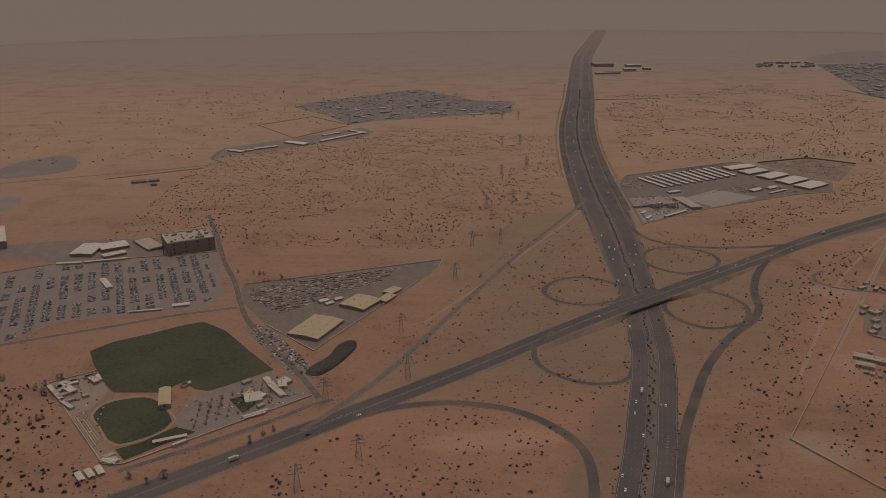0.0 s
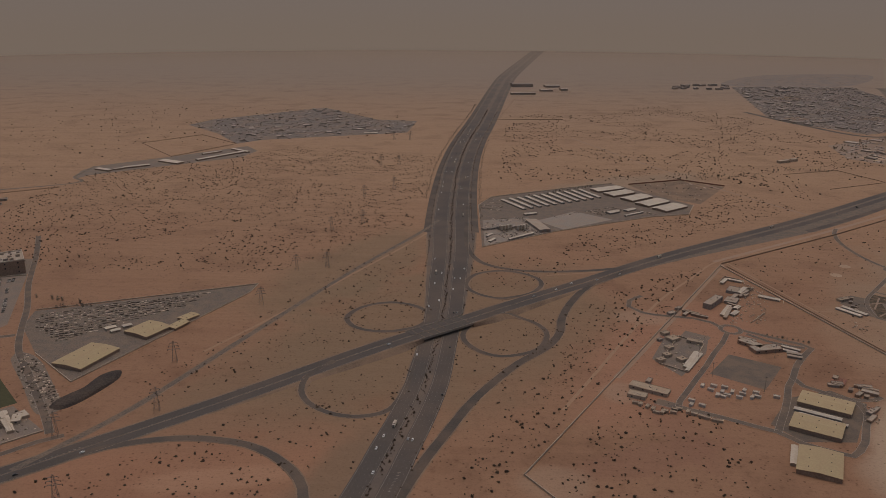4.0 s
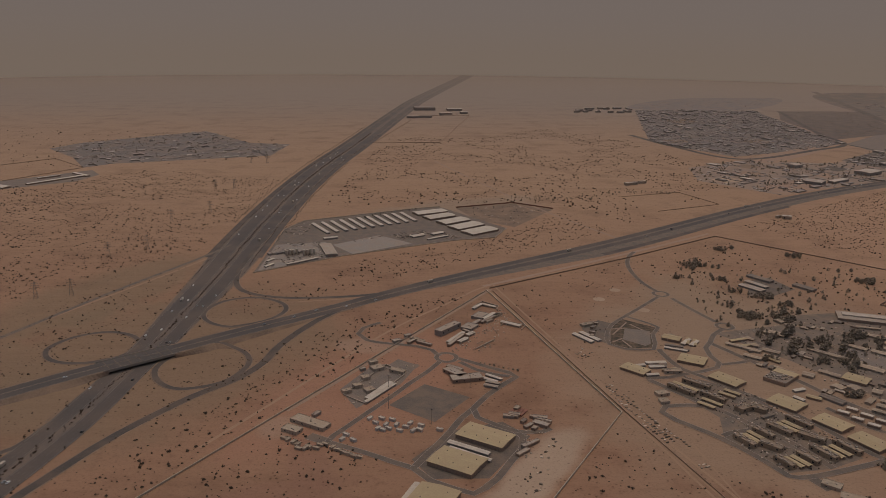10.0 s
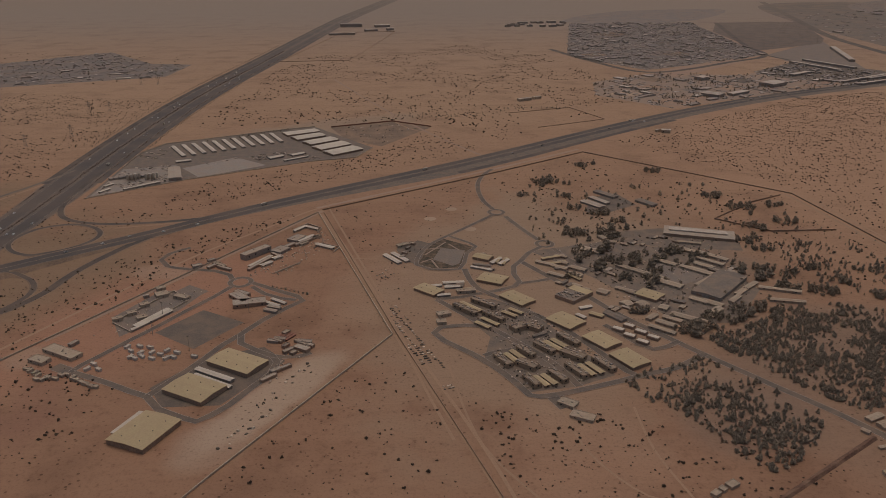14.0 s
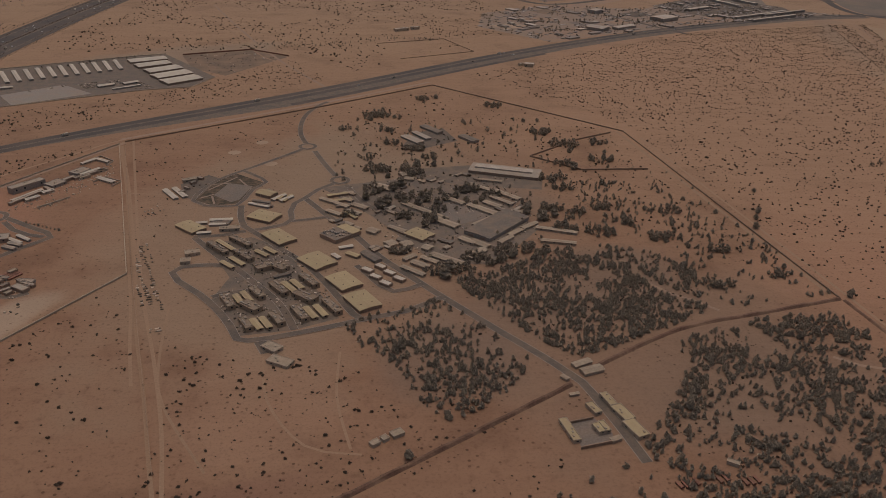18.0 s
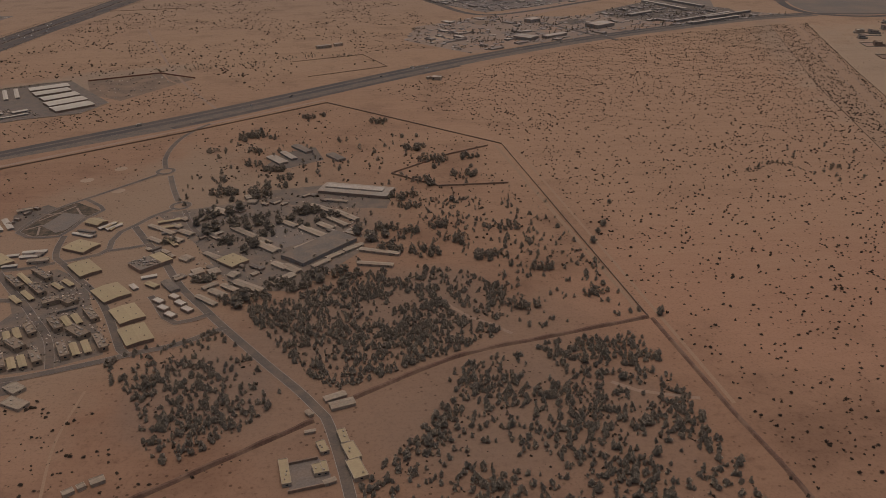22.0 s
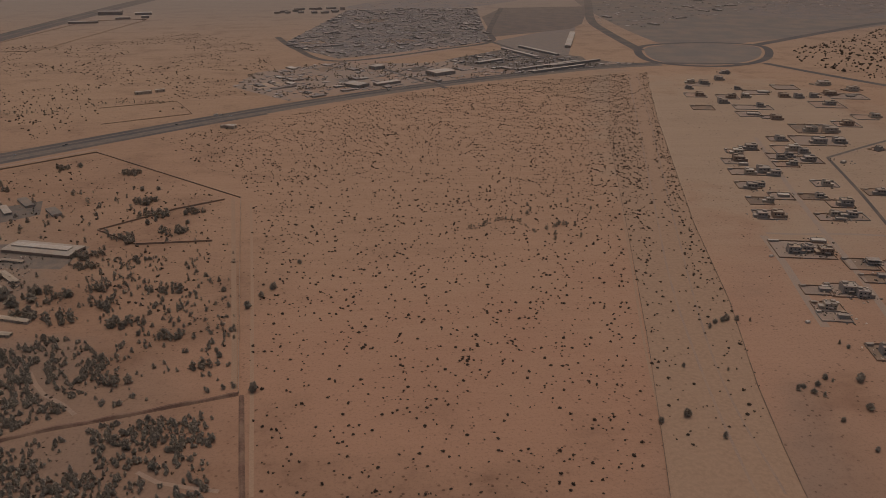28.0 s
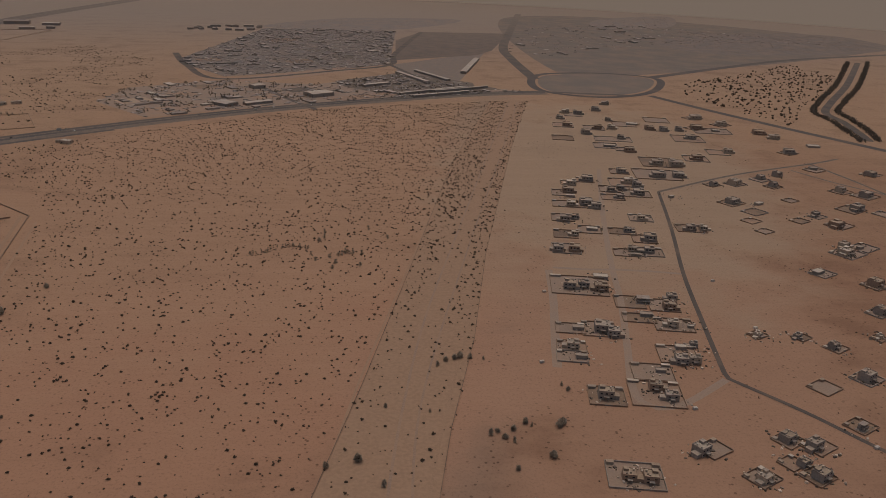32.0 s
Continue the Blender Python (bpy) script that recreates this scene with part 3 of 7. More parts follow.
road("street", [(361, 482), (371, 468), (385, 459), (395, 454), (402, 460), (410, 470), (420, 489), (429, 505), (431, 519), (427, 527), (415, 536), (404, 546), (402, 559)], 4.5, STREET, ST, z=0.17)
road("street", [(361, 482), (368, 495), (377, 511), (385, 527), (393, 545), (402, 559), (413, 579), (427, 598), (438, 611), (433, 619), (420, 628), (407, 638), (395, 647)], 4.5, STREET, ST, z=0.18)
road("street", [(307, 514), (310, 522), (319, 536), (332, 557), (346, 579), (358, 600), (371, 620), (382, 641)], 4, STREET, ST, z=0.19)
road("street", [(381, 651), (376, 663), (363, 672), (341, 677), (323, 684), (314, 699), (318, 713), (332, 726)], 4.2, STREET, ST, z=0.2)
road("street", [(427, 527), (435, 525), (445, 526), (451, 530)], 4, STREET, ST, z=0.21)
road("street", [(397, 639), (408, 625), (421, 616), (433, 612)], 4, STREET, ST, z=0.22)
road("street", [(294, 522), (307, 514)], 8, STREET, ST, z=0.15)
road("roundabout", [(387 + 8 * math.cos(a), 648 + 9 * math.sin(a)) for a in np.linspace(0, 2 * math.pi, 9)[:-1]], 3.6, STREET, "small asphalt roundabout", closed=True, step=3, z=0.23)
road("track", [(440, 838), (509, 562), (543, 445), (560, 380), (575, 300)], 2.0, FAINT, "pale sand patrol track along the fence", z=0.1)
road("track", [(270, 560), (302, 610), (433, 823)], 5.0, TRACK, "pale sand track inside the wall", z=0.09, shift=-5.0)
# camp
MAIN_STREET = [(609, 676), (628, 640), (646, 608), (664, 570), (683, 540), (701, 512), (718, 487), (733, 465), (748, 444), (758, 428), (764, 418), (769, 399), (774, 376), (778, 354)]
road("street", MAIN_STREET, 5.0, STREET, ST)
road("street", [(618, 959), (607, 940), (597, 907), (594, 872), (596, 839), (602, 815)], 4.5, STREET, ST, z=0.17)
road("street", [(611, 792), (621, 757), (631, 727)], 4.5, STREET, ST, z=0.18)
road("street", [(630, 709), (618, 696), (609, 679), (601, 667), (599, 651), (601, 636), (596, 627), (584, 621), (574, 617)], 4.2, STREET, ST, z=0.19)
road("street", [(601, 633), (615, 636), (629, 641)], 3.8, STREET, ST, z=0.2)
road("street", [(554, 743), (571, 763), (587, 782), (599, 797)], 3.8, STREET, ST, z=0.21)
road("street", [(640, 706), (646, 688), (654, 667), (662, 653)], 4, STREET, ST, z=0.22)
road("street", [(554, 743), (536, 721), (526, 697), (523, 675), (534, 665), (557, 664), (562, 677), (566, 698), (575, 714), (564, 730), (554, 741)], 3.4, STREET, ST, z=0.23)
road("street", [(561, 664), (563, 643), (568, 624), (576, 614), (597, 585), (613, 564), (626, 540), (638, 513), (646, 494), (651, 488)], 4.5, STREET, ST, z=0.24)
road("street", [(570, 616), (555, 610), (535, 607)], 4.2, STREET, ST, z=0.25)
road("street", [(536, 606), (544, 594), (557, 575), (570, 558), (584, 537), (598, 516), (606, 499), (613, 478)], 4.5, STREET, ST, z=0.26)
road("street", [(569, 560), (555, 563), (536, 561), (531, 553), (537, 541), (553, 523), (566, 504), (576, 485), (582, 470), (588, 468), (600, 470), (619, 476), (640, 483), (658, 490), (677, 496), (701, 512)], 4.5, STREET, ST, z=0.27)
road("street", [(561, 519), (567, 523), (582, 527), (585, 534)], 4, STREET, ST, z=0.28)
road("street", [(648, 558), (654, 547), (663, 529), (671, 521), (681, 524), (690, 530)], 4, STREET, ST, z=0.29)
road("street", [(595, 467), (600, 455)], 7, STREET, ST, z=0.15)
road("roundabout", [(604 + 7 * math.cos(a), 805 + 8 * math.sin(a)) for a in np.linspace(0, 2 * math.pi, 9)[:-1]], 3.2, STREET, "small asphalt roundabout", closed=True, step=3, z=0.3)
road("roundabout", [(635 + 7 * math.cos(a), 716 + 8 * math.sin(a)) for a in np.linspace(0, 2 * math.pi, 9)[:-1]], 3.2, STREET, "small asphalt roundabout", closed=True, step=3, z=0.3)
road("track", [(867, 487), (857, 499), (845, 509), (836, 522), (829, 535), (822, 545), (812, 552)], 2.6, TRACK, "pale sandy track through the wood", z=0.09)
road("track", [(950, 414), (937, 418), (921, 424), (910, 433)], 2.6, TRACK, "pale sandy track through the wood", z=0.09)
# desert and settlement roads
road("track", [(617, 1015), (548, 1166), (471, 1380), (400, 1600)], 4, TRACK, "faint sandy track", z=0.08)
road("track", [(433, 826), (604, 944), (739, 1043)], 5, TRACK, "sandy track beside the boundary", z=0.08, shift=4.0)
road("street", [(1490, 380), (1463, 427), (1442, 468), (1421, 501), (1416, 509), (1417, 517), (1438, 592), (1463, 677), (1502, 790), (1540, 910)], 3.5, RAMP, "new dark asphalt road between the villas", z=0.16)
road("street", [(1540, 910), (1665, 978), (1802, 1032), (1850, 1055)], 4.5, STREET, ST)
road("street", [(1505, 1005), (1478, 922), (1439, 799), (1407, 689), (1392, 631), (1367, 551), (1353, 508), (1351, 488), (1358, 480), (1377, 484), (1414, 508)], 5, GREYSAND, "grey sand street between villa plots", z=0.1)
road("street", [(1359, 697), (1387, 691), (1410, 689), (1437, 684), (1465, 676)], 4, GREYSAND, "grey sand street between villa plots", z=0.09)
road("street", [(1354, 692), (1341, 634), (1324, 571), (1314, 532)], 6, GREYSAND, "grey sand street between villa plots", z=0.08)
road("street", [(1750, 998), (1773, 940), (1802, 891)], 3.5, STREET, ST, z=0.17)
road("street", [(1794, 1032), (1803, 893), (1790, 700)], 4.5, STREET, ST)
road("wadi_track", [(1500, 1450), (1395, 1110), (1300, 800), (1245, 620), (1215, 500), (1195, 400), (1180, 300)], 1.6, TRACK, "rutted pale track along the scrub strip", z=0.08)
road("wadi_track", [(1515, 1450), (1412, 1110), (1290, 720), (1225, 500), (1205, 380)], 1.4, TRACK, "rutted pale track along the scrub strip", z=0.09)
road("track", [(229, 508), (260, 563), (298, 632), (344, 712), (395, 780), (435, 830), (504, 872), (594, 926)], 2.6, FAINT, "faint wheel track in the sand", z=0.07)
road("track", [(535, 428), (525, 468), (516, 508), (505, 551)], 1.8, FAINT, "faint wheel track in the sand", z=0.07)
road("track", [(436, 810), (463, 719), (485, 638), (506, 564)], 4.0, FAINT, "faint wheel track in the sand", z=0.06)
road("track", [(463, 693), (514, 686), (527, 670), (530, 609)], 1.6, FAINT, "faint wheel track in the sand", z=0.07)
road("track", [(507, 557), (524, 486), (543, 420), (559, 360), (571, 319)], 2.0, FAINT, "faint wheel track in the sand", z=0.07)
road("track", [(538, 507), (544, 451), (554, 411), (582, 360)], 1.4, FAINT, "faint wheel track in the sand", z=0.07)
road("track", [(598, 453), (604, 411), (624, 376), (650, 368)], 1.4, FAINT, "faint wheel track in the sand", z=0.07)
road("track", [(639, 454), (638, 412), (645, 372)], 1.4, FAINT, "faint wheel track in the sand", z=0.08)
road("track", [(-32, 596), (12, 677), (56, 768), (110, 877), (142, 949)], 3.0, FAINT, "faint wheel track in the sand", z=0.07)
road("track", [(252, 781), (323, 799), (401, 841), (496, 898), (616, 981)], 2.4, FAINT, "faint wheel track in the sand", z=0.07)
road("track", [(372, 1547), (448, 1392), (517, 1203), (547, 1154)], 2.4, FAINT, "faint wheel track in the sand", z=0.07)
road("track", [(1155, 385), (1164, 418), (1177, 468), (1193, 531), (1222, 634), (1279, 838)], 1.6, FAINT, "faint wheel track in the sand", z=0.07)
road("track", [(1209, 378), (1220, 425), (1240, 497), (1268, 589), (1324, 780), (1435, 1151)], 1.4, FAINT, "faint wheel track in the sand", z=0.07)
road("track", [(909, 848), (931, 650), (944, 534), (947, 502)], 3.4, FAINT, "faint wheel track in the sand", z=0.07)
road("track", [(927, 829), (944, 649), (957, 501), (965, 408)], 2.2, FAINT, "faint wheel track in the sand", z=0.07)
RB = "wide dark asphalt road of the far interchange"
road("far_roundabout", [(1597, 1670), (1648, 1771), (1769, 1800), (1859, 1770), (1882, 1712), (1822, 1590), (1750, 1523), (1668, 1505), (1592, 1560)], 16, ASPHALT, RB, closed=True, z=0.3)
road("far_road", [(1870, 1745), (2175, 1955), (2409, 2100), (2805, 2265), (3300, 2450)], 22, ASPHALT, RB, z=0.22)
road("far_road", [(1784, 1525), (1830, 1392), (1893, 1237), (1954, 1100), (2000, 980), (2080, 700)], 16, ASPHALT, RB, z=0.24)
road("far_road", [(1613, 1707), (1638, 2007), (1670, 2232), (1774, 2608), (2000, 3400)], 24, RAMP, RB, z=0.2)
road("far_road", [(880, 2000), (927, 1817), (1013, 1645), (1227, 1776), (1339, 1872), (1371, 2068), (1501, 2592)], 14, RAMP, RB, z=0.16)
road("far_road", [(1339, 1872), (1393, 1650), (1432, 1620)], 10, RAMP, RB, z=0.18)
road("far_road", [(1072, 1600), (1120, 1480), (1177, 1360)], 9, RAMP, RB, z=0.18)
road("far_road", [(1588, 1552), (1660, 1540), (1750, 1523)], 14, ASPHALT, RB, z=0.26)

# ---- yards, fields and fills ----
OVAL = [(-231, 446), (-230, 460), (-220, 467), (-208, 470), (-197, 465), (-183, 448), (-179, 441), (-182, 429), (-190, 420), (-201, 414), (-209, 418), (-220, 432)]
area("sports_field", [(-275, 538), (-265, 554), (-241, 571), (-220, 588), (-208, 594), (-185, 577), (-158, 543), (-132, 512), (-142, 503), (-156, 490), (-168, 480), (-178, 482), (-187, 491), (-193, 488), (-197, 477), (-231, 476), (-242, 488), (-263, 517)], GRASS, 0.1, label="large worn green playing field", category="field")
area("cricket_oval", OVAL, GRASS, 0.16, label="rounded green cricket field", category="field", smooth=True)
road("boundary_path", [(-209 + (x + 209) * 1.06, 440 + (y - 440) * 1.06) for x, y in OVAL], 1.4, TRACK, "pale path round the oval", closed=True, step=4)
area("grass_strip", [(-201, 408), (-189, 416), (-177, 431), (-174, 434), (-160, 429), (-164, 424), (-177, 412), (-191, 397)], GRASS, 0.12, label="dull green grass strip", category="field")
area("car_park", [(-178, 465), (-172, 476), (-133, 508), (-98, 476), (-159, 424), (-178, 440)], YARD, 0.11, label="grey paved car park of the sports club", category="pavement")
area("club_paving", [(-280, 487), (-257, 505), (-244, 490), (-235, 478), (-236, 453), (-243, 449), (-212, 406), (-198, 398), (-193, 391), (-200, 390)], GREYSAND, 0.12, label="beige paved ground round the club huts", category="pavement")
area("club_garden", [(-151, 469), (-144, 474), (-132, 463), (-137, 451)], GRASS, 0.15, label="dark planted square at the clubhouse", category="garden")
area("scrap_ground", [(-171, 581), (-142, 539), (-112, 497), (-99, 507), (-113, 528), (-146, 576), (-167, 592)], GRAVEL, 0.1, smooth=True, label="dark littered ground beside the street", category="yard")
area("dirt_lot", [(-281, 487), (-256, 507), (-229, 475), (-233, 447), (-194, 395), (-201, 392)], VERGE, 0.09, label="brown gravel lot", category="yard")
CARYARD = [(-640, 600), (-506, 655), (-435, 702), (-394, 727), (-329, 743), (-249, 768), (-206, 645), (-214, 627), (-243, 614), (-326, 590), (-347, 546), (-420, 500), (-560, 440)]
area("vehicle_yard", CARYARD, YARD, 0.08, label="wide grey yard crowded with parked vehicles", category="yard")
area("depot_yard", [(-560, 760), (-400, 735), (-250, 770), (-262, 820), (-420, 800)], YARD, 0.07, label="grey depot yard", category="yard")
TRI = [(-198, 676), (-166, 688), (-23, 749), (-26, 725), (-110, 543), (-157, 590), (-192, 642)]
area("builders_yard", TRI, GRAVEL, 0.08, label="three-cornered builders' yard of dark crushed stone", category="yard")
PLANT = [(193, 873), (196, 994), (197, 1059), (216, 1105), (362, 1182), (398, 1196), (481, 1070), (461, 1022), (409, 1007), (281, 938)]
area("plant_yard", PLANT, GRAVEL, 0.08, label="dark gravel yard of the concrete works", category="yard")
area("plant_plot", [(421, 1188), (506, 1222), (560, 1183), (492, 1077), (446, 1114)], VERGE, 0.06, label="bare grey gravel plot", category="yard")
area("plant_fill", [(265, 986), (318, 1032), (359, 994), (292, 946)], CONCRETE, 0.12, label="pale concrete slab in the works", category="yard")
area("plant_fill", [(196, 880), (199, 985), (255, 1000), (275, 945), (245, 915)], CONCRETE, 0.11, label="pale dusty slab of the batching plant", category="yard")
area("school_pitch", [(369, 599), (401, 577), (375, 540), (344, 565)], STREET, 0.09, label="grey-green sports pitch", category="field")
area("school_yard", [(308, 590), (330, 635), (365, 635), (352, 600), (322, 560)], YARD, 0.07, label="grey paved yard", category="yard")
area("school_yard", [(360, 492), (386, 528), (420, 540), (436, 520), (405, 470), (372, 470)], STREET, 0.06, label="sandy paved yard round the sheds", category="yard")
area("parade_lawn", [(524, 675), (536, 722), (547, 736), (573, 713), (566, 693), (559, 667), (539, 666)], BEDS, 0.1, label="dark planted garden round the parade square", category="garden")
area("parade_square", [(537, 686), (545, 712), (565, 705), (558, 676), (552, 671)], YARD, 0.22, label="grey paved parade square", category="pavement")
area("camp_yard", [(507, 711), (526, 732), (536, 724), (524, 675), (514, 684)], STREET, 0.09, label="dark paved yard beside the parade garden", category="pavement")
for a, b in (((531, 697), (550, 726)), ((527, 680), (537, 688)), ((566, 695), (552, 722)), ((540, 668), (536, 684)), ((533, 710), (545, 712))):
    road("garden_path", [a, ((a[0] + b[0]) / 2, (a[1] + b[1]) / 2), b], 1.6, GREYSAND, "pale garden path", z=0.15)
area("camp_yard", [(714, 662), (725, 676), (759, 642), (714, 616), (698, 641)], YARD, 0.1, label="grey paved square between barracks", category="pavement")
area("camp_yard", [(700, 742), (757, 752), (810, 735), (800, 690), (734, 702), (698, 722)], CAMPG, 0.08, label="grey apron round the long depot", category="pavement")
area("camp_yard", [(620, 700), (660, 640), (700, 560), (740, 555), (780, 610), (760, 690), (690, 720)], CAMPG, 0.06, label="sandy paved ground between the old barracks", category="pavement")
area("camp_yard", [(545, 595), (575, 606), (600, 585), (638, 490), (612, 478), (580, 473), (560, 512), (568, 545)], CAMPG, 0.05, label="sandy paved ground between the barracks", category="pavement")
area("camp_yard", [(690, 800), (705, 845), (735, 860), (745, 820), (715, 800)], STREET, 0.06, label="grey yard of the farm sheds", category="pavement")
area("gate_yard", [(749, 385), (762, 388), (768, 376), (768, 370), (751, 365), (749, 379)], YARD, 0.1, label="grey yard of the gate buildings", category="pavement")
area("camp_far_yard", [(-386, 1195), (-401, 1252), (-393, 1288), (-301, 1372), (-198, 1477), (-170, 1432), (-185, 1373), (-374, 1223)], YARD, 0.08, label="grey yard of a labour camp", category="yard")
area("scrub_strip_ground", [(1470, 1459), (1332, 1033), (1238, 685), (1193, 522), (1163, 420), (1130, 310), (1200, 320), (1222, 413), (1237, 470), (1270, 575), (1310, 730), (1426, 1120), (1535, 1463)], STRIPM, 0.04, label="greyer stony ground of the fenced scrub strip", category="ground")
SETTLE = [(-374, 1718), (-342, 1800), (-131, 2009), (7, 1820), (96, 1803), (81, 1648), (-186, 1544), (-223, 1500), (-284, 1609)]
area("settlement_ground", SETTLE, FARG, 0.06, label="dark trodden ground of a walled settlement", category="ground")
TOWN = [(904, 1925), (1048, 2592), (1427, 2607), (1339, 1880), (1227, 1786), (1012, 1675), (927, 1817)]
area("town_ground", TOWN, FARG, 0.05, label="grey-brown ground of a low town", category="ground")
INDUS = [(847, 1408), (871, 1540), (1010, 1632), (1180, 1600), (1339, 1751), (1432, 1620), (1563, 1555), (1380, 1495), (1177, 1420), (1040, 1350), (940, 1290)]
area("works_ground", INDUS, GREYSAND, 0.05, label="grey ground of workshops beside the highway", category="yard")
for x, y, lx, ly, turn, mat in [(960, 1900, 50, 40, 25, VERGE), (1050, 2050, 70, 50, 25, YARD), (1150, 1900, 60, 50, 25, VERGE), (1200, 2100, 80, 60, 25, STREET), (1100, 2300, 90, 70, 25, VERGE), (1280, 2350, 80, 80, 25, YARD), (1250, 1980, 50, 60, 25, STREET), (1010, 2200, 60, 70, 25, YARD),
                                (900, 1420, 50, 36, 33, PALE), (960, 1480, 46, 40, 33, TRACK), (1030, 1450, 40, 34, 33, YARD), (1100, 1470, 50, 30, 33, TRACK), (1150, 1540, 50, 40, 33, STREET), (990, 1560, 40, 40, 33, VERGE), (1480, 1570, 60, 30, 28, STREET)]:
    c, q = math.cos(radians(turn)) / 2, math.sin(radians(turn)) / 2
    area("town_plot", [(x + c * a * lx - q * b * ly, y + q * a * lx + c * b * ly) for a, b in ((-1, -1), (1, -1), (1, 1), (-1, 1))], mat, 0.11, label="bare dusty plot between the low houses", category="plot")
FARM = [(1400, 2346), (1501, 2592), (1774, 2608), (1625, 2165), (1569, 2068), (1359, 1947)]
area("bus_park", [(1213, 1640), (1231, 1576), (1340, 1462), (1464, 1520), (1475, 1644), (1349, 1760)], STREET, 0.07, label="wide dark vehicle park beside the highway", category="yard")
area("farm_field", FARM, DARKV, 0.1, label="dark green irrigated farm", category="field")
area("far_plain", [(1690, 1860), (1900, 1800), (2800, 2330), (3000, 2700), (2500, 3300), (1900, 3200)], FARP, 0.04, smooth=True, label="grey stony plain", category="ground")
area("far_roundabout_ground", [(1610, 1665), (1655, 1758), (1769, 1785), (1848, 1760), (1868, 1712), (1812, 1602), (1745, 1540), (1668, 1522), (1605, 1565)], FARP, 0.05, smooth=True, label="grey stony ground inside the far roundabout", category="ground")
area("town_plot", [(1016, 1643), (1240, 1830), (1260, 1786), (1049, 1587)], TRACK, 0.12, label="long pale sand strip beside the far town", category="plot")
area("town_plot", [(1192, 1459), (1296, 1523), (1318, 1500), (1212, 1425)], TRACK, 0.12, label="bare pale plot beside the highway", category="plot")
area("town_plot", [(926, 1359), (1014, 1412), (1042, 1350), (941, 1292)], TRACK, 0.12, label="bare pale plot beside the highway", category="plot")
area("triangle_depot", [(1350, 1880), (1600, 2130), (1450, 1650), (1408, 1645), (1345, 1780)], YARD, 0.06, label="grey depot ground between the far roads", category="yard")
area("far_farm", [(-676, 1129), (-662, 1198), (-611, 1215), (-569, 1131), (-605, 1088), (-645, 1074)], FARG, 0.06, smooth=True, label="dark irrigated farm far out in the sand", category="field")
area("far_farm", [(-585, 967), (-563, 973), (-544, 931), (-553, 911)], FARG, 0.06, smooth=True, label="dark irrigated farm far out in the sand", category="field")
area("far_palms", [(2189, 2466), (2621, 2809), (3004, 2805), (2892, 2385), (2295, 2184)], FARG, 0.06, smooth=True, label="dark far palm farms", category="ground")
area("far_palms", [(2286, 3252), (2676, 3508), (2471, 3009), (2158, 2885)], FARG, 0.06, smooth=True, label="dark far palm farms", category="ground")
area("far_palms", [(1040, 2640), (1300, 3000), (1700, 3050), (1420, 2640)], FARG, 0.06, smooth=True, label="dark far gardens behind the town", category="ground")


def tip():
    """A flat-topped dump of black slag."""
    pts = curve([(-109, 507), (-104, 520), (-96, 536), (-92, 556), (-83, 563), (-79, 551), (-83, 534), (-91, 514), (-100, 503)], 3, True)
    c = pts.mean(0)
    g = Geo()
    n = len(pts)
    for k, z in ((1.0, 0.02), (0.88, 1.6), (0.7, 2.2)):
        g.v += [(*(c + (q - c) * k), z + (0.3 * math.sin(7 * i) if z > 1 else 0)) for i, q in enumerate(pts)]
    for r in range(2):
        g.f += [(r * n + i, r * n + (i + 1) % n, (r + 1) * n + (i + 1) % n, (r + 1) * n + i) for i in range(n)]
    g.f.append(tuple(2 * n + i for i in range(n)))
    tagged(put("slag_dump", g, HEAP), "low dump of black slag on the sand", "heap")


tip()


# ---- boundary walls and fences ----
def wall(name, pts, height, thick, mat, label, posts=False, category="wall"):
    e = tagged(new(name), label, category)
    e.location = (*pts[0], 0)
    for (x0, y0), (x1, y1) in zip(pts, pts[1:]):
        d, t = math.hypot(x1 - x0, y1 - y0), math.degrees(math.atan2(y1 - y0, x1 - x0))
        cx, cy = (x0 + x1) / 2 - pts[0][0], (y0 + y1) / 2 - pts[0][1]
        put("wall_panel", Geo().box(cx, cy, 0, d - thick, thick, height, t), mat, e)
        put("coping", Geo().box(cx, cy, height, d, thick + 0.15, 0.12, t), mat, e)
        if posts:
            for k in range(max(1, int(d / 30)) + 1):
                q = k / max(1, int(d / 30))
                put("pier", Geo().box(x0 + (x1 - x0) * q - pts[0][0], y0 + (y1 - y0) * q - pts[0][1], 0, thick + 0.3, thick + 0.3, height + 0.3, t), mat, e)
    return e


def earth_bund(pts, width, height, label):
    line = curve(pts, 7)
    n, g = sides_of(line), Geo()
    for i, q in enumerate(line):
        h = height * (0.8 + 0.3 * math.sin(i * 1.7))
        for o, z in ((-width / 2, 0), (-width / 6, h), (width / 6, h), (width / 2, 0)):
            g.v.append((q[0] + n[i, 0] * o, q[1] + n[i, 1] * o, z))
    for i in range(len(line) - 1):
        for j in range(3):
            a = 4 * i + j
            g.f.append((a, a + 4, a + 5, a + 1)[::-1])
    return tagged(put("earth_bund", g, BUNDM), label, "earth bank")


BW = "long sandy blockwork boundary wall"
wall("boundary_wall", [(235, 370), (196, 431), (433, 815), (503, 552), (413, 405), (370, 330)], 1.15, 0.34, WALLP, BW, True)
wall("boundary_wall", [(437, 822), (604, 933), (739, 1031), (916, 846), (950, 498)], 1.1, 0.32, WALLK, BW, True)
earth_bund([(950, 497), (890, 482), (833, 466), (768, 427)], 3.6, 1.5, "dark red earth bank beside the perimeter fence")
earth_bund([(758, 416), (673, 361), (576, 299), (500, 250)], 3.6, 1.5, "dark red earth bank beside the perimeter fence")
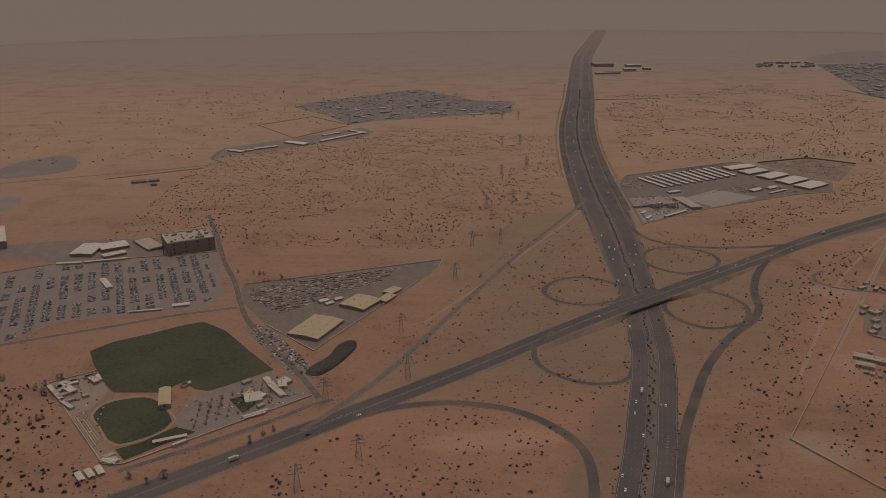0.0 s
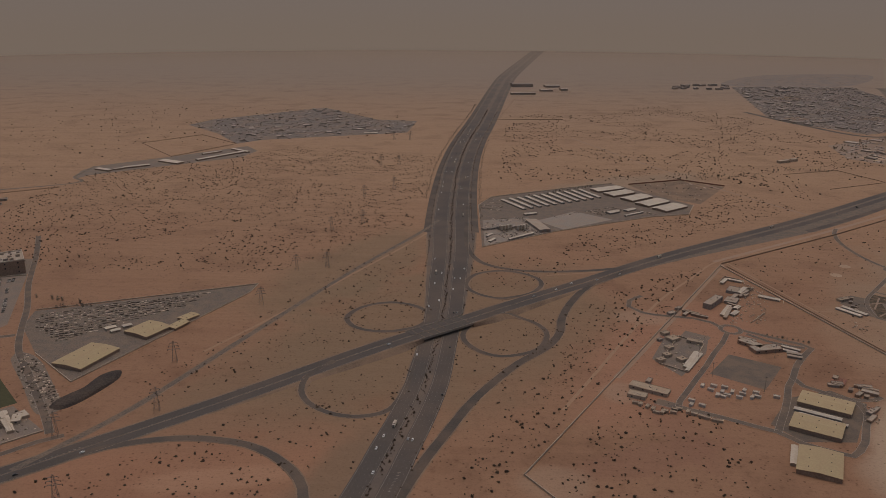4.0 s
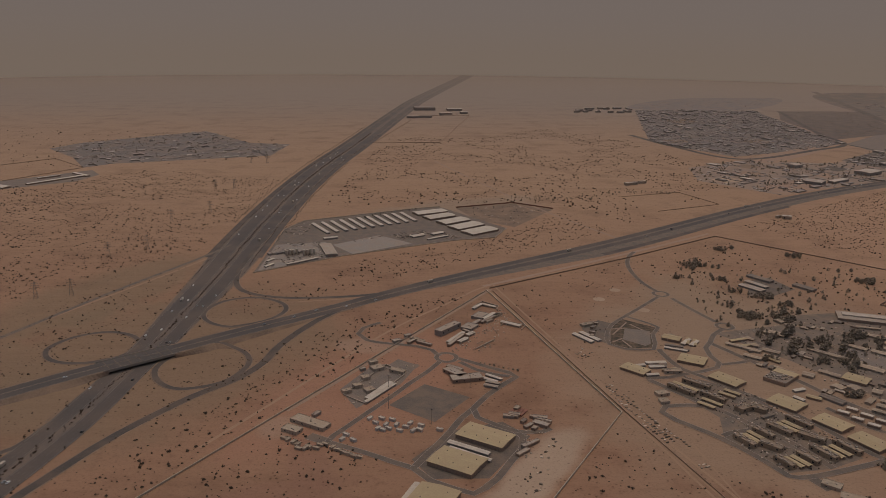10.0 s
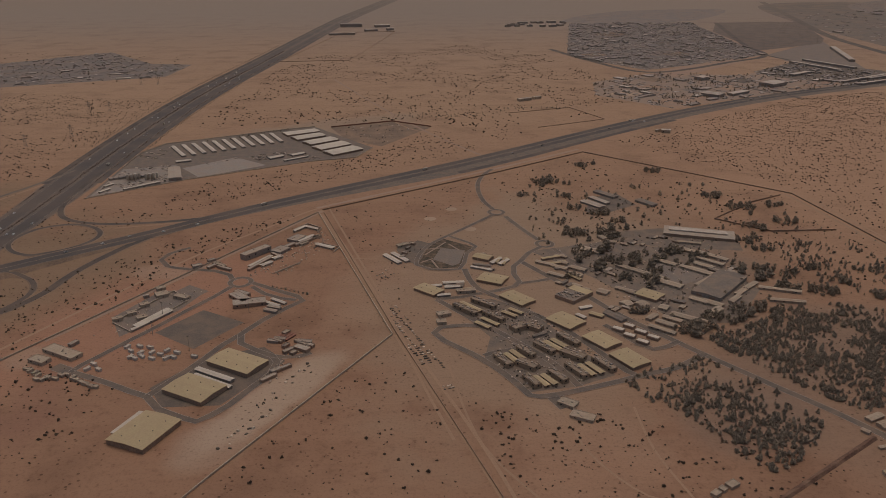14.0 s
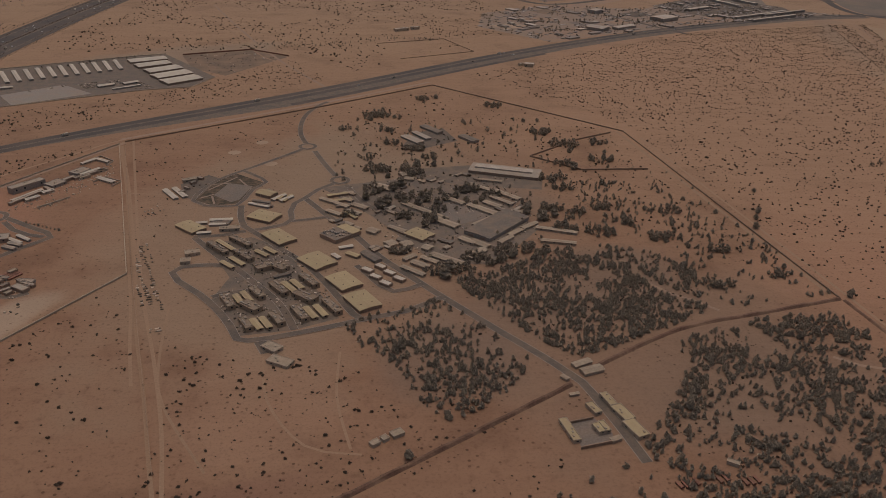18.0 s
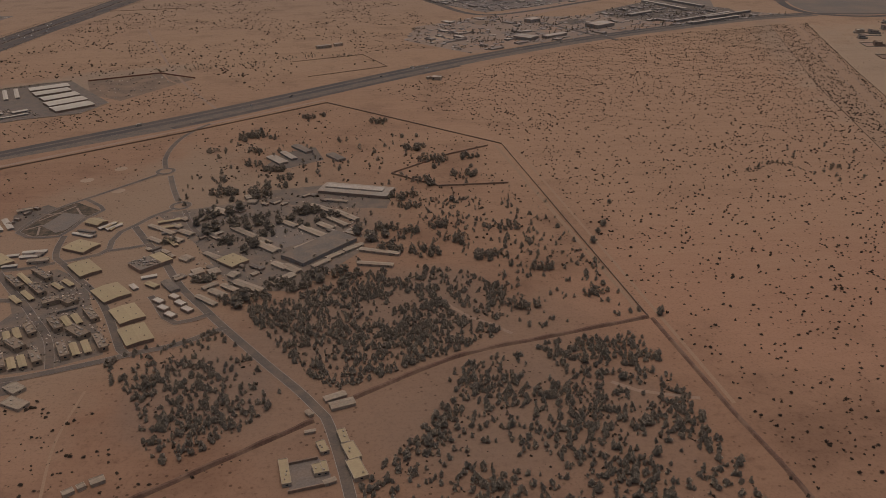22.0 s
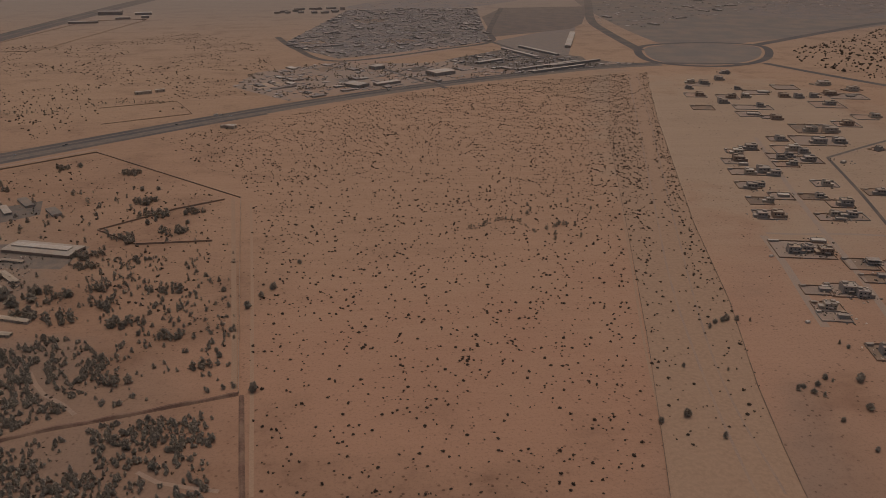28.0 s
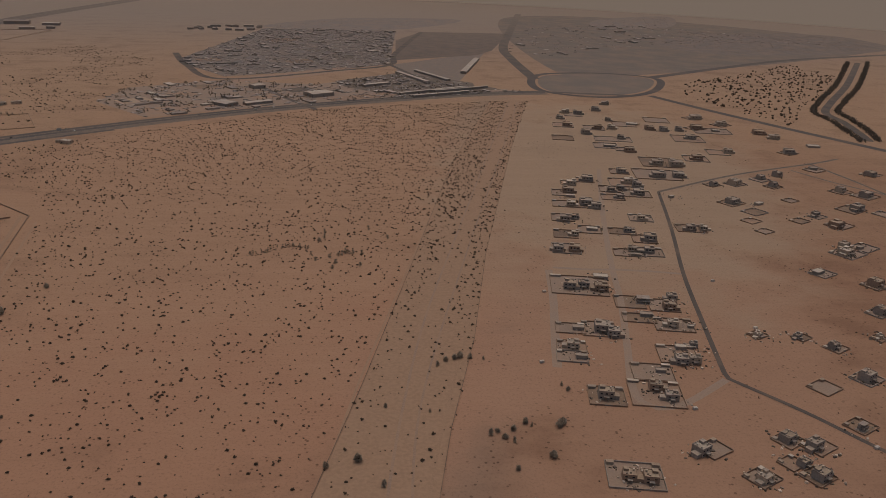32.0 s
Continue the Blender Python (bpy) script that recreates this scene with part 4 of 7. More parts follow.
earth_bund([(952, 495), (961, 408), (969, 346), (975, 250)], 3.0, 0.9, "low earth bank beside the perimeter fence")
wall("perimeter_fence", [(439, 812), (507, 549), (541, 428), (560, 360)], 0.9, 0.2, WALLB, "low perimeter fence on a sand strip", True, "fence")
wall("yard_wall", [(-281, 487), (-201, 392), (-190, 393), (-98, 476)], 0.8, 0.45, WALLP, "sandy wall round the sports club", False)
wall("yard_wall", [(-281, 487), (-256, 507)], 0.8, 0.45, WALLP, "sandy wall round the sports club", False)
wall("yard_wall", [(-500, 652), (-394, 729), (-329, 745), (-249, 768)], 0.8, 0.45, WALLP, "long wall behind the vehicle yard", False)
wall("yard_wall", [(-157, 590), (-110, 543), (-26, 725), (-23, 749), (-166, 690), (-198, 678)], 0.8, 0.45, WALLP, "wall round the builders' yard", False)
wall("yard_wall", [(193, 873), (281, 938), (409, 1007), (461, 1022), (481, 1070)], 0.8, 0.45, WALLP, "wall round the concrete works", False)
wall("yard_wall", [(196, 994), (197, 1059), (216, 1105), (362, 1182), (398, 1196)], 0.8, 0.45, WALLP, "wall round the concrete works", False)
wall("yard_wall", [(421, 1190), (506, 1224), (560, 1185)], 1.6, 0.4, RUST, "rust-red wall of a gravel plot", False)
wall("yard_wall", [(-394, 1498), (-311, 1595), (-223, 1500), (-301, 1372), (-394, 1498)], 0.8, 0.6, WALLB, "wall round an empty desert plot", False)
wall("yard_wall", [(272, 1832), (418, 1846), (520, 2400), (375, 2385), (272, 1832)], 0.9, 1.2, WALLB, "wall round a far desert compound", False)
wall("yard_wall", [(680, 1272), (780, 1309), (814, 1221), (708, 1172)], 0.7, 0.5, WALLB, "broken wall of an old farm plot", False)
wall("yard_wall", [(-497, 1070), (-383, 1141), (-346, 1051)], 0.7, 0.5, WALLB, "wall of a lonely desert plot", False)
wall("wire_fence", [(1470, 1459), (1332, 1033), (1238, 685), (1193, 522), (1163, 420), (1130, 310)], 0.4, 0.22, WIRE, "low sand-drifted fence along the scrub strip", False, "fence")
wall("wire_fence", [(1535, 1463), (1426, 1120), (1310, 730), (1270, 575), (1237, 470), (1222, 413), (1200, 320)], 0.4, 0.22, WIRE, "low sand-drifted fence along the scrub strip", False, "fence")

# ---- buildings ----
rnd = random.Random(7)
UNIT = Geo().box(0, 0, 0, 1, 1, 1).mesh("unit_block")


def unit(mat):
    me = UNIT.copy()
    me.materials.append(mat)
    return me


PANE, DOOR, UNITAC, SLAB = unit(GLASS), unit(WALLD), unit(ROOFG), unit(CONCRETE)
VENT = Geo().tube((0, 0, 0), (0, 0, 0.5), 0.3, 0.3, 6).mesh("vent")
VENT.materials.append(ROOFD)


def openings(e, L, W, h, storeys=1, every=4.5):
    """Windows and a door along the two long sides and the ends."""
    for s in (-1, 1):
        n = max(1, min(4, int(L / every)))
        for f in range(storeys):
            for i in range(n):
                x = (i + 0.5) * L / n - L / 2
                if f == 0 and i == n // 2:
                    put("door", DOOR, None, e, at=(x, s * W / 2, 0), size=(0.9, 0.14, min(1.6, h * 0.7)))
                else:
                    put("window", PANE, None, e, at=(x, s * W / 2, (f + 0.42) * h / storeys), size=(1.2, 0.12, h / storeys * 0.32))
    for s in (1,):
        put("window", PANE, None, e, at=(s * L / 2, 0, h * 0.45 / storeys), size=(0.12, 1.2, h / storeys * 0.32))


def hangar(x, y, L, W, h, turn, label="beige sheet-roofed warehouse with brown walls", roof=None, walls=None, group="", vents=True, name="warehouse"):
    e = thing(name, x, y, turn, label, "warehouse", group)
    rise = W * 0.035
    g = Geo().box(0, 0, 0, L, W, h)
    k = len(g.v)
    for s in (-1, 1):
        g.v += [(s * L / 2, -W / 2, h), (s * L / 2, 0, h + rise), (s * L / 2, W / 2, h)]
    g.f += [(k, k + 2, k + 1), (k + 3, k + 4, k + 5)]
    put("shell", g, walls or WALLD, e)
    top = put("roof", Geo().gable(L, W, h + 0.05, rise), roof or ROOFY, e)
    n = max(2, int(W / 5))
    for s in (-1, 1):
        for i in range(2):
            put("roller_door", DOOR, None, e, at=(s * L / 2, (i - 0.5) * W * 0.45, 0), size=(0.2, W * 0.2, h * 0.65))
    if vents:
        m = max(2, int(L / 8))
        for i in range(m):
            for s in (-1, 1):
                put("roof_vent", VENT, None, top, at=((i + 0.5) * L / m - L / 2, s * W / 4, h + rise / 2), size=(1.2, 1.2, 1.0))
    return e


def hut(x, y, L, W, h, turn, label="long low barrack with a pale roof", roof=None, walls=None, group="", flat=False, name="hut", plain=False, category="hut"):
    e = thing(name, x, y, turn, label, category, group)
    put("shell", Geo().box(0, 0, 0, L, W, h), walls or WALLP, e)
    if flat:
        top = put("roof", Geo().box(0, 0, h, L + 0.3, W + 0.3, 0.2), roof or ROOFT, e)
        g = Geo()
        for s in (-1, 1):
            g.box(0, s * (W / 2), h + 0.2, L + 0.3, 0.2, 0.25).box(s * (L / 2), 0, h + 0.2, 0.2, W - 0.2, 0.25)
        put("parapet", g, walls or WALLP, e)
        for i in range(0 if plain else min(4, 1 + int(L / 8))):
            put("rooftop_unit", UNITAC, None, top, at=(rnd.uniform(-L / 3, L / 3), rnd.uniform(-W / 4, W / 4), h + 0.2), size=(1.0, 0.7, 0.5))
    else:
        put("roof", Geo().gable(L, W, h, W * 0.12), roof or ROOFT, e)
    if not plain:
        openings(e, L, W, h, 2 if h > 5 else 1)
    return e


def rows(fn, data, **kw):
    return [fn(*q, **kw) for q in data]


# sports club
rows(hut, [(-192.8, 467, 23.9, 7.1, 3.1, -71)], label="sports pavilion with a yellow roof beside the oval", roof=ROOFY, name="pavilion", category="pavilion")
rows(hut, [(-135.4, 469.2, 12.6, 11, 2.2, -68), (-120.7, 488.9, 11, 5.6, 2.2, -71), (-260.8, 476.7, 12.1, 5.3, 2.2, -40), (-250.4, 490.5, 10.1, 4, 2.2, -41), (-267.3, 484.2, 9, 5, 1.8, -41)],
     label="flat-roofed clubhouse block with pale walls", roof=ROOFW, flat=True, name="clubhouse", category="building")
rows(hut, [(-129.6, 448.9, 14.1, 4, 1.5, 35), (-125.4, 485.5, 30.3, 4, 1.5, -55), (-172.4, 419.2, 19.3, 2.5, 1.5, 25), (-208.5, 379.2, 9, 3, 1.5, -49), (-204.3, 382.4, 9, 3, 1.5, -49), (-200.1, 385.6, 9, 3, 1.5, -51), (-198.3, 395, 8.9, 5, 1.5, -9)],
     label="low white cabin of the sports club", roof=ROOFW, name="cabin", category="cabin")
for x, y in [(428, 546), (434, 539), (442, 544), (448, 537), (440, 529), (432, 558), (514, 700), (517, 712), (521, 722), (512, 692)]:
    hut(x, y, rnd.uniform(4, 7), rnd.uniform(2.2, 3.5), 1.7, rnd.choice((-33, 57)), label="small grey-roofed hut beside the yard", roof=rnd.choice((ROOFG, ROOFT, ROOFD)), walls=WALLD, flat=True, name="yard_hut", plain=True, category="hut")
for x, y in [(-270, 481), (-264, 490), (-257, 497), (-262, 470), (-254, 463), (-268, 474), (-201, 400), (-196, 396), (-247, 470), (-186, 486), (-140, 480), (-146, 492), (-128, 460)]:
    hut(x, y, rnd.uniform(4, 7), rnd.uniform(2.5, 4), 1.6, rnd.choice((-41, 49)), label="beige flat-roofed hut of the sports club", roof=rnd.choice((ROOFY, ROOFT, ROOFG)), walls=WALLP, flat=True, name="club_hut", plain=True, category="hut")
rows(hut, [(-255.9, 497.1, 9.1, 3, 1.6, 42), (-249.5, 495.2, 12.4, 2.6, 1.6, -52), (-266.1, 480.1, 9.8, 6, 1.6, -27), (-263.2, 487.4, 5.7, 6, 1.6, 36), (-269.1, 473.2, 25.1, 3, 1.5, -46), (-252.9, 457.0, 13.7, 3, 1.5, -38), (-199.5, 394.6, 8.5, 4, 1.5, -22), (-128.6, 449.9, 16.9, 2.6, 1.6, 37), (-139.6, 474.5, 7.6, 5, 2, 55), (-131.2, 470.9, 8.7, 5, 2, 62), (-123.1, 480.5, 19.8, 3, 1.6, -50), (-119.4, 494.5, 8.8, 5, 1.8, -46), (-165.0, 414.7, 8.9, 2.4, 1.5, 46), (-185.8, 487.2, 7.2, 3, 1.6, 44)], label="pale shed of the sports club along its wall", roof=ROOFW, walls=WALLP, flat=True, plain=True, name="club_shed", category="shed")
e = thing("bleachers", -226, 428, -50, "pale stepped seating beside the cricket oval", "seating")
for i in range(5):
    put("seat_row", Geo().box(0, i * 1.5 - 3, 0, 44 - i * 4, 0.9, 0.8 - 0.12 * i), ROOFT if i % 2 else WALLB, e)
# vehicle yard
rows(hangar, [(-380.9, 765.6, 33.9, 21.8, 3.1, -88), (-359.8, 778.3, 26.7, 20.2, 3.1, 36), (-348.5, 753.6, 21.6, 9.1, 2.6, 40), (-499.2, 790.6, 62.4, 36.2, 8, -59)], roof=ROOFW, label="white-roofed depot shed behind the vehicle yard", group="depot sheds")
rows(hangar, [(-325.5, 785, 36.4, 16.3, 2.6, -47)], roof=ROOFG, walls=WALLG, label="grey depot hall beside the factory")


def factory():
    x, y, L, W, h, turn = -281.7, 778.2, 45.7, 34, 13, 30
    e = thing("factory", x, y, turn, "large dark-walled block with a pale roof full of plant", "building")
    put("shell", Geo().box(0, 0, 0, L, W, h), WALLD, e)
    top = put("roof", Geo().box(0, 0, h, L, W, 0.3), ROOFG, e)
    g = Geo()
    for s in (-1, 1):
        g.box(0, s * W / 2, h + 0.3, L + 0.6, 0.6, 1.1).box(s * L / 2, 0, h + 0.3, 0.6, W - 0.6, 1.1)
    put("parapet", g, ROOFW, e)
    for i in range(26):
        put("roof_plant", UNITAC if i % 3 else SLAB, None, top, at=(rnd.uniform(-20, 20), rnd.uniform(-14, 14), h + 0.3), size=(rnd.uniform(1, 4), rnd.uniform(1, 3), rnd.uniform(0.8, 2.4)))
    openings(e, L, W, h, 3, 5)
    put("mast", Geo().tube((-26, -6, 0), (-26, -6, 22), 0.6, 0.3), STEEL, e)


factory()
rows(hut, [(-381, 727.1, 23.3, 3, 1.8, 9), (-349.3, 736.9, 38.5, 3, 1.8, 19), (-237.2, 626.1, 13.6, 5, 1.8, 18), (-322, 673.9, 26.1, 5, 1.8, -53), (-262.5, 613.2, 26.1, 1.5, 1.5, 14)], label="white sun canopy at the vehicle yard", roof=ROOFW, name="canopy", category="canopy", plain=True)
# builders' yard
rows(hangar, [(-115.1, 582, 39.4, 27, 2.6, 69), (-87.2, 634.1, 26.3, 24.7, 2.6, 62), (-63.1, 662.5, 14.9, 9.8, 2.2, 58), (-66.2, 645, 17, 8.9, 2.2, 66)], label="beige sheet-roofed warehouse of the builders' yard", group="builders' sheds")
rows(hut, [(-119.4, 638.4, 8.3, 5, 1.8, 41), (-113.2, 632.9, 7.5, 4, 1.8, 41), (-107.5, 643.1, 6.9, 4.3, 1.8, 41)], label="white site office in the builders' yard", roof=ROOFW, name="site_office", category="cabin")
# concrete works
rows(hangar, [(383.5, 1154.8, 46.4, 18.6, 2.6, 28), (395.4, 1129.4, 41.8, 20.2, 2.6, 33), (413.4, 1103.5, 42.5, 21.2, 2.6, 37), (428.8, 1077, 44.8, 22.2, 2.6, 38), (444.6, 1051.1, 44.3, 23.2, 2.6, 38)],
     label="large white-roofed warehouse of the works", roof=ROOFW, group="white warehouses", vents=False)
hangar(263.1, 957.6, 46.8, 13.1, 3.3, -75, label="long grey-roofed hall of the concrete works", roof=ROOFG, walls=WALLG, vents=False)
for i in range(11):
    q = i / 10
    hut(242.5 + 111 * q, 1062 + 66 * q, 56 - 4 * q, 4.6, 1.9, -63 - 4 * q, label="long white-roofed storage shed in a row", roof=ROOFW, walls=WALLG, group="storage sheds", name="storage_shed", plain=True, category="shed")
rows(hut, [(239.4, 914, 40.2, 3, 1.9, 41), (259.8, 1014.2, 17.2, 6, 1.9, 24), (365.6, 1026.2, 18.6, 8, 1.9, 38), (390.1, 1038.4, 17.1, 7, 1.9, 38), (390.7, 1018.4, 32.3, 3, 1.8, 36), (205.4, 898.4, 14.1, 3, 1.5, 60), (203.4, 918.5, 12, 3, 1.5, 60)],
     label="low works shed with a pale roof", roof=ROOFW, walls=WALLG, name="works_shed", category="shed")


def batching_plant(x, y):
    e = thing("batching_plant", x, y, 30, "grey concrete batching plant with silos and conveyor", "plant")
    for i in range(4):
        put("silo", Geo().tube((i * 4 - 6, 0, 3), (i * 4 - 6, 0, 7.5), 1.4, sides=10).tube((i * 4 - 6, 0, 1), (i * 4 - 6, 0, 3), 0.4, 1.4, 10), ROOFW, e)
        for s in (-1, 1):
            put("silo_leg", Geo().tube((i * 4 - 6 + s, 0, 0), (i * 4 - 6 + s, 0, 4), 0.2), STEEL, e)
    put("mixer_house", Geo().box(0, 6, 0, 9, 5, 5), ROOFG, e)
    put("conveyor", Geo().tube((-14, 14, 0.5), (0, 6, 5), 0.7, sides=4), STEEL, e)
    for i in range(5):
        put("aggregate_bin", Geo().box(-20 + i * 5, 16, 0, 4.4, 7, 2.4, 0, 0.9), CONCRETE, e)


batching_plant(243, 940)
batching_plant(224, 938)
# school compound
rows(hangar, [(406.9, 517.4, 33, 19.5, 2.9, -33), (387.4, 486.5, 30.2, 21.3, 2.9, -32), (370.2, 443.8, 30.2, 24, 2.9, 64)], label="big beige-roofed store with brown walls", group="big stores")
rows(hut, [(400.2, 606.6, 23.3, 9.8, 2.6, 12), (392.2, 615.8, 18.9, 8.1, 2.6, -49), (392.2, 624.2, 13.3, 4.4, 2.2, -36)], label="two-storey office wing with a pale roof terrace", roof=ROOFG, walls=WALLD, flat=True, name="office_wing", category="building")
rows(hut, [(417.2, 593.1, 10.2, 3, 1.8, -25), (419, 598.6, 10.2, 3, 1.8, -25)], label="parking canopy beside the offices", roof=ROOFG, walls=WALLG, name="canopy", plain=True, category="canopy")
rows(hut, [(336.3, 586.3, 31.3, 3.4, 1.8, 59), (396.2, 688.2, 26.8, 3.4, 1.8, 58), (428.4, 739.5, 18.8, 4, 1.8, 52), (446.3, 719.9, 18.8, 4.2, 1.8, -35), (420.3, 765.9, 15.6, 3, 1.8, 55), (431, 767.9, 14.8, 3, 1.8, -35), (358.9, 453.1, 22.2, 3.4, 1.8, 66), (401.9, 682, 11.1, 4, 1.8, 50), (408.8, 696, 9.1, 4, 1.8, 50)],
     label="long low service building with a pale roof", roof=ROOFW, name="service_building", category="building")
rows(hut, [(395.3, 503.7, 28.7, 3.6, 1.8, -33)], label="long white parking canopy between the stores", roof=ROOFW, walls=WALLG, plain=True, name="canopy", category="canopy")
rows(hut, [(427.5, 727.7, 9.1, 4, 1.8, 48), (437.1, 743.5, 9.1, 4, 1.8, 48), (364.1, 683, 14.4, 3, 1.8, -40), (293.4, 538, 27.1, 8.8, 2.2, -32), (282.8, 528.5, 12.1, 7.4, 2.2, -28), (329.8, 636.5, 6.5, 4.5, 2.2, 30), (333.2, 625.6, 8.9, 7.8, 2.2, 30), (325.5, 607.9, 6, 5, 2.2, 30), (320.4, 594.3, 6, 5, 2.2, 30), (329.6, 586.8, 7, 5.9, 2.2, 30), (313.3, 585.3, 6.5, 4.5, 2.2, 30), (349.1, 619.9, 11.9, 5.2, 2.2, -28)],
     label="small flat-roofed beige building of the compound", flat=True, name="small_building", category="building")
rows(hut, [(322.4, 623.7, 4, 3, 1.8, 30), (347.2, 681, 7.3, 4.4, 1.9, 30), (356.2, 692.4, 6.1, 3.4, 1.9, 37), (445.7, 543, 9.3, 4.1, 1.9, -12), (431.7, 506.6, 7.1, 3.3, 1.9, 40), (425, 546, 3, 7.5, 1.5, 75), (429, 549, 3, 7.5, 1.5, 75), (295.9, 550.4, 6.7, 3, 1.8, 58), (390.3, 705.1, 27.6, 7, 4.6, 50), (409.5, 712.3, 14, 10.3, 2.2, 58), (420.4, 740, 14.7, 9.8, 2.2, 58)],
     label="flat-roofed grey-brown block of the compound", walls=WALLG, roof=ROOFG, flat=True, name="block", category="building")
CABINS = [(332, 544), (336, 538), (340, 544), (343, 535), (347, 542), (345, 530), (350, 535), (352, 527), (356, 532), (361, 527), (365, 528), (341, 528), (338, 530), (318, 522), (323, 515), (316, 516), (378, 528), (366, 534), (359, 537)]
for i, (x, y) in enumerate(CABINS):
    hut(x, y, 4.2, 2.0, 1.5, (-32, 58)[i % 3 == 0] + rnd.uniform(-8, 8), label="white portable cabin on the sand", roof=ROOFW, walls=WALLW, flat=True, group="portable cabins", name="portable_cabin", category="cabin", plain=True)
rows(hut, [(395.6, 496.4, 29.1, 2.6, 1.6, -34), (337.6, 582.5, 35.8, 2.4, 1.6, 57), (416.6, 604.5, 14.5, 2.6, 1.5, -36), (420.8, 609.1, 13.9, 2.4, 1.5, -39)], label="long pale sun canopy over parked cars", roof=ROOFW, walls=WALLG, plain=True, name="canopy", category="canopy")
rows(hut, [(396.3, 682.6, 28.4, 3, 1.8, 61), (429.4, 733.9, 27.9, 3, 1.8, 51), (414.1, 720.3, 19.4, 4, 2, 54), (407.5, 701.2, 11.3, 3, 1.8, -47), (360.4, 681.4, 13.1, 3, 1.7, 53), (369.6, 675.4, 14.3, 3, 1.7, -34), (445.0, 534.3, 10.8, 5, 2, -34), (447.5, 539.5, 10.8, 3, 1.8, -30), (436.4, 532.1, 7.5, 3, 1.8, 42), (436.1, 509.6, 10.7, 2.6, 1.7, 42), (428.4, 498.4, 11.0, 3, 1.5, 44)], label="long low annex of the compound with a pale roof", roof=ROOFG, walls=WALLD, flat=True, plain=True, name="compound_annex", category="building")
rows(hut, [(429.7, 556.9, 9.5, 1.5, 1.0, 57), (431.7, 555.1, 9.5, 1.5, 1.0, 57), (433.6, 553.3, 9.5, 1.5, 1.0, 57), (435.6, 551.6, 9.4, 1.5, 1.0, 56)], label="rust-red stack of long crates on the sand", roof=RUST, walls=RUST, plain=True, name="crate_stack", category="stack")
wall("yard_wall", [(416, 766), (426, 781), (440, 768), (437, 757)], 1.1, 0.35, WALLP, "low pale wall inside the compound", False)
wall("yard_wall", [(437, 717), (443, 728), (459, 718), (454, 707)], 1.1, 0.35, WALLP, "low pale wall inside the compound", False)
wall("yard_wall", [(411, 664), (429, 685)], 1.1, 0.35, WALLP, "low pale wall inside the compound", False)
wall("yard_wall", [(311, 581), (340, 633), (355, 616), (328, 566), (311, 581)], 1.1, 0.35, WALLP, "low pale wall inside the compound", False)
for x, y in [(279, 518), (282, 516), (286, 513), (289, 510), (290, 505), (294, 505), (296, 507), (301, 505), (303, 509), (306, 510), (311, 506), (314, 503), (318, 500), (321, 498), (325, 495), (328, 494)]:
    hut(x, y, 4.0, 2.0, 1.4, rnd.choice((-20, -32, 58)), label="sandy white container in a row", roof=ROOFT, walls=WALLP, flat=True, group="container row", name="container", category="container", plain=True)
area("school_yard", [(339, 630), (349, 645), (366, 632), (357, 619)], YARD, 0.08, label="faint grey practice pitch", category="field")
rows(hut, [(575.5, 669.4, 14.7, 2.4, 1.5, -22), (578.3, 662.5, 14.1, 2.4, 1.5, -22), (658.1, 569.0, 16.9, 6, 1.8, -56), (641.7, 660.0, 17.8, 2.6, 1.5, 14), (554.7, 631.3, 5.6, 3, 1.6, -4), (550.4, 629.1, 12.9, 2.6, 1.6, -17), (601.0, 544.8, 11.3, 2.4, 1.5, 28)], label="dark-roofed parking shelter in the camp", roof=ROOFD, walls=WALLG, plain=True, name="shelter", category="shelter")
rows(hut, [(578.2, 685.0, 14.5, 9.8, 2.4, -33), (633.5, 681.5, 16.2, 3, 1.8, 18), (636.6, 669.7, 16.0, 3, 1.8, 17), (644.6, 639.9, 14.4, 3, 1.7, -57), (645.9, 571.9, 10.1, 4, 1.8, -40), (556.9, 621.1, 12.0, 3, 1.7, 15), (589.9, 679.3, 13.4, 2.6, 1.5, 68), (594.8, 676.1, 14.4, 2.6, 1.5, 70)], label="long yellowish camp store beside the street", roof=ROOFY, walls=WALLD, plain=True, name="camp_store", category="building")
MESS = thing("mess_hall", 637, 606, -48, "yellow-roofed mess hall with a cluttered service roof", "building")
put("shell", Geo().box(0, 0, 0, 17, 24, 2.8), WALLD, MESS)
put("roof", Geo().box(0, 8, 2.8, 17.4, 8.4, 0.25), ROOFY, MESS)
put("service_roof", Geo().box(0, -4, 2.8, 17.2, 15, 0.12), ROOFD, MESS)
for i in range(26):
    put("rooftop_unit", UNITAC if i % 3 else SLAB, None, MESS, at=(rnd.uniform(-7.5, 7.5), rnd.uniform(-11, 2.5), 2.92), size=(rnd.uniform(0.8, 2), rnd.uniform(0.8, 1.6), rnd.uniform(0.5, 1.2)))
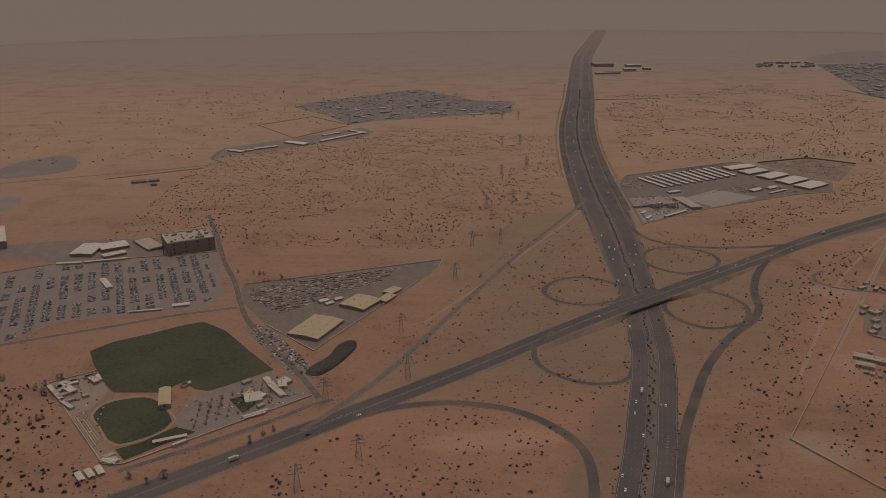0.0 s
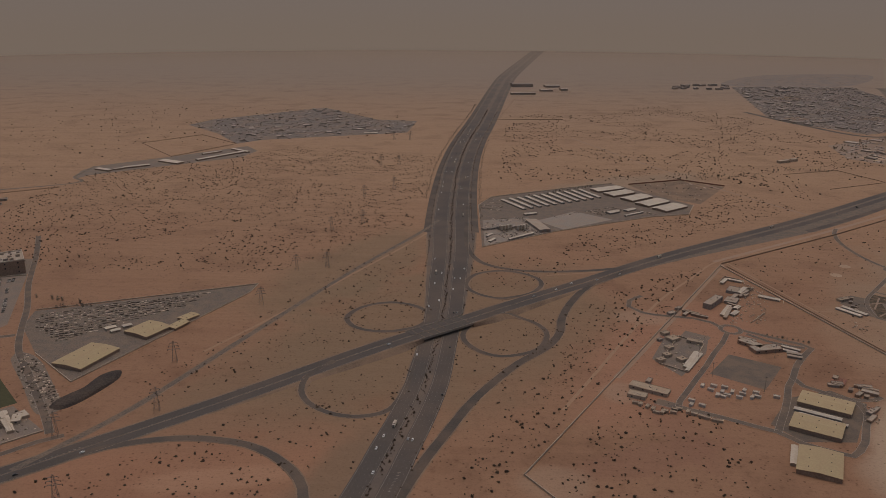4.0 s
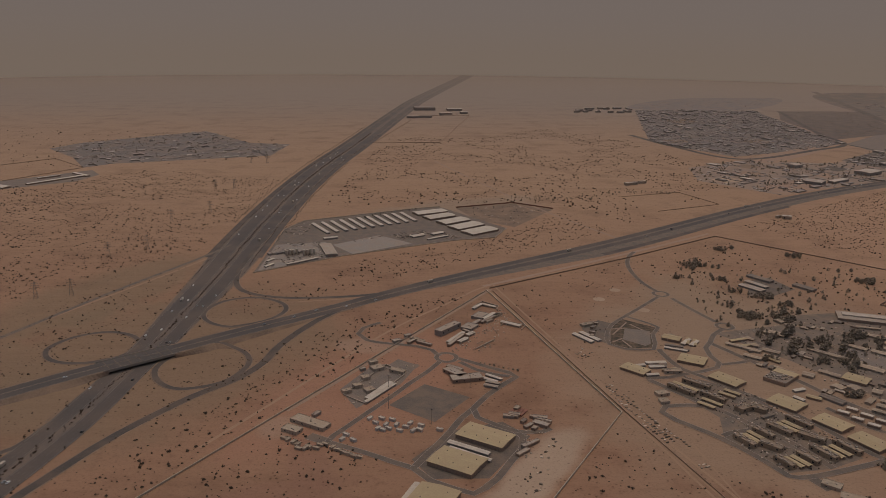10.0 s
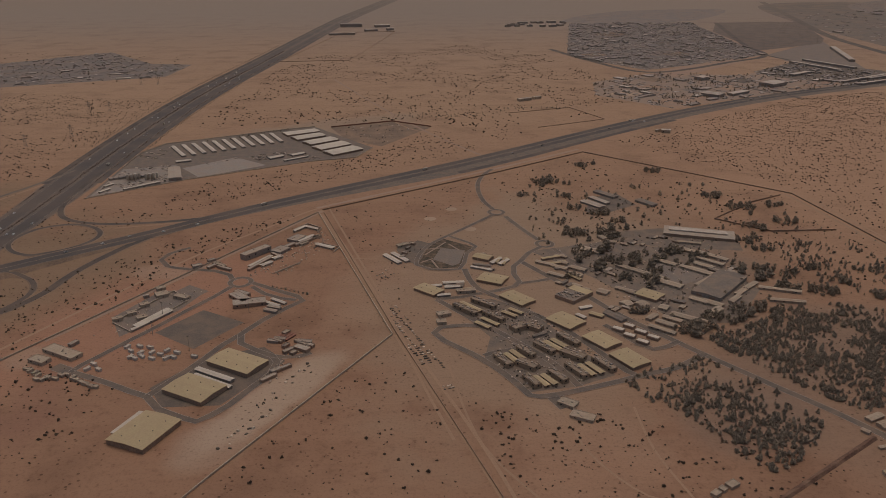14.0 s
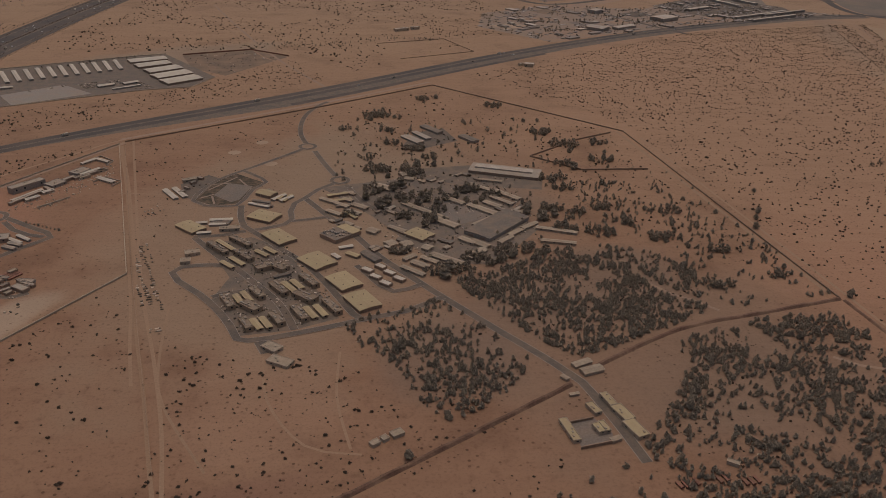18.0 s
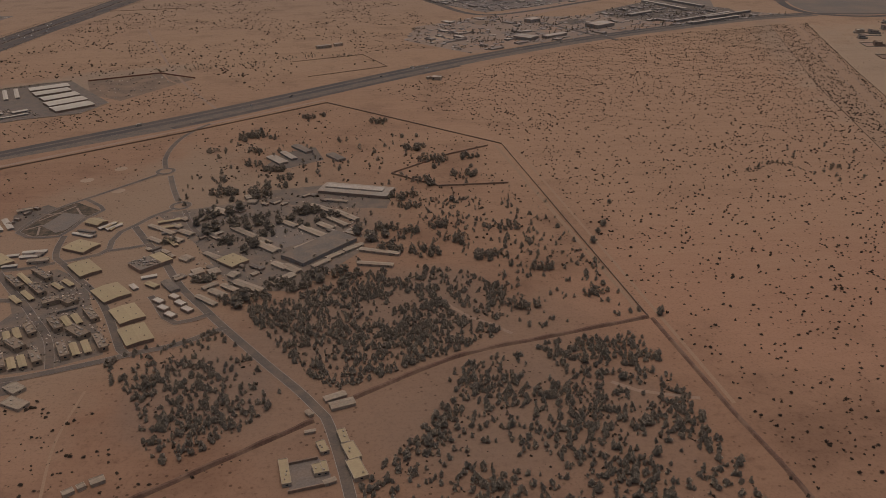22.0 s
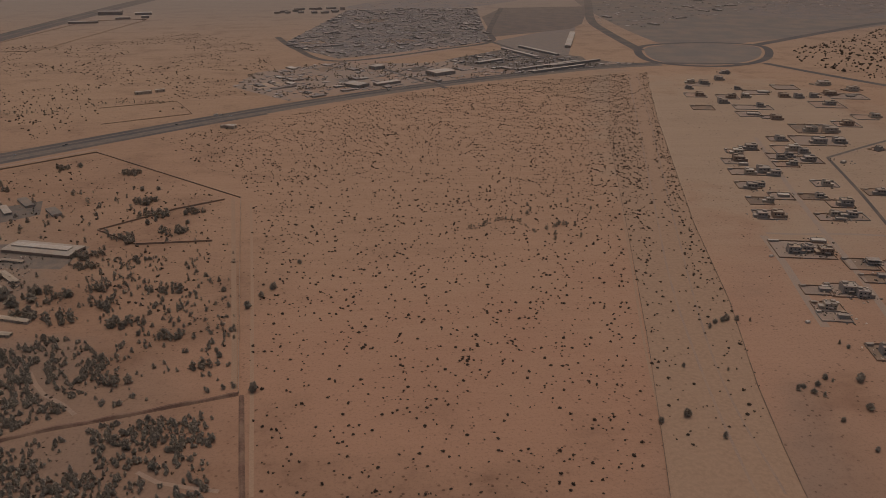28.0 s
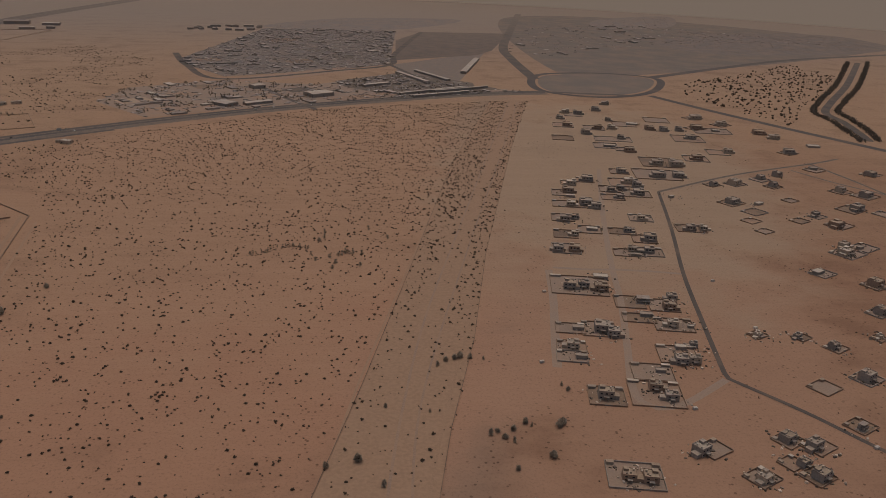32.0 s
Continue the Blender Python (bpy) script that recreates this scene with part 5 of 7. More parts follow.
# camp: newer barracks
rows(hangar, [(594.4, 602.1, 23.3, 14.3, 2.2, -53), (622.4, 563.1, 21.6, 17.2, 2.2, -52), (640.2, 533.3, 21.2, 15.1, 2.2, -58), (651.5, 507.4, 21.5, 15.1, 2.2, -62), (580.8, 639.6, 20.2, 16, 2.2, -30), (530.7, 621.7, 20.2, 12.1, 2.2, -45), (693, 602.4, 17.3, 13.9, 2.2, -45)],
     label="beige-roofed camp hall with brown walls", group="camp halls")
BAR = "long low barrack with a yellowish roof in a camp row"
BLOCK = "flat-roofed tan barrack block crowded with rooftop units"
rows(hut, [(559.4, 590.4, 20.2, 3.0, 1.9, -51), (564.5, 560.7, 12.6, 3.0, 1.8, -48), (570.2, 565.4, 15.2, 3.0, 1.8, -50), (585, 576.7, 12.1, 3.0, 1.8, -46), (590.4, 580.9, 11.8, 3.0, 1.8, -48), (577.4, 513.5, 12.1, 3.2, 1.8, -64), (581.9, 516.7, 13.5, 3.2, 1.8, -62),
           (591.2, 483.5, 12.7, 3.4, 1.8, -63), (596.2, 485.1, 13.3, 3.4, 1.8, -63), (606.5, 527.8, 14.9, 3.4, 1.8, -57), (611.3, 530.8, 13.5, 3.4, 1.8, -58), (621.1, 495.1, 14.5, 3.4, 1.8, -64), (626.9, 497.1, 14.5, 3.4, 1.8, -64)],
     label=BAR, roof=ROOFY, walls=WALLD, group="barracks", name="barrack", category="barrack")
for q in [(554.7, 585.3, 21.9, 4.4, 2.1, -51), (568.9, 595.1, 21.2, 4.4, 2.1, -46), (573.6, 573.1, 18.5, 4.8, 2.1, -50), (571.6, 510, 16.3, 4.6, 2.1, -64), (587.9, 520, 14.6, 4.4, 2.1, -58), (585.4, 483.5, 13.7, 4.4, 2.1, -64), (602.4, 488.3, 14.5, 4.8, 2.1, -62), (600.5, 524.9, 16.9, 4.8, 2.1, -56), (618.3, 535.2, 18.4, 4.8, 2.1, -57), (614.9, 494.4, 18.3, 4.8, 2.1, -63), (633.5, 501.2, 18.7, 4.8, 2.1, -62), (585.8, 503.5, 14, 6.5, 2.1, -43), (617, 514.2, 16.3, 7, 2.1, -43), (588.2, 555.3, 10.4, 7, 2.1, 30), (598.9, 554.5, 11.2, 7, 2.1, -40)]:
    q = (*q[:4], 2.9, q[5])
    e = hut(*q, label=BLOCK, roof=ROOFB, walls=WALLT, group="barrack blocks", flat=True, name="barrack_block", category="barrack")
    for k in range(int(q[2] / 2.2)):
        put("roof_hut", UNITAC if k % 2 else SLAB, None, e, at=((k + 0.5) * 2.2 - q[2] / 2 + rnd.uniform(-0.3, 0.3), rnd.choice((-1, 1)) * q[3] * 0.26, q[4] + 0.2), size=(rnd.uniform(1.0, 2.2), rnd.uniform(0.8, 1.5), rnd.uniform(0.4, 0.9)))
rows(hut, [(513, 718.4, 11.6, 5, 1.9, 25), (576.6, 687.6, 10.9, 7.1, 2.2, 29), (558.3, 618.1, 13.8, 5, 2.2, 4), (539, 580.1, 9.4, 6, 1.9, 18), (536.7, 567.5, 6.3, 6, 1.9, 6), (602.2, 458.7, 10.3, 7, 1.8, -40), (607.7, 444.9, 13.2, 7, 1.5, -30)],
     label="flat-roofed tan camp building with rooftop units", flat=True, name="camp_building", category="building")
rows(hut, [(641, 584.9, 9.6, 3, 1.5, 18), (634.6, 570.7, 7.9, 3, 1.5, -54), (503.6, 687.4, 23, 4, 1.5, -58), (510.1, 690.8, 23.2, 4, 1.5, -58), (574.5, 662.4, 18.2, 2.6, 1.5, -28), (588, 678.1, 14.1, 3.4, 1.5, 50), (594, 675, 13.1, 3.4, 1.5, 50), (550.1, 635.3, 16.1, 3.4, 1.5, 4), (548.8, 627.3, 11.9, 3.4, 1.5, 4), (536.8, 630.1, 7.8, 3, 1.5, 10), (541.3, 612.6, 9.6, 3, 1.5, 8)],
     label="parking canopy with a pale roof", roof=ROOFW, walls=WALLG, plain=True, group="canopies", name="canopy", category="canopy")
rows(hut, [(655.2, 548.8, 8, 4.4, 1.8, -41), (660.2, 539.1, 7.7, 4.4, 1.8, -41), (666.3, 529.8, 8, 4.4, 1.8, -42), (663.9, 553.4, 7.4, 4.4, 1.8, -43), (669.4, 544.3, 8.1, 4.4, 1.8, -43), (675.2, 535.6, 8.1, 4.4, 1.8, -43)],
     label="white prefabricated house in a row of six", roof=ROOFW, walls=WALLD, flat=True, group="white houses", name="prefab_house", category="house", plain=True)
# camp: old barracks among trees
for x, y, n in [(640, 625, 5), (672, 650, 5), (735, 612, 4), (690, 602, 5), (712, 705, 4), (742, 720, 4), (765, 640, 4), (660, 580, 4), (648, 690, 4), (705, 590, 4), (778, 650, 4), (690, 690, 3)]:
    for i in range(n):
        hut(x + rnd.uniform(-11, 11), y + rnd.uniform(-9, 9), rnd.uniform(4, 8), rnd.uniform(2.2, 3.4), 1.5, rnd.choice((-45, 45)), label="small tan-roofed store among the old barracks", roof=rnd.choice((ROOFT, ROOFG, ROOFD)), walls=WALLD, group="small stores", name="small_store", plain=True, category="shed")
OLD = "old tan-roofed barrack between dark trees"
rows(hut, [(699.7, 646.1, 45.6, 5, 1.9, -47), (713.3, 624.2, 24.7, 7, 1.9, -47), (726.7, 663.9, 14.5, 5, 1.9, -46), (744.5, 647.8, 26.4, 6, 1.9, -47), (768.6, 676.7, 26.5, 5, 1.9, -50), (762.2, 665.1, 23.7, 4, 1.9, -50), (753.9, 656.7, 16.2, 5, 1.9, -47), (743.2, 625.8, 25.2, 4, 1.9, 41), (726, 591.4, 13.6, 5, 1.9, -45), (734.2, 585.6, 15.1, 6, 1.9, -47), (729.5, 570.6, 18, 6, 1.9, 44), (708.4, 562.6, 25.1, 6, 1.9, -40)],
     label=OLD, group="old barracks", name="old_barrack", category="barrack")
rows(hut, [(690.3, 555.2, 14.2, 5, 1.8, -43), (684.7, 546.4, 19, 3.6, 1.8, -44), (683.6, 566.2, 10.7, 4, 1.8, 42), (696.8, 561.9, 13.8, 4, 1.8, -43), (677.6, 613.1, 15.3, 4, 1.8, -40), (671.7, 588.6, 6.8, 8.1, 1.9, 30), (682.5, 587.2, 7.3, 8.1, 1.9, 30), (660.2, 610.6, 8.2, 7, 1.9, -40), (696.9, 580.6, 6.1, 7, 1.9, -40), (671.2, 696.3, 16.5, 8.1, 1.9, -38), (690.7, 727, 11.3, 8.1, 1.9, 24), (692.4, 715.3, 7.2, 6, 1.9, -10)],
     label=OLD, group="old barracks", name="old_barrack", category="barrack", roof=ROOFT)
rows(hut, [(749, 694.5, 22.7, 5, 1.9, -44), (793.5, 606.5, 29.8, 4, 1.8, -22), (790.2, 586.6, 24.7, 4, 1.8, -15), (760, 709.2, 19.4, 3, 1.8, -20), (774.9, 615.5, 16.6, 4, 1.8, 40), (762.4, 603.9, 14.1, 4, 1.8, 42), (753.4, 592.2, 15.2, 4, 1.8, 44), (641.7, 670.2, 8.9, 4, 1.8, -36), (637.4, 659.9, 13, 4, 1.8, -42), (626.8, 669.5, 16, 4, 1.8, -38), (631.4, 645.3, 13.8, 4, 1.8, -41), (646.2, 644.8, 12.1, 5, 1.8, -38), (651.2, 656.9, 14, 5, 1.8, -40)],
     label=OLD, group="old barracks", name="old_barrack", category="barrack", roof=ROOFT)
depot = hangar(776.1, 730.5, 60, 21, 2.6, -20, label="long grey depot with a white centre roof", roof=ROOFG, walls=WALLD, vents=False, name="depot")
put("roof_monitor", Geo().box(-1, 0, 2.8, 50, 7.5, 1.5), FARL, depot, "raised white centre roof")
hangar(751.2, 616.9, 52.5, 22.2, 2.8, 47, label="wide dark grey hall beside the barrack square", roof=ROOFD, walls=WALLG, vents=False, name="drill_hall")
rows(hangar, [(722.7, 852.9, 27.6, 7.7, 2.2, -56), (756, 822.9, 22.2, 8.1, 2.2, -58)], label="dark-roofed farm shed in the camp", roof=ROOFD, walls=WALLG, vents=False, name="farm_shed")
rows(hangar, [(702, 822.1, 25.9, 9.1, 1.9, -57), (711.4, 833.6, 25.5, 6, 1.9, -60)], label="pale-roofed farm shed in the camp", roof=ROOFG, walls=WALLG, vents=False, name="farm_shed")
wall("garden_wall", [(806, 772), (862, 820), (902, 842)], 1.4, 0.35, WALLB, "tan wall of an old tree garden")
wall("garden_wall", [(806, 772), (845, 735), (905, 735)], 1.4, 0.35, WALLB, "tan wall of an old tree garden")
# gate
rows(hut, [(747.9, 377.7, 17.0, 4, 1.8, -79), (763.7, 393.6, 8.5, 4, 1.8, -70), (773.0, 400.4, 10.5, 4, 1.8, -75), (777.0, 389.1, 12.2, 6, 1.9, -70), (779.6, 376.5, 13.1, 6.4, 1.9, -71), (762.2, 378.2, 6.8, 4, 1.8, -74), (765.2, 379.2, 7.6, 2.8, 1.8, -77)],
     label="flat-roofed guard building at the gate", flat=True, roof=ROOFY, name="guard_building", category="building")
rows(hut, [(768.0, 433.9, 11.1, 4, 1.6, 24), (771.8, 427.1, 12.1, 5.5, 1.7, 18), (755.9, 421.1, 4.4, 2.4, 1.5, -55), (757.2, 406.6, 4.9, 1.6, 1.3, 12), (767.9, 370.1, 5.2, 2.4, 1.6, 22)], label="low shed beside the gate", roof=ROOFT, name="gate_shed", category="shed", plain=True)
wall("yard_wall", [(749, 384), (762, 387)], 1.3, 0.5, WALLK, "low wall round the gate yard", False)
wall("yard_wall", [(750, 365), (768, 369)], 1.5, 0.5, WALLK, "low wall round the gate yard", False)
rows(hut, [(656, 374.6, 4.6, 3.2, 1.5, 36), (660.6, 377.7, 3.4, 3.2, 1.5, 36), (666.5, 380.9, 6, 4.2, 1.5, 29), (816.5, 350.2, 5.4, 2.6, 1.5, -35), (797.6, 307.3, 4, 2.6, 1.5, 19)], label="small sandy hut in the desert", flat=True, name="desert_hut", category="hut", plain=True)
for i, (x, y) in enumerate([(787, 338), (789.6, 338.2), (792.2, 338.6), (795.2, 339.5), (805.8, 340.1), (809, 340.9), (816.7, 338), (819.6, 338.1), (822.6, 339)]):
    e = thing("flatbed_trailer", x, y, -72 - i, "rusty flatbed trailer parked at the trees", "trailer", "parked trailers")
    put("bed", Geo().box(0, 0, 0.6, 5, 1.3, 0.35), RUST, e)
    put("headboard", Geo().box(2.4, 0, 0.95, 0.15, 1.3, 0.8), RUST, e)
    for k in (-1.9, -1.2, 1.8):
        for s in (-1, 1):
            put("wheel", Geo().tube((k, s * 0.45, 0.33), (k, s * 0.65, 0.33), 0.33, sides=8), RUBBER, e)
# lonely buildings
rows(hut, [(875.4, 1131, 12, 9, 4, -20), (866, 1136, 8, 4, 3, 30)], label="white-roofed post beside the highway", roof=ROOFW, flat=True, name="roadside_post", category="building")
rows(hut, [(720, 1370, 24, 7, 4, 25), (742, 1383, 14, 6, 4, 25)], label="pale desert farmhouse with a low wall", roof=ROOFW, flat=True, name="farmhouse", category="house")
rows(hut, [(-442.8, 1054.3, 20.2, 11.1, 2.2, 22), (-425, 1061.5, 15.1, 9.1, 2.2, 22), (-416.9, 1039.2, 8.1, 6, 2.2, 22)], label="dark lonely building on a desert plot", roof=ROOFD, walls=WALLG, flat=True, name="desert_building", category="building")
rows(hut, [(10, 1626.3, 26.2, 7, 2.2, 14)], label="gleaming white sheds by the settlement", roof=ROOFW, walls=WALLW, name="white_shed", category="shed", plain=True)
rows(hangar, [(392, 2540, 62, 34, 9, 8)], label="dark block in a far desert compound", roof=FARR, walls=FARW, vents=False, name="far_block")
rows(hangar, [(482, 2530, 44, 26, 6, 8), (452, 2420, 36, 18, 5, 8), (376, 2330, 70, 14, 5, 8), (505, 2440, 20, 20, 6, 8)], label="pale shed in a far desert compound", roof=FARL, walls=FARW, vents=False, name="far_shed")
rows(hangar, [(-368.2, 1257.5, 29, 9.1, 2.2, -26), (-285.6, 1323.3, 42.3, 15.1, 2.2, -29), (-220.5, 1377.6, 95.7, 7, 2.2, 53), (-327.7, 1285.1, 38.8, 8.1, 2.2, 37), (-199.1, 1427.9, 44.3, 6, 2.2, -39), (-242.1, 1404.9, 36.8, 5, 2.2, 47), (-347.6, 1264.5, 14.4, 5, 2.2, 39)], label="long white-roofed hall of the labour camp", roof=ROOFW, vents=False, group="labour camp halls", name="camp_hall")
rows(hangar, [(1364.5, 1693.2, 130, 8, 4, -70), (1407, 1719.8, 130, 8, 4, -68), (1513.6, 1868, 230, 12, 5, 72), (1287.2, 1598.5, 60, 10, 4, 34), (1384.7, 1540.5, 150, 6, 4, 31), (1393.2, 1505, 120, 6, 4, 28), (1438.7, 1560, 120, 6, 4, 28), (1038.7, 1392, 32, 24, 5, -44), (1087.5, 1405, 46, 12, 4, 33), (1182.9, 1485.4, 42.6, 28.3, 6, 33), (1078.6, 1552.6, 22.7, 17.7, 6, 36)],
     label="long pale-roofed hall beside the highway", roof=FARL, walls=WALLG, vents=False, group="roadside halls", name="roadside_hall")

# ---- villas on walled plots ----
rnd = random.Random(21)


def plot_wall(x, y, turn, w, d, gate=True, mat=None):
    e = thing("plot_wall", x, y, turn, "low blockwork wall round a villa plot", "wall", "plot walls")
    t, h = 0.3, 1.0
    put("plot_floor", Geo().box(0, 0, 0, w - t, d - t, rnd.uniform(0.03, 0.09)), rnd.choice((VERGE, TRACK, GREYSAND, GREYSAND)), e, "trodden grey-brown ground")
    for side in (-1, 1):  # lean-to sheds in the back corners
        L = w * rnd.uniform(0.12, 0.22)
        px, py, m = side * (w / 2 - L / 2 - 0.6), d / 2 - 1.7, rnd.uniform(1.3, 1.7)
        shed = put("lean_to", Geo().box(px, py, 0, L, 2.2, m), rnd.choice((WALLG, WALLP, WALLD)), e)
        put("lean_to_roof", Geo().box(px, py, m, L + 0.2, 2.4, 0.12), rnd.choice((ROOFG, ROOFW, ROOFT)), shed)
    for s in (-1, 1):
        put("wall_panel", Geo().box(s * w / 2, 0, 0, t, d, h), mat or WALLB, e)
    put("wall_panel", Geo().box(0, d / 2, 0, w - t, t, h), mat or WALLB, e)
    if gate:
        put("wall_panel", Geo().box(-w * 0.3, -d / 2, 0, w * 0.4 - t, t, h), mat or WALLB, e)
        put("wall_panel", Geo().box(w * 0.3, -d / 2, 0, w * 0.4 - t, t, h), mat or WALLB, e)
        put("gate", Geo().box(0, -d / 2, 0, w * 0.2, 0.12, h * 0.9), STEEL, e)
    else:
        put("wall_panel", Geo().box(0, -d / 2, 0, w - t, t, h), mat or WALLB, e)
    return e


def villa(x, y, turn, state="built", fine=True, w=8.0):
    w *= 1.2
    d, h = w * rnd.uniform(0.75, 0.95), min(5.2, w * 0.56) * rnd.uniform(0.9, 1.1)
    if state == "low":
        hut(x, y, w, d * 0.7, min(2.2, h * 0.6), turn, label="low white-roofed annex on a villa plot", roof=rnd.choice((ROOFW, ROOFG)), walls=WALLG, flat=True, name="annex", category="annex", plain=True)
        return None
    if state == "frame":
        e = thing("villa_shell", x, y, turn, "grey concrete shell of an unfinished villa", "house", "villas")
        put("ground_slab", Geo().box(0, 0, 0, w + 1, d + 1, 0.3), CONCRETE, e)
        for f in range(2):
            put("floor_slab", Geo().box(0, 0, 1.9 + 2.0 * f, w, d * (1 - 0.2 * f), 0.3), CONCRETE, e)
            for i in range(4):
                for j in range(3):
                    put("column", SLAB, None, e, at=((i / 3 - 0.5) * (w - 0.6), (j / 2 - 0.5) * (d - 0.6) * (1 - 0.2 * f), 0.3 + 2.0 * f), size=(0.3, 0.3, 1.6))
        put("infill_wall", Geo().box(-w * 0.2, -d * 0.35, 0.3, w * 0.5, 0.3, 1.6), WALLG, e)
        return e
    wm, rm = rnd.choice([(WALLG, ROOFG), (WALLG, ROOFT), (WALLD, ROOFT), (WALLG, ROOFG), (WALLP, ROOFG), (WALLP, ROOFW)])
    e = thing("villa", x, y, turn, "grey two-storey villa with a pale flat roof and parapet", "house", "villas")
    put("shell", Geo().box(0, 0, 0, w, d, h), wm, e)
    top = put("roof", Geo().box(0, 0, h, w, d, 0.15), rm, e)
    g = Geo()
    for s in (-1, 1):
        g.box(0, s * (d / 2 - 0.1), h + 0.15, w, 0.2, 0.45).box(s * (w / 2 - 0.1), 0, h + 0.15, 0.2, d - 0.4, 0.45)
    put("parapet", g, wm, e)
    sx0 = rnd.choice((-1, 1))
    tower = put("stair_tower", Geo().box(sx0 * w * 0.25, d * 0.2, h + 0.15, w * 0.35, d * 0.35, 1.3), wm, e)
    put("tower_roof", Geo().box(sx0 * w * 0.25, d * 0.2, h + 1.45, w * 0.37, d * 0.37, 0.15), rm, tower)
    wing = put("wing", Geo().box(-sx0 * (w * 0.5 + 1.6), -d * 0.1, 0, 3.2, d * 0.6, h * 0.52), wm, e)
    put("wing_roof", Geo().box(-sx0 * (w * 0.5 + 1.6), -d * 0.1, h * 0.52, 3.4, d * 0.62, 0.15), rm, wing)
    porch = put("porch", Geo().box(0, -d / 2 - 0.9, h * 0.48, w * 0.35, 1.8, 0.25), CONCRETE, e)
    if fine:
        for s in (-1, 1):
            put("porch_column", SLAB, None, porch, at=(s * w * 0.15, -d / 2 - 1.6, 0), size=(0.3, 0.3, h * 0.48))
        put("water_tank", Geo().tube((-sx0 * w * 0.3, d * 0.2, h + 0.15), (-sx0 * w * 0.3, d * 0.2, h + 1.3), 0.6, sides=8), ROOFW, e)
        for i in range(2):
            put("rooftop_unit", UNITAC, None, top, at=(rnd.uniform(-w / 3, w / 3), -d * rnd.uniform(0.05, 0.3), h + 0.15), size=(0.9, 0.7, 0.7))
        openings(e, w, d, h, 2, 2.6)
    else:
        for s in (-1, 0, 1):
            for f in (0.62,):
                put("window", PANE, None, e, at=(s * w * 0.3, -d / 2, h * f), size=(1.2, 0.12, 1.2))
    return e



# walled plots: middle, width, depth, turn
PLOTS_A = [
    (1368.6, 658.4, 43.4, 37, -13), (1396.9, 625, 22.1, 22.1, -13), (1420.1, 617.1, 21.8, 21.8, -13), (1393.2, 597.4, 23.2, 15, -13), (1413.6, 584.4, 26.8, 20.9, -13), (1338.8, 585, 20.2, 15.9, -13), (1358, 582.2, 23.1, 23.1, -13), (1331.7, 559.5, 19.3, 14.5, -13),
    (1327.6, 544.9, 19.8, 15.3, -13), (1397.1, 541.5, 24.8, 24.8, -13), (1371.4, 520.7, 25.2, 21.4, -13), (1332.9, 495.4, 21.3, 21.3, -13), (1363.1, 495.2, 31, 29.7, -13), (1320.6, 420.1, 27.7, 22.1, -13), (1383.3, 739.4, 24.6, 24.6, -13), (1394.1, 777.1, 21.9, 21.8, -13),
    (1420.7, 787.8, 21.3, 21.3, -13), (1450.2, 781.7, 25.2, 17.6, -13), (1462.9, 759.7, 21.8, 21.8, -13), (1431.3, 727, 18.3, 18.3, -13),
]
PLOTS_B = [
    (1453.9, 726.6, 24, 20.9, -13), (1405.9, 824.7, 22, 22, -13), (1419.4, 869.1, 21.6, 21.6, -13), (1439.7, 865.2, 23.1, 23.1, -13), (1430.7, 908.4, 22.5, 22.5, -13), (1448.9, 947.7, 16.6, 16.6, -13), (1472, 957.6, 19.6, 19.6, -13), (1489.1, 921.1, 24, 24, -13),
    (1526.1, 994, 22, 22, -13), (1514.7, 945.8, 34.4, 34.4, -13), (1480.6, 890.2, 24.5, 20.6, -13), (1483.3, 819.8, 22.7, 21.2, -13), (1520.2, 786.9, 27.7, 21.4, -13), (1512.4, 902.1, 28.8, 25.6, -13), (1595.2, 1037, 47.2, 47.2, -13), (1567.5, 980, 54, 45.5, -13),
    (1651.7, 1055.1, 30.3, 30.3, -13), (1537.5, 1258.7, 30.4, 30.4, -13), (1511.4, 1173.6, 29.7, 29.7, -13), (1556.8, 1127, 31.3, 31.3, -13),
]
PLOTS_C = [
    (1572.4, 1106.4, 18.5, 18.5, -13), (1635.4, 1267.1, 33.6, 33.6, -13), (1581.3, 1166.1, 50.8, 28.1, -13), (1700.5, 1300.2, 37.5, 37.5, -13), (1578.1, 1339.9, 27.8, 27.8, -13), (1578.9, 1240.1, 30.3, 30.3, -13), (1693.7, 1170.3, 42.1, 42.1, -13), (1754.9, 1221.8, 53.8, 39.2, -13),
    (1698.6, 1088.9, 28.2, 28.2, -13), (1384, 412, 15.5, 13.1, 26), (1371, 438, 15.7, 13.4, 26), (1416, 442, 15, 12.7, 26), (1429, 435, 16, 13.6, 26), (1406, 422, 12.1, 10.3, 26), (1413, 410, 15, 12.8, 26), (1465, 451, 15.5, 13.2, 26),
    (1615, 935, 16, 13.6, 27), (1645, 939, 21, 17.9, 27), (1685, 956, 19.8, 16.9, 27), (1685, 927, 17.7, 15, 27),
]
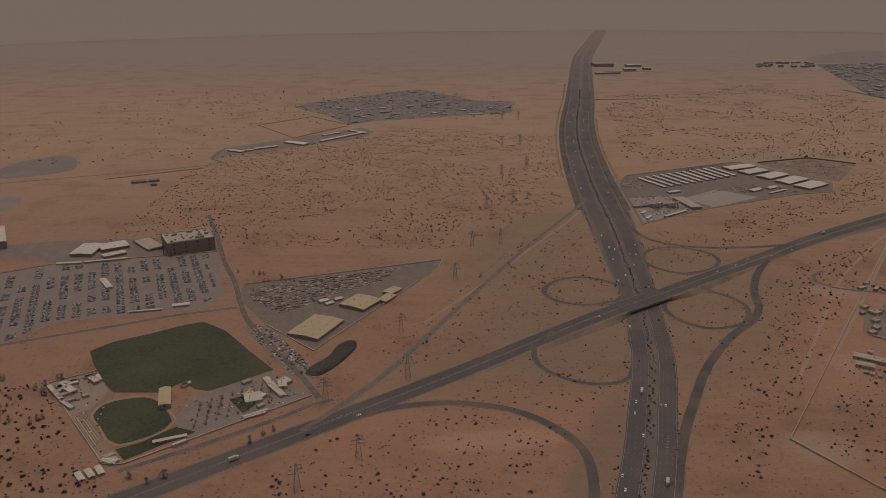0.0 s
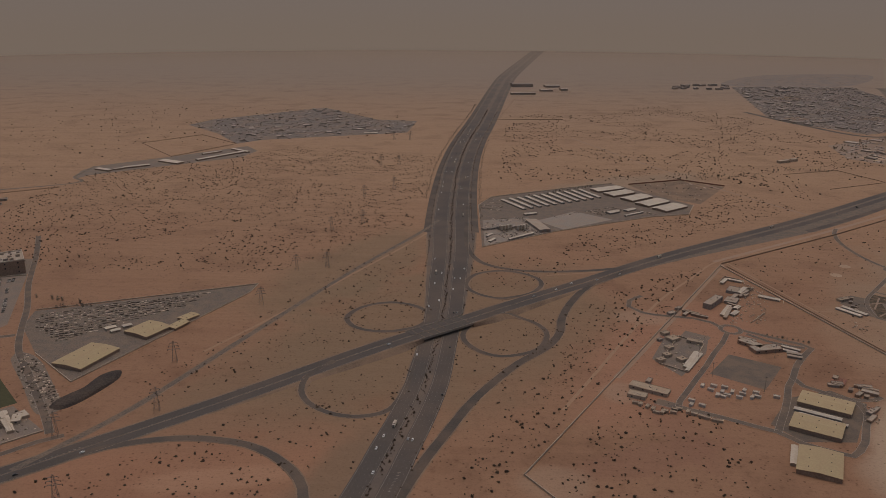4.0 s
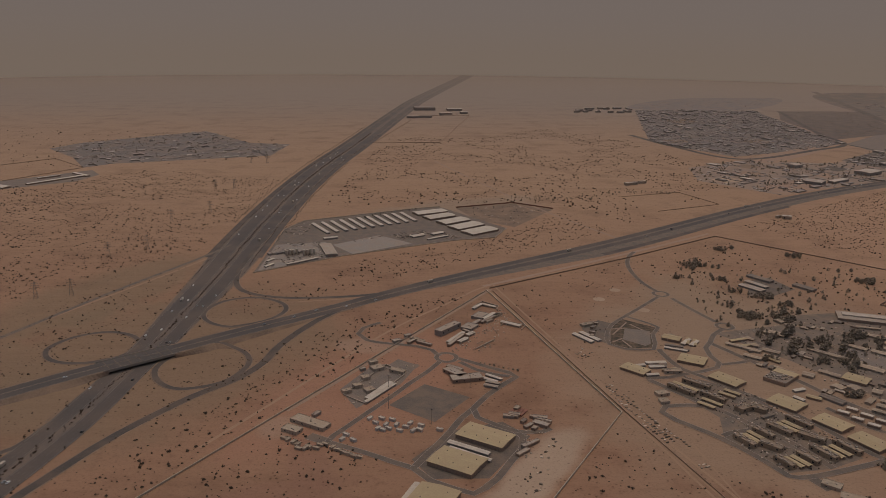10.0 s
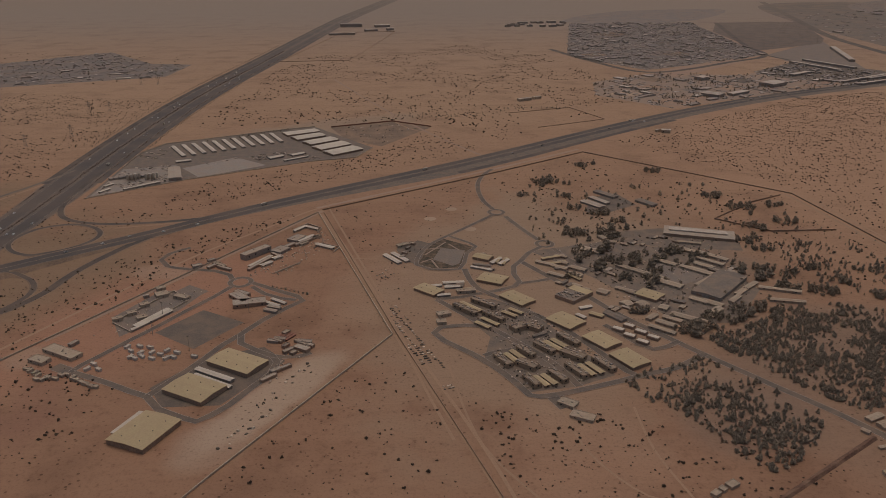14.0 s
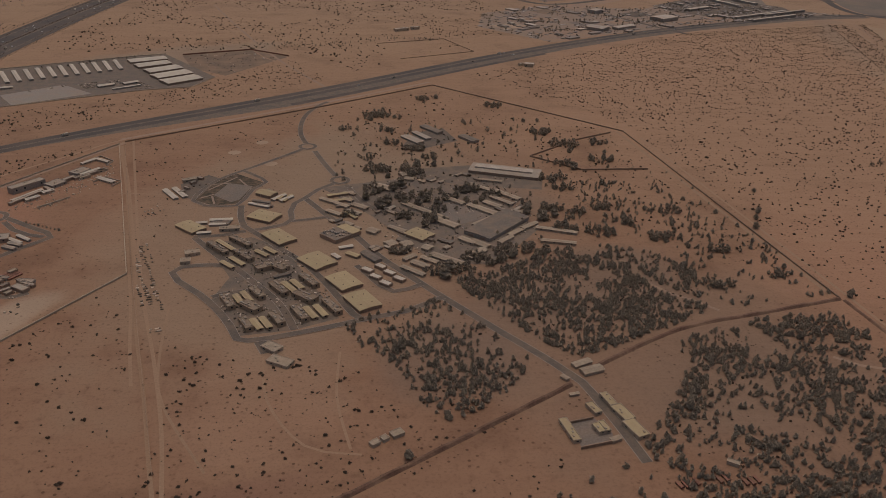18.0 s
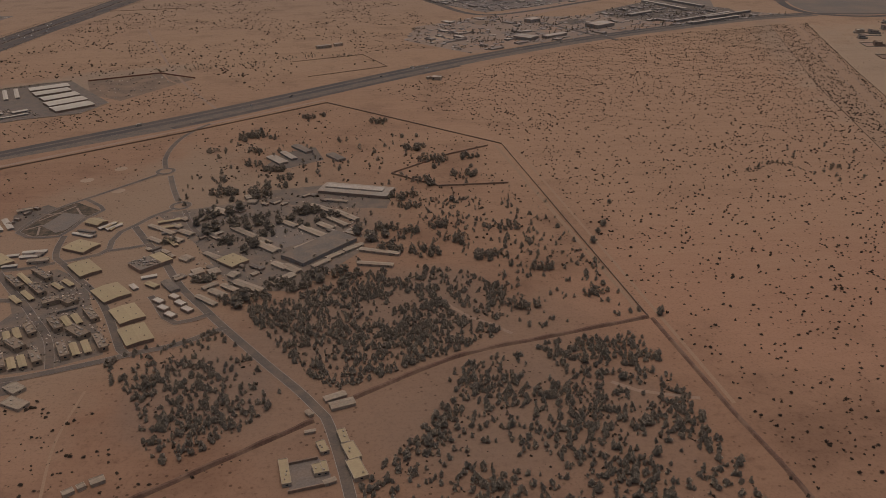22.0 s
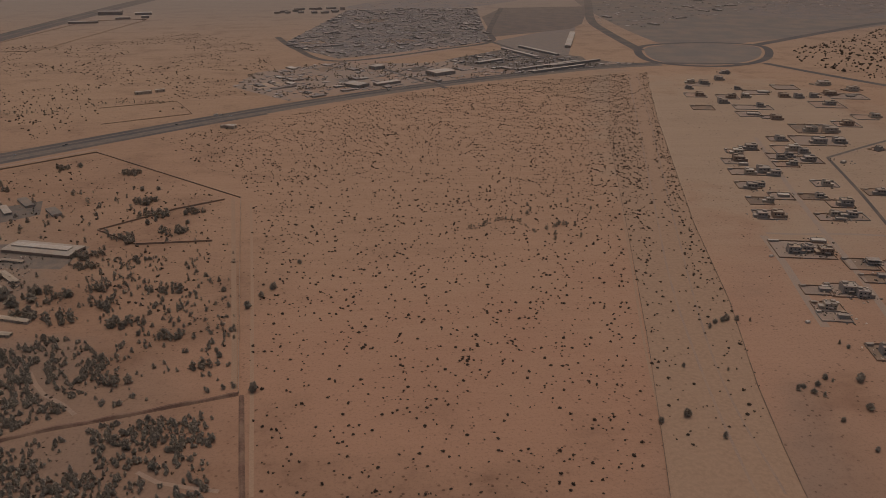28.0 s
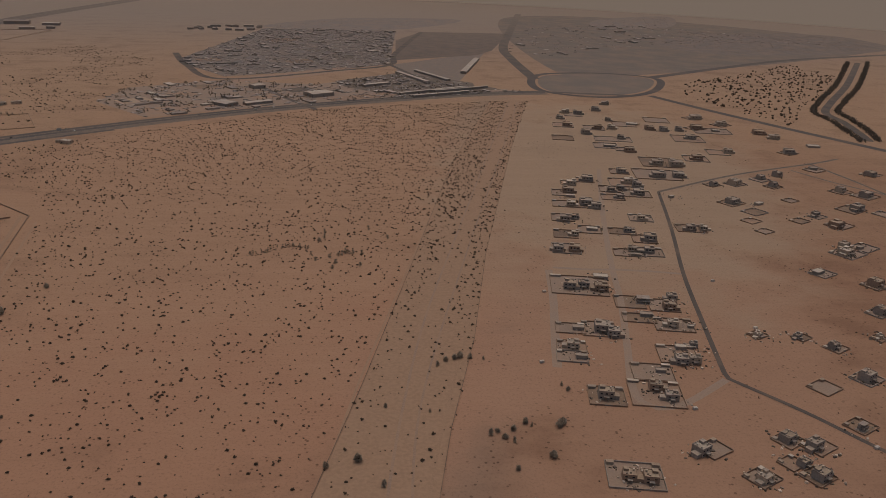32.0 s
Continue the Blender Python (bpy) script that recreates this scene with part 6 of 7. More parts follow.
PLOTS_D = [
    (1603, 867, 23.8, 20.3, 27), (1612, 835, 21.6, 18.4, 27), (1593, 807, 16.7, 14.2, 27), (1590, 776, 14.7, 12.5, 27), (1644, 805, 16.8, 14.3, 27), (1674, 873, 15.2, 12.9, 27), (1677, 790, 23.6, 20, 27), (1723, 839, 26.6, 22.6, 27),
    (1635, 714, 26.3, 22.4, 27), (1660, 727, 21.8, 18.5, 27), (1582, 670, 18.7, 15.9, 27), (1671, 818, 15.7, 13.4, 27), (1755, 905, 22.3, 18.9, 27), (1773, 887, 26.7, 22.7, 27), (1611, 643, 19.3, 16.4, 27), (1466, 565, 11.6, 9.9, 27),
    (1495, 559, 11.6, 9.9, 27), (1510, 542, 14.2, 12, 27), (1504, 501, 17.5, 14.9, 27), (1470, 493, 17.1, 14.5, 27),
]
PLOTS_E = [
    (1577, 592, 15.6, 13.3, 27), (1550, 553, 10.7, 9.1, 27), (1798, 1086, 22.7, 19.3, 27), (1781, 998, 22.7, 19.3, 27), (1843, 976, 22.5, 19.1, 27), (1748, 823, 17.5, 14.9, 27), (1770, 1318, 27.1, 23, 27), (1738, 1241, 27.6, 23.5, 27),
    (1792, 1267, 26.2, 22.2, 27),
]
PLOTS = PLOTS_A + PLOTS_B + PLOTS_C + PLOTS_D + PLOTS_E
# houses on them: middle, width, state
VILLAS_A = [
    (1360, 655, 7.6, 'built'), (1371, 655, 6.9, 'built'), (1383, 649, 8.3, 'built'), (1391, 673, 9.3, 'low'), (1407, 625, 8, 'frame'), (1431, 628, 6.1, 'built'), (1422, 612, 7.2, 'built'), (1400, 601, 7.1, 'low'),
    (1412, 583, 6.3, 'built'), (1424, 580, 3.8, 'low'), (1344, 584, 6.2, 'low'), (1360, 581, 8.6, 'built'), (1365, 572, 6.7, 'built'), (1332, 558, 6.5, 'built'), (1333, 543, 5.7, 'low'), (1403, 550, 5.9, 'low'),
    (1395, 531, 6.8, 'built'), (1404, 531, 6.3, 'built'), (1413, 552, 4.2, 'built'), (1377, 521, 5, 'low'), (1332, 495, 7.3, 'built'), (1365, 501, 6.4, 'built'), (1370, 489, 6.3, 'built'), (1317, 419, 5.7, 'built'),
    (1327, 416, 6.2, 'built'), (1375, 736, 7, 'built'), (1389, 735, 7.8, 'built'), (1402, 774, 5.7, 'built'), (1423, 788, 8.4, 'low'), (1455, 781, 5.9, 'built'),
]
VILLAS_B = [
    (1467, 757, 8.9, 'built'), (1440, 731, 6.3, 'built'), (1438, 719, 6.2, 'low'), (1454, 727, 7, 'built'), (1405, 815, 7.8, 'built'), (1417, 821, 6.1, 'built'), (1426, 863, 7.3, 'built'), (1443, 867, 10.1, 'built'),
    (1449, 853, 8.2, 'built'), (1438, 912, 9.7, 'built'), (1435, 894, 7.6, 'low'), (1450, 939, 9, 'built'), (1474, 956, 10.2, 'built'), (1486, 912, 6.8, 'built'), (1499, 918, 6.9, 'built'), (1527, 990, 8.5, 'built'),
    (1519, 945, 9.1, 'built'), (1523, 931, 8, 'built'), (1488, 888, 6.7, 'built'), (1482, 816, 6.1, 'built'), (1518, 783, 6.8, 'built'), (1531, 783, 6, 'built'), (1514, 902, 9.7, 'built'), (1588, 1028, 11.1, 'built'),
    (1610, 1023, 13.3, 'built'), (1566, 972, 12.6, 'built'), (1590, 971, 10.5, 'built'), (1652, 1053, 10.3, 'built'), (1547, 1308, 8.3, 'built'), (1570, 1354, 10.1, 'built'),
]
VILLAS_C = [
    (1588, 1346, 11.5, 'built'), (1664, 1432, 10.8, 'built'), (1627, 1376, 10.3, 'built'), (1541, 1254, 9.3, 'built'), (1619, 1293, 6.9, 'built'), (1583, 1235, 9.3, 'built'), (1604, 1236, 9.3, 'built'), (1553, 1201, 10.3, 'built'),
    (1561, 1124, 13.2, 'low'), (1577, 1094, 10.6, 'built'), (1593, 1169, 7.5, 'built'), (1648, 1267, 13.6, 'low'), (1661, 1231, 10.6, 'built'), (1679, 1222, 9.3, 'built'), (1703, 1223, 8, 'built'), (1773, 1314, 14.3, 'built'),
    (1738, 1238, 13.5, 'built'), (1699, 1172, 11.5, 'built'), (1793, 1267, 12.5, 'built'), (1761, 1221, 9.4, 'low'), (1821, 1205, 13.3, 'built'), (1828, 1174, 11.7, 'built'), (1799, 1086, 10.9, 'built'), (1858, 1123, 13.8, 'low'),
    (1712, 1088, 9.6, 'built'), (1783, 1004, 7.9, 'low'),
]
VILLAS = VILLAS_A + VILLAS_B + VILLAS_C
TURNED_A = [
    (1363, 436, 6.5, 'built'), (1384, 410, 5.8, 'built'), (1415, 442, 6.3, 'built'), (1426, 434, 6.7, 'built'), (1411, 420, 4.6, 'built'), (1414, 409, 6.7, 'built'), (1464, 448, 4.5, 'frame'), (1615, 933, 6.1, 'built'),
    (1644, 939, 10.3, 'built'), (1687, 959, 7.4, 'built'), (1715, 971, 7.5, 'built'), (1686, 929, 7.2, 'built'), (1604, 867, 10.4, 'built'), (1631, 861, 7.6, 'low'), (1671, 786, 9.7, 'built'), (1729, 838, 10.4, 'built'),
    (1640, 728, 7.3, 'built'), (1632, 713, 9.6, 'built'), (1655, 726, 5.7, 'low'), (1579, 672, 8.2, 'low'), (1670, 820, 6.4, 'built'), (1755, 906, 8.1, 'built'), (1773, 886, 11, 'built'), (1611, 643, 8.7, 'built'),
    (1465, 563, 4.3, 'built'), (1492, 559, 4.3, 'built'), (1508, 542, 5.4, 'built'), (1503, 500, 7.3, 'built'), (1579, 592, 7.3, 'built'), (1551, 554, 3.7, 'built'),
]
TURNED_B = [
    (1839, 972, 9.9, 'built'), (1545, 888, 4.8, 'low'),
]
TURNED = TURNED_A + TURNED_B
for x, y, w, d, turn in PLOTS:
    plot_wall(x, y, turn, w, d, mat=rnd.choice((WALLK, WALLK, WALLG, WALLB)))
for x, y, w, st in VILLAS:
    villa(x, y, rnd.uniform(-17, -12), st, y < 720, w)
for x, y, w, st in TURNED:
    villa(x, y, 27, st, y < 720, w)
for x, y in [(1306, 539), (1338, 648), (1379, 477), (1460, 430), (1470, 575), (1480, 660)]:
    e = thing("site_tank", x, y, 10, "small white water tank on the sand by the plots", "tank", "site tanks")
    put("tank", Geo().box(0, 0, 0.2, 2.6, 1.8, 1.3), WALLW, e)
    put("skid", Geo().box(0, 0, 0, 2.9, 1.6, 0.2), STEEL, e)
    put("hatch", Geo().box(0.5, 0, 1.5, 0.6, 0.6, 0.2), WALLW, e)

# ---- town, settlement, works: many small houses ----
TOWNROOF = [FARR, FARR, FARL, FARW, FARR]


def small_house(x, y, L, W, h, turn, label, group):
    e = thing("town_house", x, y, turn, label, "house", group)
    put("shell", Geo().box(0, 0, 0, L, W, h), rnd.choice((FARW, FARW, WALLG)), e)
    put("roof", Geo().box(0, 0, h, L + 0.4, W + 0.4, 0.35), rnd.choice(TOWNROOF), e)
    if rnd.random() < 0.35:
        put("roof_room", Geo().box(L * 0.2, W * 0.15, h + 0.35, L * 0.35, W * 0.4, 1.4), FARW, e)


for x, y in scattered(TOWN, 100, rnd):
    small_house(x, y, rnd.uniform(10, 26), rnd.uniform(7, 13), rnd.uniform(1.6, 2.8), rnd.choice((25, 115)), "low grey-brown house of the far town", "town houses")
for x, y in scattered(SETTLE, 45, rnd):
    small_house(x, y, rnd.uniform(9, 20), rnd.uniform(6, 10), rnd.uniform(1.2, 2), rnd.choice((15, 105)), "low house among trees in the walled settlement", "settlement houses")
for x, y in scattered(INDUS, 40, rnd):
    small_house(x, y, rnd.uniform(10, 26), rnd.uniform(6, 12), rnd.uniform(1.5, 2.5), rnd.choice((33, 123)), "low workshop beside the highway", "workshops")
for x, y in scattered([(1640, 2100), (1750, 2080), (2300, 2500), (2400, 3000), (1900, 2900)], 14, rnd):
    small_house(x, y, rnd.uniform(16, 40), rnd.uniform(10, 18), rnd.uniform(2, 4), rnd.choice((20, 110)), "far pale building on the stony plain", "far buildings")
for x, y in scattered([(820, 2480), (1040, 2500), (1060, 2640), (860, 2600)], 16, rnd):
    small_house(x, y, rnd.uniform(12, 30), rnd.uniform(8, 12), 5, 15, "far pale building on the desert edge", "far buildings")

def far_blocks(name, outline, count, low, high, turn, label):
    """The rest of a town: small flat-roofed blocks in one mesh."""
    g = Geo()
    for x, y in scattered(outline, count, rnd):
        L, W, h = rnd.uniform(low, high), rnd.uniform(low, high) * 0.6, rnd.uniform(0.3, 0.8)
        g.box(x, y, 0, L, W, h, turn + rnd.choice((0, 90)))
        g.box(x, y, h, L + 0.5, W + 0.5, 0.3, turn + rnd.choice((0, 0, 90)))
    return tagged(put(name, g, FARB), label, "houses", kind="stuff")


far_blocks("town_blocks", TOWN, 2300, 3, 9, 25, "crowded low houses of the far town")
far_blocks("settlement_blocks", SETTLE, 380, 3, 8, 15, "crowded huts of the walled settlement")
far_blocks("workshop_blocks", INDUS, 450, 3, 10, 33, "crowded sheds and stock beside the highway")
far_blocks("plain_blocks", [(1640, 2100), (1750, 2080), (2300, 2500), (2900, 2500), (2400, 3000), (1900, 2900)], 300, 4, 14, 20, "far pale sheds on the stony plain")

# ---- pylons ----
def pylon():
    e = thing("pylon", -86, 372, 20, "tall steel lattice power pylon on the sand", "pylon", "pylons")
    H, b = 17.0, 1.9
    for i, (a, c) in enumerate(((-1, -1), (1, -1), (1, 1), (-1, 1))):
        put("leg", Geo().tube((a * b, c * b, 0), (a * 0.35, c * 0.35, H), 0.1, 0.07, 4), STEEL, e)
        n = ((1, -1), (1, 1), (-1, 1), (-1, -1))[i]
        g = Geo()
        for k in range(6):
            z0, z1 = H * k / 6, H * (k + 1) / 6
            q0, q1 = b + (0.35 - b) * k / 6, b + (0.35 - b) * (k + 1) / 6
            g.tube((a * q0, c * q0, z0), (n[0] * q1, n[1] * q1, z1), 0.045, sides=3)
            g.tube((n[0] * q0, n[1] * q0, z0), (a * q1, c * q1, z1), 0.045, sides=3)
        put("bracing", g, STEEL, e)
    for z, w in ((10.5, 4.4), (13.0, 3.6), (15.3, 2.8)):
        put("cross_arm", Geo().tube((-w, 0, z), (w, 0, z), 0.14, sides=4).tube((-w, 0, z), (0, 0, z + 0.9), 0.09, sides=3).tube((w, 0, z), (0, 0, z + 0.9), 0.09, sides=3), STEEL, e)
        for s in (-1, 1):
            put("insulator", Geo().tube((s * w, 0, z - 1.0), (s * w, 0, z), 0.12, sides=5), GLASS, e)
    return e


mast = pylon()
for x, y in [(-88, 470), (-48, 577), (-9, 695), (6, 790), (22, 935), (45, 1099), (52, 1313), (-57, 402), (-37, 504), (35, 800), (55, 966), (82, 1154), (81, 1316), (60, 1560), (90, 1560)]:
    copy_thing(mast, pose(x, y, 0, 0, 0, 15 + rnd.uniform(-6, 6)))
for x, y in [(344, 560), (373, 537), (402, 593), (343, 590)]:
    e = thing("floodlight_mast", x, y, 0, "slim steel floodlight mast at the sports pitch", "lamp", "floodlight masts")
    put("pole", Geo().tube((0, 0, 0), (0, 0, 11), 0.16, 0.1), STEEL, e)
    put("lamp_frame", Geo().box(0, 0, 10.6, 1.6, 0.2, 0.5), STEEL, e)


# ---- vehicles ----
def car(paint, label, L=3.0, kind="car"):
    e = thing(kind, 0, -300, 0, label, kind)
    W = 1.25
    g = Geo()
    prof = [(-L / 2, 0.25), (L / 2, 0.25), (L / 2, 0.55), (L * 0.28, 0.66), (-L * 0.46, 0.7), (-L / 2, 0.5)]
    n = len(prof)
    for s in (-W / 2, W / 2):
        g.v += [(x, s, z) for x, z in prof]
    g.f += [tuple(range(n)), tuple(range(2 * n - 1, n - 1, -1))] + [(i, n + i, n + (i + 1) % n, (i + 1) % n) for i in range(n)]
    put("body", g, paint, e)
    put("cabin", Geo().box(-L * 0.08, 0, 0.66, L * 0.55, W * 0.9, 0.36, 0, 0.82), GLASS, e)
    put("roof", Geo().box(-L * 0.08, 0, 1.0, L * 0.44, W * 0.74, 0.05), paint, e)
    for a in (-0.31, 0.31):
        for s in (-1, 1):
            put("wheel", Geo().tube((a * L, s * (W / 2 - 0.12), 0.26), (a * L, s * (W / 2 + 0.04), 0.26), 0.26, sides=8), RUBBER, e)
    return e


def truck():
    e = thing("truck", 0, -310, 0, "white box truck on the highway", "truck")
    put("cab", Geo().box(2.6, 0, 0.5, 1.3, 1.6, 1.6, 0, 0.9), WALLW, e)
    put("cargo_box", Geo().box(-0.5, 0, 0.6, 4.6, 1.7, 2.0), ROOFW, e)
    put("chassis", Geo().box(0.3, 0, 0.35, 6, 1.0, 0.25), RUBBER, e)
    put("windscreen", Geo().box(3.22, 0, 1.2, 0.1, 1.2, 0.6), GLASS, e)
    for a in (-2.2, -1.4, 2.4):
        for s in (-1, 1):
            put("wheel", Geo().tube((a, s * 0.6, 0.36), (a, s * 0.85, 0.36), 0.36, sides=8), RUBBER, e)
    return e


CARS = [car(surface("white_car_paint", (0.75, 0.74, 0.72), 0.35, dust=0.1, vary=0.05, bump=0), "white car driving on the highway"),
        car(surface("silver_car_paint", (0.40, 0.40, 0.40), 0.35, 0.3, dust=0.1, vary=0.1, bump=0), "silver car driving on the highway"),
        car(surface("dark_car_paint", (0.05, 0.05, 0.055), 0.35, dust=0.1, vary=0.2, bump=0), "dark car driving on the highway")]
LORRY = truck()
used = set()


def drive(line, shift, i, proto, z, back=False):
    n = sides_of(line)
    a, b = line[i], line[i + 1]
    q = a + n[i] * shift
    t = math.degrees(math.atan2(b[1] - a[1], b[0] - a[0])) + (180 if back else 0)
    m = pose(q[0], q[1], z, 0, 0, t)
    if proto in used:
        copy_thing(proto, m)
    else:
        used.add(proto)
        proto.matrix_world = m


lanes = [i for i in range(len(hw) - 1) if 330 < hw[i][1] < 1700]
for k in range(58):
    i = rnd.choice(lanes)
    sp = min(1, max(0, (hw[i][1] - 640) / 320))
    side = rnd.choice((-1, 1))
    drive(hw, side * (9.2 + 3.6 * sp) + rnd.choice((-4.2, -1.4, 1.4, 4.2)), i, rnd.choice((CARS[0], CARS[0], CARS[0], CARS[1], CARS[2], LORRY) if k > 4 else (CARS[k % 3], LORRY)), 0.16, side > 0)
fine_cross = [i for i in range(len(cross) - 1) if abs(along[i]) > gap + 8 and -250 < cross[i][0] < 1500]
for k in range(26):
    i = rnd.choice(fine_cross)
    b = min(1, max(0, (cross[i][0] - 200) / 300))
    side = rnd.choice((-1, 1))
    drive(cross, side * (3.7 + 2.0 * b) + rnd.choice((-1.5, 1.5)), i, rnd.choice((CARS[0], CARS[0], CARS[1], CARS[2], LORRY)), 0.16 + lift(*cross[i]), side > 0)


def parked(pts, turn, lane, pitch, fill, name, label, maxn, seed, boxes=False):
    """Rows of small vehicles inside an outline, as one mesh."""
    r, g = random.Random(seed), Geo()
    c, s = math.cos(radians(turn)), math.sin(radians(turn))
    xs, ys = [p[0] for p in pts], [p[1] for p in pts]
    cx, cy, n = sum(xs) / len(xs), sum(ys) / len(ys), 0
    for row in range(-40, 41):
        block = 1.0
        for k in range(-160, 161):
            if k % 9 == 0:
                block = r.random()
            for side in (-1, 1):
                u, v = row * lane + side * 1.8 + r.uniform(-0.4, 0.4), k * pitch
                x, y = cx + c * u - s * v, cy + s * u + c * v
                if block < fill and r.random() < 0.86 and inside(pts, x, y) and n < maxn:
                    L, W = r.uniform(2.7, 3.3), 1.25
                    if boxes:
                        L, W = (r.uniform(0.5, 1.0), r.uniform(1, 4)) if turn > 100 else (r.uniform(0.7, 2.4), r.uniform(0.5, 1.2))
                        g.box(x, y, 0.1, L, W, r.uniform(0.2, 0.7), turn + r.uniform(-6, 6))
                    else:
                        g.box(x, y, 0.2, L, W, 0.5, turn + r.uniform(-5, 5))
                        g.box(x, y, 0.7, L * 0.55, W * 0.9, 0.4, turn, 0.8)
                    n += 1
    ob = put(name, g, CARP if not boxes else RUBBLE)
    return tagged(ob, label, "vehicles" if not boxes else "stock", kind="stuff")


YARDIN = [(-520, 610), (-490, 645), (-435, 694), (-394, 719), (-329, 735), (-256, 758), (-214, 648), (-222, 632), (-245, 620), (-326, 596), (-347, 554), (-400, 515), (-440, 520)]
parked(YARDIN, 24, 11.5, 1.75, 0.72, "parked_vehicles", "hundreds of parked cars in long rows", 5200, 3)
parked([(-190, 668), (-166, 682), (-60, 728), (-75, 690), (-150, 610), (-185, 645)], 114, 5.0, 3.6, 0.8, "stacked_blocks", "rows of stacked blocks and pallets", 1100, 5, True)
parked([(-165, 590), (-150, 572), (-115, 535), (-100, 500), (-108, 500), (-140, 550), (-170, 590)], 40, 6, 3, 0.7, "scrap_piles", "piles of scrap and stone by the street", 160, 6, True)
parked([(200, 1050), (215, 1095), (232, 1080), (222, 1010), (205, 1000)], 60, 8, 3, 0.5, "works_stock", "stock and vehicles in the works yard", 120, 8, True)
parked([(282, 1000), (330, 1040), (390, 1060), (425, 1020), (400, 1012), (350, 1010)], 38, 8, 3, 0.35, "works_stock", "stock and vehicles in the works yard", 160, 9, True)
parked([(198, 880), (202, 990), (250, 1000), (272, 945), (240, 912)], 40, 5, 3, 0.5, "works_stock", "stock and vehicles in the works yard", 300, 12, True)
parked([(506, 600), (519, 557), (529, 527), (541, 480), (529, 474), (512, 540), (500, 590)], 20, 5, 3, 0.55, "dumped_rubble", "heaps of dumped rubble along the fence", 170, 10, True)
parked([(490, 655), (500, 668), (506, 655), (497, 645)], -50, 5, 3, 0.9, "dumped_pipes", "stacked pipes beside the fence", 20, 11, True)

# ---- trees ----
rnd = random.Random(5)


def tuft_at(g, r, x, y, z, s):
    """A ragged eight-sided tuft of leaves added to g."""
    k = len(g.v)
    for a, b, c in ((1, 0, 0), (-1, 0, 0), (0, 1, 0), (0, -1, 0), (0, 0, 1), (0, 0, -1)):
        q = s * r.uniform(0.65, 1.45)
        g.v.append((x + a * q + r.uniform(-0.3, 0.3) * s, y + b * q + r.uniform(-0.3, 0.3) * s, z + c * q + r.uniform(-0.3, 0.3) * s))
    g.f += [(k + a, k + b, k + c) for a, b, c in ((0, 2, 4), (2, 1, 4), (1, 3, 4), (3, 0, 4), (2, 0, 5), (1, 2, 5), (3, 1, 5), (0, 3, 5))]


def crown(r, height, spread, base, clumps):
    g = Geo()
    for i in range(int(clumps * 2.3)):
        q, t = r.uniform(0, 6.28), r.random()
        z = base + (height - base) * t
        rad = spread * (0.35 + 0.65 * math.sin(math.pi * min(0.95, 0.18 + 0.8 * t))) * r.uniform(0.25, 1.0)
        tuft_at(g, r, rad * math.cos(q), rad * math.sin(q), z, spread * r.uniform(0.2, 0.38))
    return g


def spire(r, height, spread, clumps):
    """A slim crown that tapers to its top."""
    g = Geo()
    n = int(clumps * 2.3)
    for i in range(n):
        t = (i + r.uniform(0.2, 0.8)) / n
        rad, q = spread * (1.0 - 0.7 * t) * r.uniform(0.1, 0.9), r.uniform(0, 6.28)
        tuft_at(g, r, rad * math.cos(q), rad * math.sin(q), 0.4 + (height - 0.4) * t, spread * (0.55 - 0.28 * t) * r.uniform(0.75, 1.15))
    return g


def tree_mesh(seed, height, spread, clumps):
    r = random.Random(seed)
    trunk = Geo().tube((0, 0, 0), (0.1, 0, height * 0.55), 0.16 * spread, 0.07 * spread, 6)
    for i in range(3):
        q = i * 2.1 + r.random()
        trunk.tube((0, 0, height * 0.25), (math.cos(q) * spread * 0.7, math.sin(q) * spread * 0.7, height * 0.65), 0.07 * spread, 0.03, 4)
    top = spire(r, height, spread * 0.85, clumps // 2) if seed in (2, 6) else crown(r, height, spread, height * 0.12, clumps)
    me = [trunk.mesh("trunk"), top.mesh("crown")]
    me[0].materials.append(BARK)
    me[1].materials.append(LEAF)
    return me


KINDS = [tree_mesh(1, 4.2, 2.0, 30), tree_mesh(2, 4.8, 1.8, 28), tree_mesh(3, 3.6, 2.3, 30), tree_mesh(4, 5.4, 2.8, 38), tree_mesh(6, 3.9, 1.7, 24)]


def tree(x, y, size, kind, label="dark green desert tree with a ragged crown", group="trees"):
    trunk, top = KINDS[kind]
    e = thing("tree", x, y, rnd.uniform(0, 360), label, "tree", group)
    e.scale = (size * rnd.uniform(0.85, 1.15), size * rnd.uniform(0.85, 1.15), size)
    put("trunk", trunk, None, e)
    put("crown", top, None, e)


def clear(x, y):
    """Away from the streets of the camp."""
    for line in CLEAR:
        if np.min(np.hypot(line[:, 0] - x, line[:, 1] - y)) < 4.5:
            return False
    return True


CLEAR = [curve(MAIN_STREET, 4),
         curve([(950, 497), (890, 482), (833, 466), (764, 424), (673, 361), (576, 299)], 4), curve([(831, 540), (843, 514), (870, 490)], 4)]
FOREST_A = [(640, 482), (657, 492), (676, 500), (694, 510), (708, 501), (724, 476), (737, 453), (741, 438), (722, 407), (692, 387), (678, 408), (668, 440), (648, 460)]
FOREST_B = [(708, 532), (728, 543), (752, 553), (780, 574), (812, 582), (850, 570), (872, 540), (861, 490), (838, 472), (813, 463), (792, 450), (769, 441), (751, 458), (727, 499)]
FOREST_C = [(816, 411), (831, 455), (883, 474), (940, 480), (949, 362), (951, 300), (860, 290), (798, 320), (778, 365), (801, 392)]
FOREST_D = [(703, 304), (727, 334), (774, 360), (797, 339), (867, 324), (845, 270), (703, 270)]
